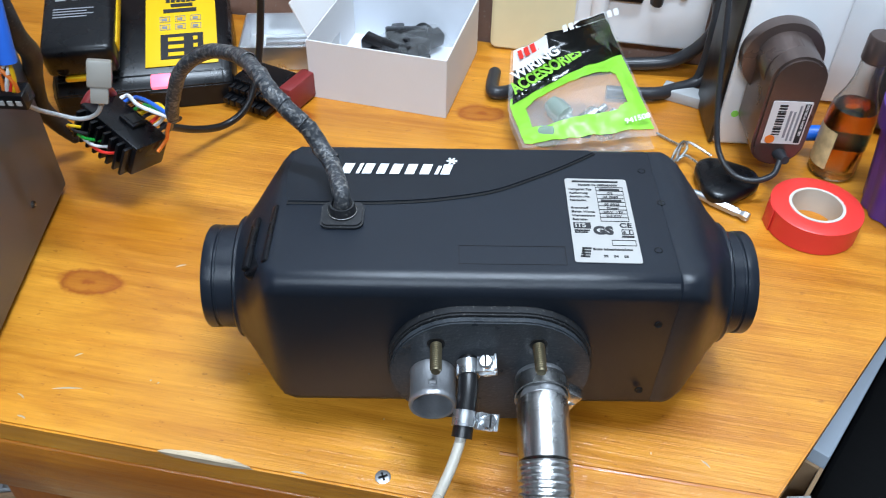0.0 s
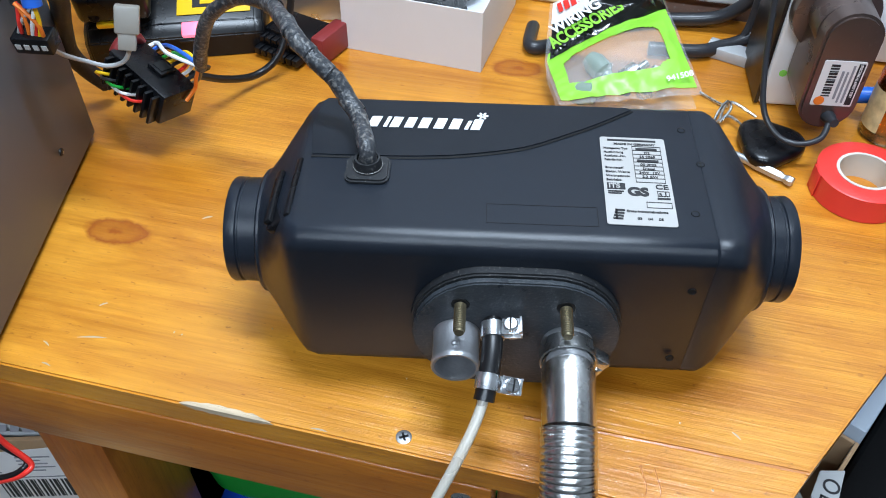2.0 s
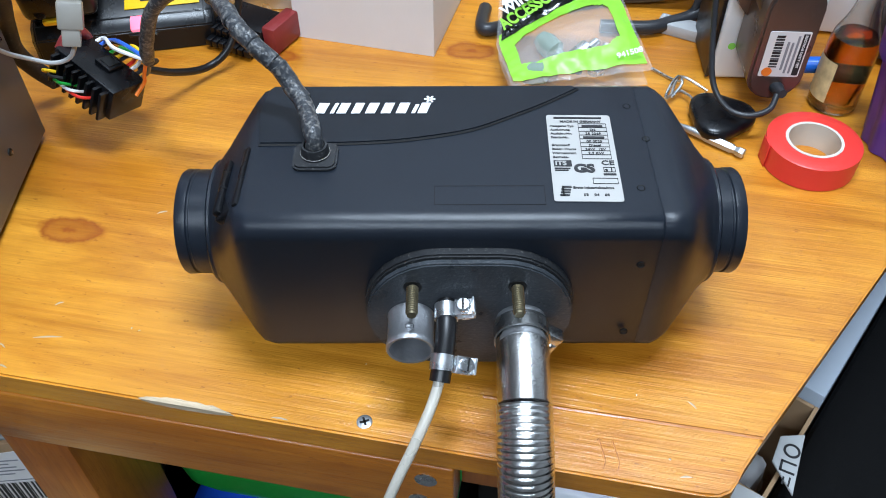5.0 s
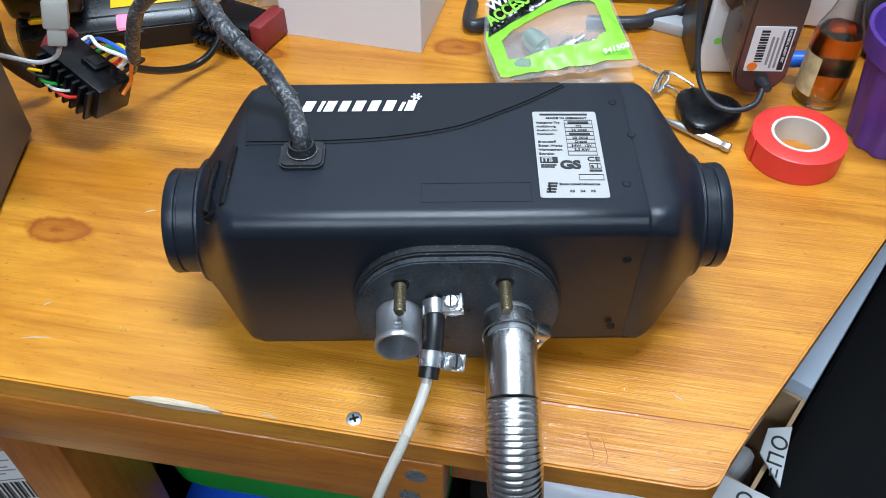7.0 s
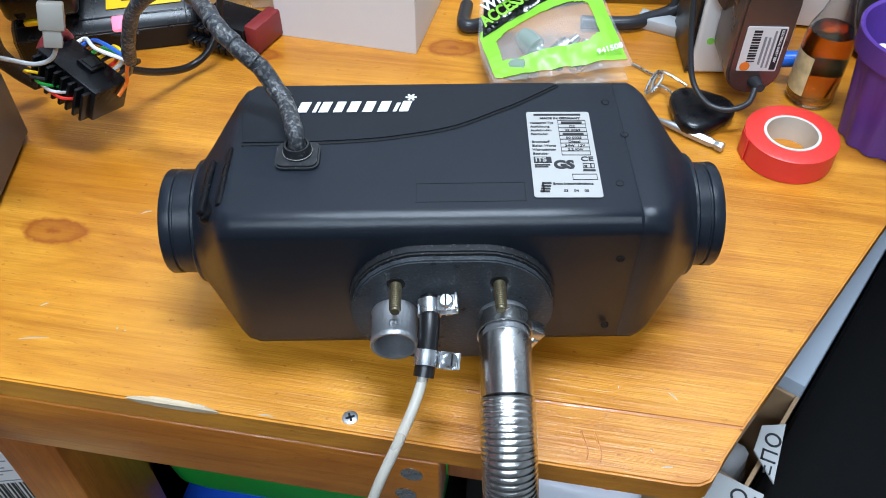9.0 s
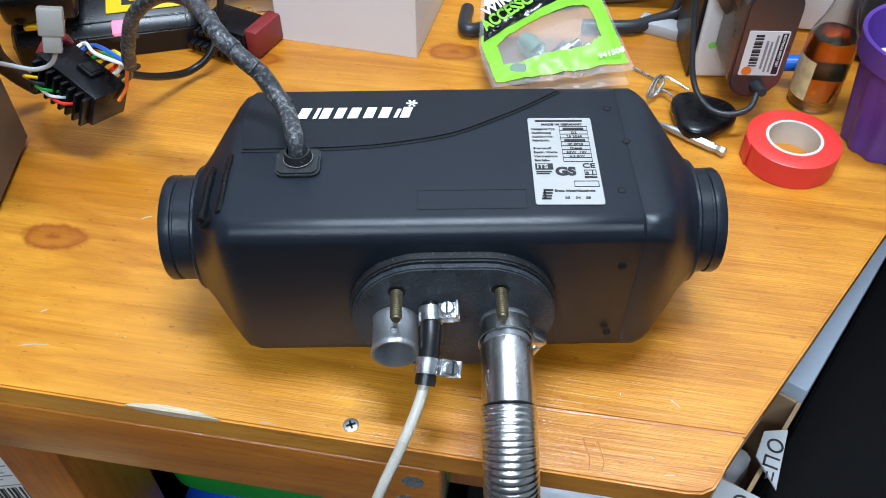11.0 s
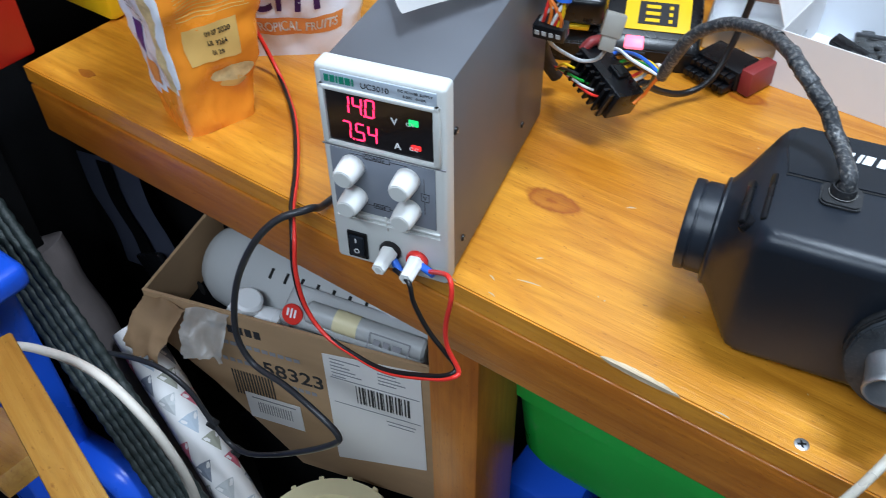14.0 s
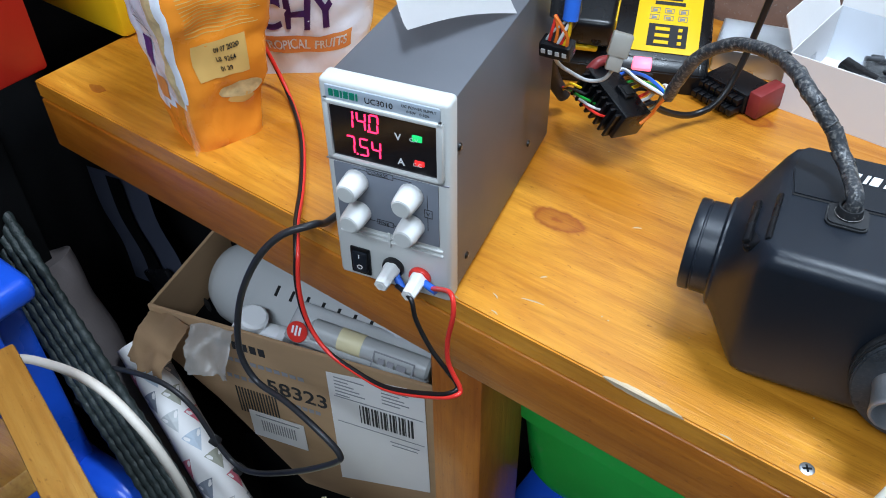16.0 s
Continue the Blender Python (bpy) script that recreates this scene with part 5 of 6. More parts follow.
def bagpoint(s, t, lift=0.0):
    if t < 0.5:
        k = t / 0.5
        p = BL_.lerp(BR_, s).lerp(ML_.lerp(MR_, s), k)
    else:
        k = (t - 0.5) / 0.5
        p = ML_.lerp(MR_, s).lerp(TL_.lerp(TR_, s), k)
    bulge = 0.010 * math.sin(math.pi * s) * math.sin(math.pi * min(1, t * 1.4))
    return p + Vector((0, 0, bulge + lift + 0.0035 * noise.noise((s * 4, t * 5, 1.0)) + 0.0012 * noise.noise((s * 13, t * 15, 4.0))))


def bagpatch(name, s0, s1, t0, t1, material, lift, label="", hole=None, n=26):
    bm = bmesh.new()
    vs = [[bm.verts.new(bagpoint(s0 + (s1 - s0) * i / n, t0 + (t1 - t0) * j / n, lift)) for j in range(n + 1)] for i in range(n + 1)]
    for i in range(n):
        for j in range(n):
            s, t = s0 + (s1 - s0) * (i + 0.5) / n, t0 + (t1 - t0) * (j + 0.5) / n
            if hole and hole(s, t):
                continue
            bm.faces.new((vs[i][j], vs[i + 1][j], vs[i + 1][j + 1], vs[i][j + 1]))
    bmesh.ops.delete(bm, geom=[v for v in bm.verts if not v.link_faces], context="VERTS")
    bmesh.ops.solidify(bm, geom=bm.faces[:], thickness=0.0003)
    return part(name, bm, material, acc, label)


bagpatch("film", 0.0, 1.0, 0.0, 1.0, "film", 0.0, "clear crinkled film")
bagpatch("back_film", 0.02, 0.98, 0.0, 0.98, "film", -0.012, "clear crinkled film")
bagpatch("green_band", 0.02, 0.97, 0.03, 0.60, "green", 0.0012, "lime green printed border", hole=lambda s, t: 0.12 < s < 0.84 and 0.15 < t < 0.42 and abs(s - 0.48) / 0.36 + abs(t - 0.285) / 0.135 < 1.72 or t > 0.56, n=60)
bagpatch("header", 0.04, 0.97, 0.50, 0.99, "blackprint", 0.0022, "glossy black printed header", hole=lambda s, t: t > 0.82 and s < 0.36, n=40)
bagpatch("white_flash", 0.03, 0.38, 0.80, 0.97, "card", 0.0026, "white printed flash")


def bag_frame(s, t, lift, spin=0.0):
    p = bagpoint(s, t, lift)
    ex = (bagpoint(s + 0.05, t) - bagpoint(s - 0.05, t)).normalized()
    ey = (bagpoint(s, t + 0.05) - bagpoint(s, t - 0.05)).normalized()
    ez = ex.cross(ey).normalized()
    ey = ez.cross(ex)
    return Matrix.Translation(p) @ Matrix((ex, ey, ez)).transposed().to_4x4() @ pose(0, 0, 0, 0, 0, spin)


lettering("WIRING", 0.0165, "white_ink", acc, bag_frame(0.06, 0.615, 0.012, 2), bold=0.0005, wide=0.66)
lettering("ACCESSORIES", 0.0150, "green", acc, bag_frame(0.06, 0.515, 0.0085, 3), bold=0.0005, wide=0.66)
bars([(0.0, 0.0, 0.0035, 0.008), (0.005, 0, 0.004, 0.008), (0.0105, 0, 0.004, 0.008), (0.016, 0, 0.002, 0.008), (0.0195, 0, 0.004, 0.008), (0.025, 0, 0.0035, 0.008)], "red", acc, bag_frame(0.10, 0.855, 0.005, 6), "maker_mark")
bars([(0.005 * i, 0, 0.0035, 0.005) for i in range(9)], "white_ink", acc, bag_frame(0.55, 0.93, 0.005, 0), "maker_mark")
lettering("941508", 0.0062, "white_ink", acc, bag_frame(0.76, 0.045, 0.0045, 3), bold=0.0001)
for s, t, a, kind in ((0.36, 0.26, 20, 0), (0.58, 0.19, -60, 1), (0.24, 0.14, 70, 0), (0.68, 0.13, -35, 1), (0.46, 0.14, -20, 2)):
    p = bag_frame(s, t, -0.0075, a)
    if kind == 0:
        part("plug", lathe([(0, -0.012), (0.006, -0.012), (0.0085, -0.006), (0.0085, 0.004), (0.005, 0.007), (0.0045, 0.013), (0, 0.013)], 18), "tint", acc, "greenish clear plug", m=p @ pose(0, 0, 0, 90))
    elif kind == 1:
        part("plug", lathe([(0, -0.014), (0.003, -0.014), (0.003, -0.004), (0.007, -0.004), (0.007, 0.008), (0.004, 0.012), (0, 0.012)], 18), "zinc", acc, "bright metal plug", m=p @ pose(0, 0, 0, 90))
    else:
        part("plug", box(0.02, 0.014, 0.008, 0.002), "black_pvc", acc, "black plug", m=p)

# ---- white motor unit with brown housing ----
DV = pose(0.2, 0.345, T, 0, 0, 8)
dev = thing("motor_unit", DV, "white metal unit with brown cylindrical motor housing and test label", "machine")
part("face_plate", box(0.070, 0.060, 0.150, 0.004, 3, at=(0.016, 0.034, 0.076)), "white_pl", dev, "white painted case", m=pose(0, 0, 0, 0, 0, 0))
part("side_panel", box(0.003, 0.058, 0.146, 0.0008, at=(-0.0205, 0.034, 0.075)), "black_pvc", dev, "black side panel")
part("collar", lathe([(0.0, 0), (0.028, 0), (0.029, 0.003), (0.028, 0.012), (0.0215, 0.013), (0, 0.013)], 44), "bronze", dev, "brown mounting collar", m=pose(0.010, 0.005, 0.084, 90))
part("motor", lathe([(0, 0), (0.0195, 0), (0.0195, 0.030), (0.0185, 0.032), (0, 0.032)], 44), "bronze", dev, "brown metallic motor", m=pose(0.010, 0.002, 0.087, 90))
bb = slab(stadium(0.044, 0.0185, 12), 0.046, 0.002)
part("gear_housing", bb, "bronze", dev, "long brown rounded gear housing", m=pose(0.011, 0.002, 0.0625, 90, 90, 0))
TG = pose(0.0115, -0.0444, 0.056, 90, 0, 0)
part("test_label", slab(rrect(0.0135, 0.0175, 0.001, 3), 0.0004), "card", dev, "white safety test label", smooth=False, m=TG)
TGL = TG @ pose(0, 0, 0.0006)
bars([(0.0085, -0.016, 0.004, 0.032)], "ink", dev, TGL)
for i, tx in enumerate(("ELECTRICAL SAFETY TEST",)):
    lettering(tx, 0.0022, "card", dev, TGL @ pose(0.0096, 0.0155, 0.0004, 0, 0, -90), bold=0.00005)
bars([(0.0055, -0.0145, 0.0014, 0.029), (0.0025, -0.0145, 0.0014, 0.024), (-0.0005, -0.012, 0.0016, 0.022)], "grey_ink", dev, TGL)
bars([(-0.0085, -0.010 + 0.0021 * i, 0.0055, 0.0008 + 0.0004 * (i % 3)) for i in range(12)], "ink", dev, TGL, "barcode")
part("orange_dot", rod(0.0034, 0.0003, 20), "orange_dot", dev, "round orange sticker", m=TGL @ pose(-0.0085, -0.0135, 0.0002))
part("green_dot", rod(0.0028, 0.0004, 20), "green_dot", dev, "round green sticker", m=pose(-0.0085, 0.0042, 0.030, 90))
bars([(-0.004, 0.138, 0.03, 0.008)], "panel", dev, pose(0.015, 0.0035, 0, 90))
part("cable_boot", lathe([(0, 0), (0.0046, 0), (0.0046, 0.004), (0.0034, 0.008), (0.003, 0.012), (0, 0.012)], 18), "grey_pvc", dev, m=pose(0.013, -0.043, 0.029, 80, 0, 10))
di = DV.inverted()
part("cord", tube([(0.012, -0.053, 0.029), (0.006, -0.063, 0.024), (-0.008, -0.066, 0.021), (-0.022, -0.060, 0.023), (-0.032, -0.047, 0.036), (-0.036, -0.030, 0.07), (-0.039, -0.014, 0.12), (-0.043, 0.01, 0.18), (-0.045, 0.04, 0.24)], 0.0021, 12, 10), "grey_pvc", dev, "grey mains cord")

# ---- bench clutter at the angled end ----
tp = thing("tape_roll", pose(0.2445, 0.263, T, 0, 0, 0), "roll of red insulation tape lying flat on the bench", "tape roll")
part("tape", lathe([(0.0187, 0.0), (0.0302, 0.0), (0.0309, 0.0006), (0.0310, 0.0182), (0.0302, 0.0188), (0.0187, 0.0186), (0.0187, 0.0)], 64), "red_tape", tp, "red tape")
part("core", lathe([(0.0168, 0.0), (0.0187, 0.0), (0.0188, 0.0191), (0.0168, 0.0191), (0.0168, 0.0)], 56), "core", tp, "white cardboard core")
part("loose_end", box(0.0006, 0.012, 0.0183, 0.0002, at=(0, 0, 0.0094)), "red_tape", tp, m=pose(-0.0308, -0.006, 0, 0, 0, 12))
bt = thing("screwdriver_bit", pose(*(0.18, 0.27, 0.754), 0, 90, -29), "steel screwdriver bit lying on the bench", "tool bit")
hexr = lambda r, z: [(r * math.cos(math.pi / 3 * i), r * math.sin(math.pi / 3 * i), z) for i in range(6)]
part("shank", loft([hexr(0.0034, -0.004), hexr(0.0036, -0.003), hexr(0.0036, 0.016), hexr(0.0028, 0.017), hexr(0.0028, 0.0195), hexr(0.0036, 0.0205), hexr(0.0036, 0.0245), hexr(0.0030, 0.0252)]), "alu", bt, "hexagon shank")
part("tip", lathe([(0.0030, 0.0), (0.0028, -0.010), (0.0024, -0.014), (0.0010, -0.025), (0, -0.026)], 16), "alu", bt, "cross point", m=pose(0, 0, -0.004))
fob = thing("key_fob", pose(0.186, 0.292, T, 0, 0, -8), "black plastic fob with bent steel wire clip", "key fob")
fb = bmesh.new()
bmesh.ops.create_uvsphere(fb, u_segments=32, v_segments=16, radius=1)
for v in fb.verts:
    x, y, z = v.co
    q = 1 + 0.12 * math.sin(3 * math.atan2(y, x) + 0.5)
    v.co = Vector((x * 0.0225 * q, y * 0.0235 * q, 0.0075 + (0.0075 if z > 0 else 0.0068) * math.copysign(abs(z) ** 0.55, z)))
part("body", fb, "blk_gloss", fob, "flattened black plastic body")
fi = pose(0.186, 0.292, T, 0, 0, -8).inverted()
wr = [Vector(p) for p in ((0.173, 0.303, 0.757), (0.159, 0.32, 0.756), (0.148, 0.306, 0.758), (0.151, 0.316, 0.764), (0.156, 0.325, 0.765), (0.159, 0.323, 0.76), (0.152, 0.311, 0.756), (0.158, 0.329, 0.762), (0.178, 0.322, 0.757))]
part("wire_clip", tube([fi @ p for p in wr], 0.0011, 8, 8), "zinc", fob, "bent steel wire")
wire2 = part("wire", tube([Vector((0.138, 0.351, 0.752)), Vector((0.151, 0.341, 0.752)), Vector((0.159, 0.336, 0.753))], 0.0011, 8, 4), "zinc", None)
tagged(wire2, "short bent bright steel wire on the bench", "wire")
# spirit miniature
bo = thing("bottle", pose(0.268, 0.333, T), "small glass bottle of amber spirit with brown cap", "bottle")
part("glass", lathe([(0, 0.0005), (0.0155, 0.0005), (0.0172, 0.003), (0.0172, 0.050), (0.0158, 0.059), (0.0112, 0.070), (0.0090, 0.080), (0.0082, 0.100), (0.0072, 0.100), (0.0080, 0.080), (0.0102, 0.070), (0.0146, 0.059), (0.0160, 0.050), (0.0160, 0.004), (0, 0.003)], 44), "glass", bo, "clear glass")
part("spirit", lathe([(0, 0.0026), (0.0155, 0.0030), (0.0162, 0.0045), (0.0162, 0.050), (0.0150, 0.0575), (0, 0.0575)], 40), "amber", bo, "amber liquid")
part("cap", lathe([(0.0088, 0.094), (0.0096, 0.095), (0.0096, 0.1115), (0.0088, 0.113), (0, 0.113)], 32), "bronze", bo, "dark brown screw cap")
lab = bmesh.new()
vv = []
for i in range(13):
    a = radians(165 + 72 * i / 12)
    vv.append([lab.verts.new((0.0176 * math.cos(a), 0.0176 * math.sin(a), z)) for z in (0.010, 0.042)])
for a, b in zip(vv, vv[1:]):
    lab.faces.new((a[0], b[0], b[1], a[1]))
part("label", lab, "nut", bo, "cream paper label")
# purple tub
pt = thing("plastic_tub", pose(0.314, 0.295, T), "purple fluted plastic tub of small parts", "tub")
k, rings = 72, []
for r, z, fl in ((0.029, 0.001, 1), (0.0310, 0.02, 1), (0.0355, 0.058, 1), (0.0365, 0.066, 0), (0.041, 0.068, 0), (0.0425, 0.084, 0), (0.0415, 0.0855, 0), (0.0395, 0.084, 0), (0.0355, 0.062, 0), (0.028, 0.006, 0)):
    rings.append([((r + 0.0012 * fl * math.cos(12 * 2 * math.pi * i / k)) * math.cos(2 * math.pi * i / k), (r + 0.0012 * fl * math.cos(12 * 2 * math.pi * i / k)) * math.sin(2 * math.pi * i / k), z) for i in range(k)])
part("body", loft(rings), "purple", pt, "purple ribbed body")
for i, (c, a) in enumerate((("yellow", 20), ("card", 80), ("ink", 140), ("green_dot", 200), ("card", 260))):
    part("part_inside", rod(0.0035, 0.05, 10, 0.001), c, pt, m=pose(0.012 * math.cos(a), 0.012 * math.sin(a), 0.012, 18 * math.sin(a), 18 * math.cos(a), a))
bp_ = thing("pen", pose(0.232, 0.352, T + 0.0162, 0, 78, -8), "blue plastic pen behind the bottle", "pen")
part("barrel", rod(0.006, 0.05, 20, 0.002), "blue_tool", bp_)

# ---- things against the wall ----
sk = thing("socket_panel", pose(0.115, 0.466, 0.83, 90, 0, 0), "white plastic socket panel with steel screw", "socket panel")
part("plate", slab(rrect(0.055, 0.06, 0.004, 4), 0.012, 0.002), "white_pl", sk)
part("module", box(0.04, 0.05, 0.006, 0.002, at=(-0.02, 0.005, 0.013)), "blk_gloss", sk, "black socket module")
part("screw", lathe([(0, 0.0012), (0.003, 0.0012), (0.0038, 0)], 18), "zinc", sk, m=pose(0.032, -0.012, 0.012))
wc = thing("plastic_cover", pose(0.03, 0.462, 0.795, 90, 0, 0), "milky white plastic cover against the wall", "cover")
part("cover", slab(rrect(0.042, 0.044, 0.006, 4), 0.006, 0.002), "cream", wc)
part("conduit", rod(0.007, 0.11, 20, 0.002), "white_pl", wc, "white conduit", m=pose(0.05, -0.04, 0.012, -90, -18, 0))
for i, pts in enumerate(([(0.0, 0.405, 0.757), (0.003, 0.375, 0.757), (0.022, 0.385, 0.756), (0.06, 0.42, 0.757), (0.10, 0.44, 0.757), (0.15, 0.445, 0.765), (0.175, 0.44, 0.80), (0.165, 0.438, 0.84), (0.13, 0.44, 0.83), (0.125, 0.445, 0.815)],
                         [(0.095, 0.395, 0.757), (0.133, 0.400, 0.757), (0.150, 0.410, 0.757), (0.169, 0.420, 0.761), (0.183, 0.430, 0.776), (0.186, 0.435, 0.794), (0.183, 0.440, 0.817), (0.168, 0.445, 0.842)],
                         [(0.176, 0.45, 0.93), (0.172, 0.445, 0.86), (0.172, 0.43, 0.81), (0.168, 0.42, 0.765), (0.15, 0.41, 0.757)])):
    c = part("power_cable", tube(pts, (0.0055, 0.0055, 0.0032)[i], 12, 10), "grey_pvc", None)
    tagged(c, "thick dark grey cable coiled against the wall", "cable", "cables at the wall")
nb = part("clear_case", box(0.05, 0.016, 0.010, 0.0015), "clearpl", None, m=pose(0.165, 0.405, T + 0.005, 0, 0, -18))
tagged(nb, "clear plastic strip case lying on the bench", "case")
wp = part("white_casing", box(0.06, 0.04, 0.16, 0.006), "white_pl", None, m=pose(0.283, 0.445, T + 0.081))
tagged(wp, "white plastic appliance casing beside the wall", "casing")
gl = part("grey_bag", crumple(box(0.07, 0.04, 0.15, 0.015, 3), 0.006, 30), "grey_pvc", None, m=pose(0.335, 0.405, T + 0.076))
tagged(gl, "dark grey plastic bag behind the tub", "bag")

# ---- far end of the bench ----
rc = thing("tool_cabinet", pose(-0.86, -0.13, 0.75), "red enamelled steel tool chest on a dark stand", "tool chest")
part("body", box(0.29, 0.30, 0.35, 0.004, at=(0, 0, 0.176)), "red_steel", rc)
part("stand", box(0.24, 0.24, 0.75, 0.004, at=(-0.02, -0.02, -0.375)), "case_blk", rc, "dark stand")
yb = thing("yellow_case", pose(-0.82, 0.19, T), "yellow plastic case standing on the bench end", "case")
part("body", box(0.24, 0.19, 0.12, 0.006, at=(0, 0, 0.061)), "yellow", yb)
part("lid", box(0.242, 0.192, 0.02, 0.005, at=(0, 0, 0.13)), "yellow", yb)

# ---- under the bench ----
cbx = thing("cardboard_box", pose(-0.44, 0.05, 0.0, 0, 0, 16), "open brown cardboard shipping box with address label under the bench", "box")
xl, xr, zt, zb, dp = -0.203, 0.150, 0.505, 0.245, 0.24
for n_, bx_ in (("front", shift(xf(slab([(xl, zt), (xl, zt - 0.075), (xl + 0.06, zt - 0.135), (xl + 0.155, zb), (xr, zb), (xr, zt)], 0.004, 0.0006), FRONT), 0, 0.002, 0)), ("back", box(xr - xl, 0.004, zt - zb, 0.0008, at=((xl + xr) / 2, dp, (zt + zb) / 2))),
                ("end", box(0.004, dp - 0.005, 0.075, 0.0008, at=(xl + 0.002, dp / 2, zt - 0.0375))), ("end", box(0.004, dp - 0.005, zt - zb, 0.0008, at=(xr - 0.002, dp / 2, (zt + zb) / 2)))):
    part(n_, bx_, "brown", cbx, smooth=False)
part("base", box(xr - xl - 0.155, dp, 0.004, at=((xl + 0.155 + xr) / 2, dp / 2, zb + 0.002)), "brown", cbx, smooth=False)
def torn_sheet(w, h, thick, seed, curl):
    """A crumpled sheet with ragged edges, standing on its lower edge."""
    bm, n = bmesh.new(), 16
    vs = []
    for i in range(n + 1):
        for q in range(n + 1):
            a, b = i / n - 0.5, q / n
            rag = 0.10 * noise.noise((i * 0.9, q * 0.9, seed)) if i in (0, n) or q in (0, n) else 0.0
            p = Vector((w * a * (1 + rag), curl * b * b, h * b * (1 + rag)))
            vs.append(bm.verts.new(p + 0.006 * noise.noise_vector(p * 45 + Vector((seed, 0, 0)))))
    for i in range(n):
        for q in range(n):
            bm.faces.new((vs[i * (n + 1) + q], vs[(i + 1) * (n + 1) + q], vs[(i + 1) * (n + 1) + q + 1], vs[i * (n + 1) + q + 1]))
    bmesh.ops.solidify(bm, geom=bm.faces[:], thickness=thick)
    return bm


part("flap", torn_sheet(0.055, 0.060, 0.003, 1.0, -0.020), "brown", cbx, "torn bent flap", m=pose(-0.172, -0.003, 0.500, 108, 0, -14))
part("flap_tape", torn_sheet(0.050, 0.050, 0.0006, 5.0, -0.012), "tape_clear", cbx, "crumpled clear tape", m=pose(-0.122, -0.003, 0.502, 118, 0, 8))
part("corner_tape", box(0.022, 0.0055, 0.07, 0.001, at=(xr - 0.010, 0, zt - 0.034)), "buff", cbx, "brown parcel tape")
lbl = part("address_label", slab([(-0.056, 0.075), (0.052, 0.088), (0.054, -0.09), (-0.057, -0.118)], 0.0005), "card", cbx, "white printed address label", smooth=False, m=pose(0.063, -0.003, 0.408, 90, 0, 0))
bars([(-0.022 + 0.0034 * i, 0.005, 0.0010 + 0.0008 * ((i * 7) % 3), 0.030) for i in range(18)], "ink", lbl, pose(0, 0, 0.0009), "barcode")
bars([(-0.048, 0.070 - 0.0055 * i, 0.034 - 0.006 * ((i * 3) % 4), 0.0016) for i in range(6)] + [(0.005, 0.072 - 0.0055 * i, 0.03 - 0.005 * ((i * 5) % 3), 0.0016) for i in range(5)] + [(-0.05, 0.039, 0.1, 0.0012), (-0.05, -0.004, 0.1, 0.001), (0.01, -0.014, 0.034, 0.0014), (0.012, -0.020, 0.03, 0.0014)], "grey_ink", lbl, pose(0, 0, 0.0009), "printing")
part("small_label", slab([(-0.036, 0.022), (0.034, 0.022), (0.034, -0.026), (-0.036, -0.026)], 0.0005), "card", cbx, "small white barcode label", smooth=False, m=pose(-0.068, -0.003, 0.348, 90))
bars([(-0.022 + 0.0032 * i, -0.012, 0.0012, 0.02) for i in range(14)] + [(-0.028, 0.014, 0.056, 0.002)], "grey_ink", cbx, pose(-0.068, -0.0036, 0.348, 90))
bars([(-0.125 + 0.0105 * i, 0.0, 0.0075, 0.012) for i in range(6)], "ink", cbx, pose(0, -0.0025, 0.474, 90), "maker_mark")
bars([(-0.115 + 0.0095 * i, 0.0, 0.007, 0.006) for i in range(10)], "grey_ink", cbx, pose(0, -0.0025, 0.452, 90))
lettering("58323", 0.030, "ink", cbx, pose(-0.072, -0.0025, 0.416, 90), bold=0.0004)
bars([(-0.13 + 0.009 * i, 0.0, 0.006, 0.006) for i in range(5)] + [(-0.055 + 0.008 * i, -0.022, 0.006, 0.006) for i in range(6)], "grey_ink", cbx, pose(0, -0.0025, 0.422, 90))
bars([(-0.115 + 0.0038 * i, 0.0, 0.0018, 0.045) for i in range(14)], "ink", cbx, pose(0, -0.0025, 0.362, 90))
# added prop under the box; near-black stands for the dark past its cut corner
bst = part("dark_prop_crate", box(0.30, 0.20, 0.240, 0.004), "dark_cloth", None, m=pose(-0.49, 0.18, 0.121, 0, 0, 16))
tagged(bst, "added near-black prop under the cardboard box, filling the dark there", "crate")
# things in the box
t0, t1 = Vector((-0.660, 0.112, 0.442)), Vector((-0.365, 0.140, 0.470))
TK = Matrix.Translation(t0) @ (t1 - t0).to_track_quat("Z", "Y").to_matrix().to_4x4()
tl = (t1 - t0).length
tk = thing("grey_tank", TK, "pale grey plastic tank with slots lying across the box", "tank")
part("shell", lathe([(0, 0), (0.024, 0.003), (0.041, 0.013), (0.050, 0.030), (0.0535, 0.055), (0.0535, tl - 0.02), (0.045, tl), (0, tl)], 48), "grey_tank", tk)
tki = TK.inverted()
for q in range(7):
    c = tki @ (t0.lerp(t1, 0.40 + 0.07 * q) + Vector((0, -0.030, 0.045)))
    a = math.atan2(c.y, c.x)
    part("slot", box(0.003, 0.012, 0.0030), "seam", tk, smooth=False, m=Matrix.Translation((0.0533 * math.cos(a), 0.0533 * math.sin(a), c.z)) @ pose(0, 0, 0, 0, 0, math.degrees(a)))
part("dark_port", lathe([(0, 0.0006), (0.008, 0.0004), (0.009, 0)], 20), "seam", tk, "dark moulded port", m=Matrix.Translation(tki @ (t0 + Vector((0.018, -0.046, -0.004)))) @ (tki.to_3x3() @ Vector((-0.2, -1, 0.1))).to_track_quat("Z", "Y").to_matrix().to_4x4())
wt = thing("white_tube", pose(-0.565, 0.045, 0.462, 0, 80, 12), "white plastic bottle with screw cap in the box", "bottle")
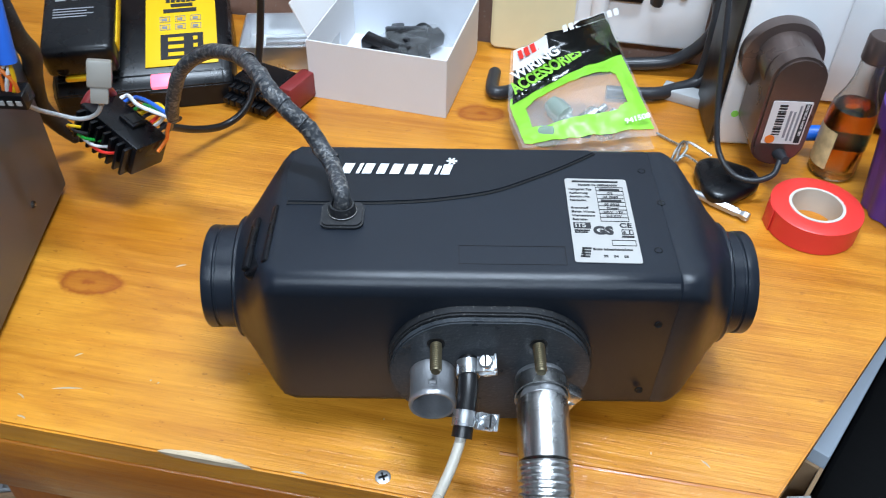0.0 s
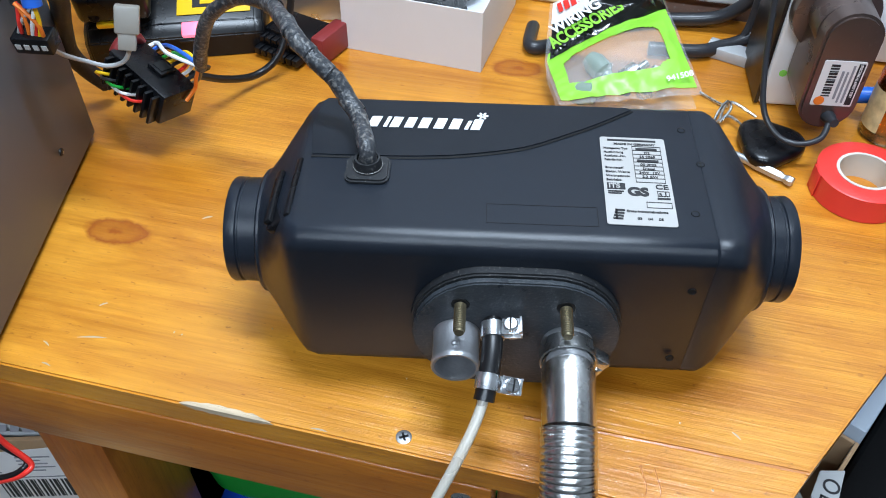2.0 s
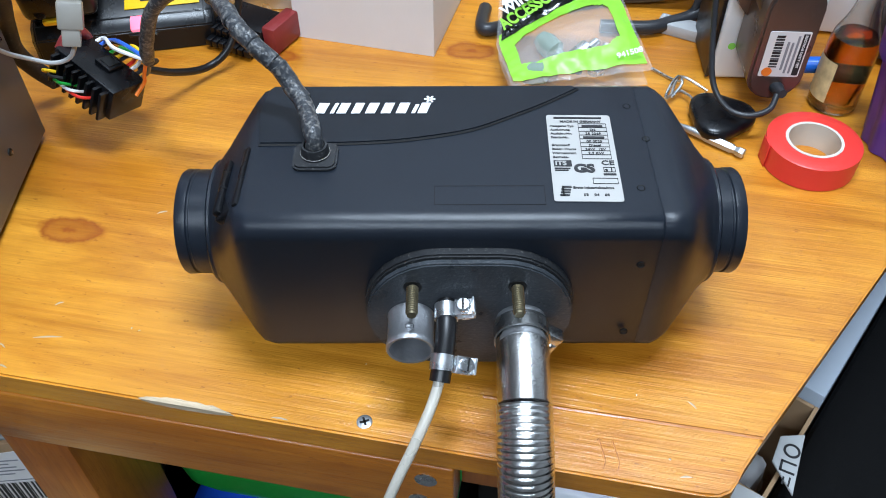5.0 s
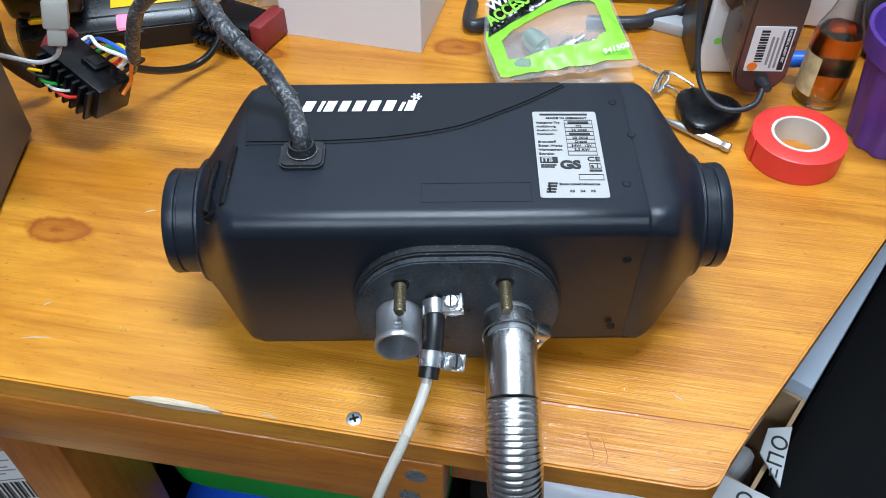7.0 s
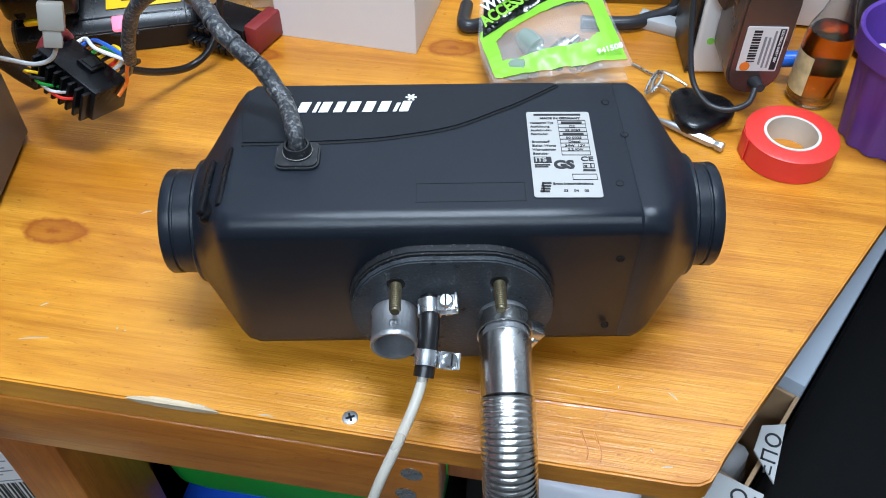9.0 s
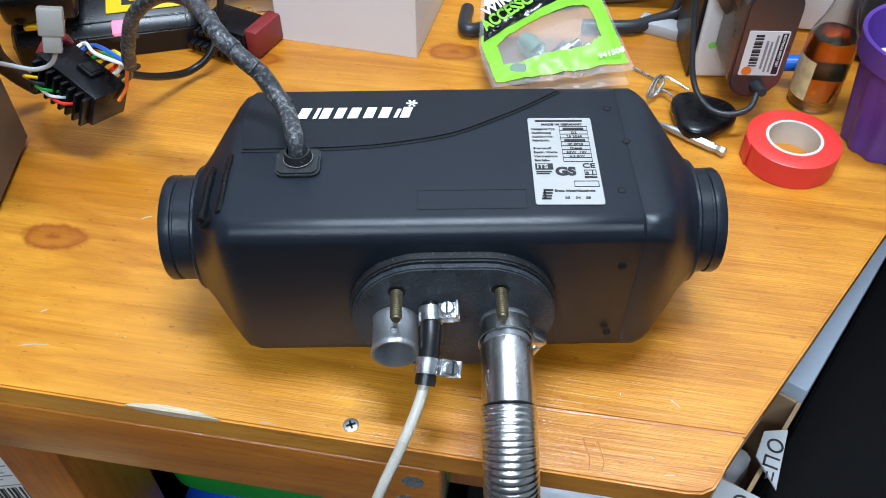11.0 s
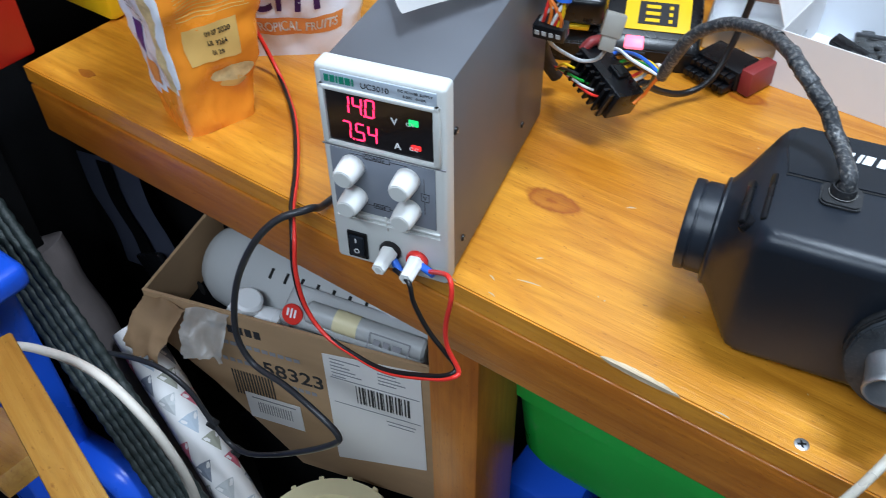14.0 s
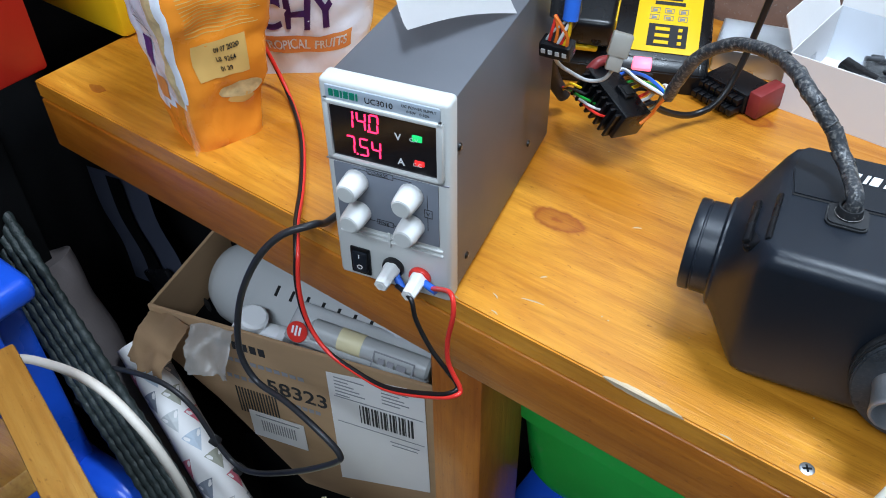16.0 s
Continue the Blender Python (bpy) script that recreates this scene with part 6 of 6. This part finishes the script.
part("body", rod(0.016, 0.07, 28, 0.005), "white_pl", wt)
part("cap", rod(0.016, 0.014, 28, 0.003), "white_pl", wt, m=pose(-0.020, 0, 0.03, 0, -60, 0))
cbg = thing("clear_parts_bag", pose(-0.418, 0.090, 0.497, 24, 6, 16), "clear plastic bag with red and yellow stickers in the box", "bag")
part("bag", crumple(box(0.16, 0.046, 0.024, 0.009, 3), 0.004, 34, 3), "clearpl", cbg)
part("cartridge", rod(0.0115, 0.13, 24, 0.003), "grey_tank", cbg, "grey cartridge", m=pose(-0.050, -0.006, 0.017, 0, 90, 0))
part("red_sticker", lathe([(0, 0.001), (0.011, 0.001), (0.0115, 0)], 28), "red", cbg, "round red sticker", m=pose(-0.064, -0.014, 0.014, 35))
bars([(-0.007, -0.002, 0.0022, 0.008), (-0.003, -0.004, 0.0022, 0.011), (0.001, -0.003, 0.0022, 0.009)], "white_ink", cbg, pose(-0.063, -0.0148, 0.0152, 35), "mark_block")
part("yellow_band", rod(0.0119, 0.026, 24), "cream", cbg, "yellow band", m=pose(-0.018, -0.006, 0.017, 0, 90, 0))
bars([(0.0, 0.0, 0.044, 0.0016), (0, -0.016, 0.044, 0.0016), (0, -0.016, 0.0016, 0.017), (0.0424, -0.016, 0.0016, 0.017), (0.006, -0.010, 0.007, 0.006), (0.016, -0.010, 0.007, 0.006), (0.026, -0.010, 0.010, 0.006)], "grey_ink", cbg, pose(0.022, -0.010, 0.0285, 25))
# green crate
gc = thing("storage_box", pose(-0.105, 0.235, 0.0), "translucent green plastic storage box under the bench", "storage box")
rr = []
for z, hx_, hy_ in ((0.385, 0.165, 0.105), (0.390, 0.175, 0.115), (0.41, 0.188, 0.122), (0.51, 0.20, 0.13), (0.515, 0.21, 0.138), (0.535, 0.211, 0.139), (0.536, 0.205, 0.134), (0.515, 0.198, 0.128), (0.415, 0.184, 0.119), (0.395, 0.17, 0.11)):
    rr.append([(x, y, z) for x, y in rrect(hx_ * 0.70, hy_, 0.03, 6)])
part("tub", loft(rr), "crate_g", gc)
bl = thing("blue_bin", pose(-0.215, 0.23, 0.0), "dark blue storage bin beneath the green box", "storage box")
part("tub", box(0.09, 0.20, 0.30, 0.008, at=(0, 0, 0.15)), "crate_b", bl)
# added crate: holds up the green box and keeps the space under it dark
dk = part("dark_filler_crate", box(0.17, 0.20, 0.384, 0.006, at=(0, 0, 0.192)), "dark_cloth", None, m=pose(-0.062, 0.23, 0.0))
tagged(dk, "added near-black crate filling the dark beneath the green box", "crate")
# objects in front of the boxes
cr = thing("cream_tub", pose(-0.372, -0.045, 0.0), "cream ribbed plastic tub on the floor", "tub")
part("tub", lathe([(0, 0.0), (0.075, 0.0), (0.08, 0.262), (0.084, 0.267), (0.084, 0.287), (0.0815, 0.292), (0.060, 0.294), (0.058, 0.290), (0, 0.290)], 48), "cream", cr)
for i in range(16):
    a = 2 * math.pi * i / 16
    part("rib", box(0.004, 0.006, 0.028, 0.001, at=(0.0842, 0, 0.277)), "cream", cr, m=pose(0, 0, 0, 0, 0, math.degrees(a)))
# roll of wrapping paper
p0, p1 = Vector((-0.667, -0.02, 0.434)), Vector((-0.494, -0.06, 0.298))
wr_m = Matrix.Translation(p1 + (p1 - p0) * 0.6) @ (p0 - p1).to_track_quat("Z", "Y").to_matrix().to_4x4()
L_ = (p0 - p1).length * 1.6
wrp = thing("wrapping_paper", wr_m, "roll of white wrapping paper with coloured pennants leaning under the bench", "paper roll")
part("roll", lathe([(0.021, 0), (0.0222, 0.002), (0.0222, L_), (0.0195, L_), (0.0195, L_ - 0.1), (0, L_ - 0.1)], 40), "card", wrp, "white printed paper")
part("inner_core", lathe([(0.0194, L_ - 0.1), (0.0194, L_ - 0.001), (0.0184, L_ - 0.001), (0.0184, L_ - 0.1)], 36), "grey_tank", wrp, "grey inner core")
random.seed(3)
for i in range(100):
    a, z = (i % 5) * 1.256 + (i // 5) * 0.5, L_ - 0.035 - 0.030 * (i // 5) - 0.006 * (i % 5)
    c = ("pink_ink", "panel", "grey_tank", "strip", "sage_ink")[(i * 3 + i // 5) % 5]
    tri = bmesh.new()
    for r_ in (0.0225,):
        vs_ = [tri.verts.new((r_ * math.cos(a + da), r_ * math.sin(a + da), z + dz)) for da, dz in ((-0.55, 0.005), (-0.27, 0.006), (0, 0.0065), (0.27, 0.006), (0.55, 0.005), (0.27, -0.007), (0.0, -0.018), (-0.27, -0.007))]
        cen = tri.verts.new(((r_ + 0.0006) * math.cos(a), (r_ + 0.0006) * math.sin(a), z - 0.004))
        for q in range(8):
            tri.faces.new((vs_[q], vs_[(q + 1) % 8], cen))
    part("pennant", tri, c, wrp, smooth=False)
# rolled mat and bundle of dark braided strips
a0, a1 = Vector((-0.7618, -0.045, 0.5095)), Vector((-0.6793, -0.05, 0.3121))
mt = part("rolled_mat", crumple(tube([a0 - (a1 - a0) * 0.05, a0, (a0 + a1) / 2, a1, a1 + (a1 - a0) * 1.33], 0.036, 28, 8), 0.004, 20), "roll_brown", None)
tagged(mt, "grey-brown cloth roll leaning under the bench", "cloth roll")
st_a, st_b = Vector((-0.765, -0.07, 0.572)), Vector((-0.563, -0.1, 0.364))
bun = thing("braided_strips", pose(*st_b), "bundle of dark green braided strips leaning beside the crate", "strips")
bi = pose(*st_b).inverted()
dirv = (st_b - st_a)
sidev = dirv.cross(Vector((0.3, -1, 0.5))).normalized()
for i in range(6):
    o = sidev * (0.0102 * (i - 2.5))
    pts = [bi @ (st_a - dirv * 0.3 + dirv * (k / 16 * 1.7) + o + Vector((0, 0, 0.0015 * math.sin(k * 1.9 + i)))) for k in range(17)]
    part("strip", tube(pts, 0.0055, 10, 6, radius=lambda s: 1 + 0.14 * math.sin(s * 190)), "weave", bun)
# blue crate
cq = Vector((-0.64, -0.1, 0.618))
bcq = thing("blue_crate", pose(cq.x - 0.10, -0.15, 0.0), "bright blue plastic stacking crate with moulded rim", "crate")
part("rim", box(0.20, 0.10, 0.03, 0.010, 3, at=(0, 0, cq.z - 0.015)), "crate_b", bcq)
part("body", box(0.17, 0.085, cq.z - 0.03, 0.008, 3, at=(-0.02, 0, (cq.z - 0.03) / 2)), "crate_b", bcq)
part("handle", box(0.09, 0.03, 0.045, 0.008, 3, at=(0.02, -0.055, cq.z - 0.05)), "crate_b", bcq)
part("rib", box(0.022, 0.05, 0.09, 0.006, at=(0.082, -0.02, cq.z - 0.06)), "crate_b", bcq)
bci = pose(cq.x - 0.10, -0.15, 0.0).inverted()
part("lower_rim", tube([bci @ Vector(p) for p in ((-0.824, -0.1, 0.4), (-0.773, -0.11, 0.362), (-0.714, -0.12, 0.298), (-0.613, -0.12, 0.308), (-0.576, -0.12, 0.247))], 0.022, 14, 8), "crate_b", bcq)
pw = part("plastic_wrap", crumple(box(0.08, 0.02, 0.12, 0.008, 3), 0.014, 22), "clearpl", None, m=pose(*(-0.768, -0.05, 0.263), 20, 20, 30))
tagged(pw, "crumpled clear plastic wrap beside the braided strips", "wrap")
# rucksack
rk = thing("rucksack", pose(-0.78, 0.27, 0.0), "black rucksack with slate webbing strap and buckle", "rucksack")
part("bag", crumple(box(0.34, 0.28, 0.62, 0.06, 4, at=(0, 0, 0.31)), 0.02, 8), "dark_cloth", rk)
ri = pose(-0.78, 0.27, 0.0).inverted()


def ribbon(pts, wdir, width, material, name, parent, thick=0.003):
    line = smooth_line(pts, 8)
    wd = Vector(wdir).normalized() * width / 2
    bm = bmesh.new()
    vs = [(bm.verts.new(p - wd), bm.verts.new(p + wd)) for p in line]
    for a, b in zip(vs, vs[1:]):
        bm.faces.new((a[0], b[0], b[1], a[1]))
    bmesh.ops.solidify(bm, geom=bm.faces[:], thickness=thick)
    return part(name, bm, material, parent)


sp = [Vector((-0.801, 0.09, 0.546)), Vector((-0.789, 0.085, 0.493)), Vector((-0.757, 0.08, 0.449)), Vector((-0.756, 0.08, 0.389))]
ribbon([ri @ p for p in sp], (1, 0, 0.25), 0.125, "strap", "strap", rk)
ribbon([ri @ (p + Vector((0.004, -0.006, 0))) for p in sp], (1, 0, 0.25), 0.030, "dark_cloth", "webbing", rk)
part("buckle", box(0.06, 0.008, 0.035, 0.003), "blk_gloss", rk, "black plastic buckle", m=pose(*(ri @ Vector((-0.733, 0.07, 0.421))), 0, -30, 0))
# added bag, near-black in place of the unlit space past the bench end
db = thing("dark_filler_bag", pose(-1.12, 0.12, 0.0), "added near-black bag shape standing in for the unlit space past the bench end", "bin bag")
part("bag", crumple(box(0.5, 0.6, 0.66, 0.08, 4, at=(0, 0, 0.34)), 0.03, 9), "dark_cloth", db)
part("knot", crumple(lathe([(0.02, 0), (0.03, 0.02), (0.06, 0.07), (0, 0.06)], 20), 0.008, 30), "dark_cloth", db, "tied neck of the added bag", m=pose(-0.05, 0.1, 0.66))
# wooden frame and white hose close by
pl0, pl1 = Vector((-0.477, -0.2, 0.708)), Vector((-0.33, -0.24, 0.719))
pf = thing("wooden_frame", pose(*pl1), "varnished wooden frame with worn corner", "frame")
pfi = pose(*pl1).inverted()
for nm, a_, b_, wd in (("upright", pl0, pl1 + (pl1 - pl0) * 1.5, 0.026), ("cross_rail", Vector((-0.475, -0.222, 0.589)), Vector((-0.828, -0.2, 0.392)), 0.05)):
    d_v = b_ - a_
    part(nm, box(wd, 0.02, d_v.length, 0.002, at=(0, 0, d_v.length / 2)), "plank", pf, m=Matrix.Translation(pfi @ a_) @ d_v.to_track_quat("Z", "Y").to_matrix().to_4x4())
hs = thing("white_hose", pose(*(-0.37, -0.16, 0.57)), "white plastic hose curving beside the crate", "hose")
hsi = pose(*(-0.37, -0.16, 0.57)).inverted()
part("hose", tube([hsi @ Vector(p) for p in ((-0.793, -0.16, 0.438), (-0.606, -0.16, 0.583), (-0.507, -0.16, 0.643), (-0.44, -0.16, 0.666), (-0.4, -0.16, 0.652), (-0.377, -0.16, 0.618), (-0.368, -0.16, 0.572), (-0.376, -0.16, 0.502))], 0.0038, 14, 8), "core", hs)

# ---- beside the angled end ----
e0, e1 = Vector((0.272, 0.137, 0.62)), Vector((0.367, 0.316, 0.62))
ang = math.degrees(math.atan2(e1.y - e0.y, e1.x - e0.x))
pnl = thing("shelf_board", pose(e0.x, e0.y, 0.0, 0, 0, ang), "pale grey painted board standing on edge beside the bench", "board")
part("board", box(0.43, 0.042, 0.62, 0.002, at=(0.246, 0.021, 0.31)), "strip", pnl)
bk = thing("black_case", pose(e0.x, e0.y, 0.0, 0, 0, ang), "large black case standing on the floor", "case")
part("body", box(0.62, 0.40, 0.545, 0.01, at=(0.16, -0.203, 0.2735)), "case_blk", bk)
part("lid", box(0.622, 0.402, 0.05, 0.010, at=(0.16, -0.203, 0.574)), "case_blk", bk)
part("handle", tube([(0.05, -0.3, 0.595), (0.06, -0.3, 0.615), (0.16, -0.3, 0.618), (0.26, -0.3, 0.615), (0.27, -0.3, 0.595)], 0.008, 12, 6), "rubber", bk)
wb = thing("white_carton", pose(e0.x, e0.y, 0.0, 0, 0, ang), "open brown-lined white carton with printed flaps beside the bench", "box")
for nm, bx_ in (("side", box(0.092, 0.003, 0.61, 0.0006, at=(-0.018, 0.0015, 0.305))), ("side", box(0.092, 0.003, 0.61, 0.0006, at=(-0.018, 0.0705, 0.305))),
                ("end", box(0.003, 0.0655, 0.61, 0.0006, at=(-0.0625, 0.036, 0.305))), ("end", box(0.003, 0.0655, 0.61, 0.0006, at=(0.0265, 0.036, 0.305))), ("base", box(0.085, 0.0655, 0.003, at=(-0.018, 0.036, 0.45)))):
    part(nm, bx_, "brown", wb, smooth=False)
fl2 = part("side_flap", slab([(-0.0172, 0.0118), (-0.006, -0.0009), (-0.0542, -0.0125), (-0.0387, 0.0083)], 0.0022, 0.0004), "grey_tank", wb, "white flap with dark print", m=pose(0, 0, 0.617))
fl3 = part("front_flap", slab([(-0.0666, 0.0300), (-0.0622, -0.0106), (-0.098, -0.018), (-0.102, 0.036)], 0.0022, 0.0004), "grey_tank", wb, "white flap with dark print", m=pose(0, 0, 0.612))
for f_, mk in ((fl2, pose(-0.024, 0.001, 0.0023, 0, 0, 12)), (fl3, pose(-0.074, 0.002, 0.0023, 0, 0, 98))):
    part("mark_ring", lathe([(0.0040, 0), (0.0056, 0), (0.0056, 0.0004), (0.0040, 0.0004), (0.0040, 0)], 20), "ink", f_, m=mk)
    bars([(-0.018, -0.0050, 0.0016, 0.010), (-0.0105, -0.0050, 0.0016, 0.010), (-0.018, 0.0036, 0.009, 0.0016), (-0.0275, -0.0035, 0.007, 0.0012), (-0.0275, 0.0005, 0.006, 0.0012)], "ink", f_, mk, "mark_block")
part("wrap", crumple(box(0.05, 0.045, 0.04, 0.012, 3), 0.009, 40), "clearpl", wb, "crumpled clear plastic wrap", m=pose(-0.030, 0.030, 0.55))
rdb = part("patterned_bag", crumple(box(0.085, 0.105, 0.64, 0.02, 3), 0.006, 18), "white_bag", None, m=pose(0.133, 0.088, 0.325))
tagged(rdb, "white plastic carrier bag with red print under the bench", "bag")
for i in range(5):
    part("red_print", crumple(lathe([(0, 0.0008), (0.012, 0.0006), (0.014, 0)], 16), 0.002, 60, i), "red", rdb, "red print", m=pose(-0.030 + 0.014 * i, -0.030 + 0.016 * (i % 3), 0.3235))
lampb = structure("ceiling_lamp_1", box(0.66, 0.18, 0.05, 0.01, at=(0.12, 0.12, 2.37)), "white_pl", "white fluorescent ceiling lamp housing", "lamp")
lampb = structure("ceiling_lamp_2", box(1.24, 0.16, 0.05, 0.01, at=(0.05, -1.25, 2.37)), "white_pl", "white fluorescent ceiling lamp housing", "lamp")
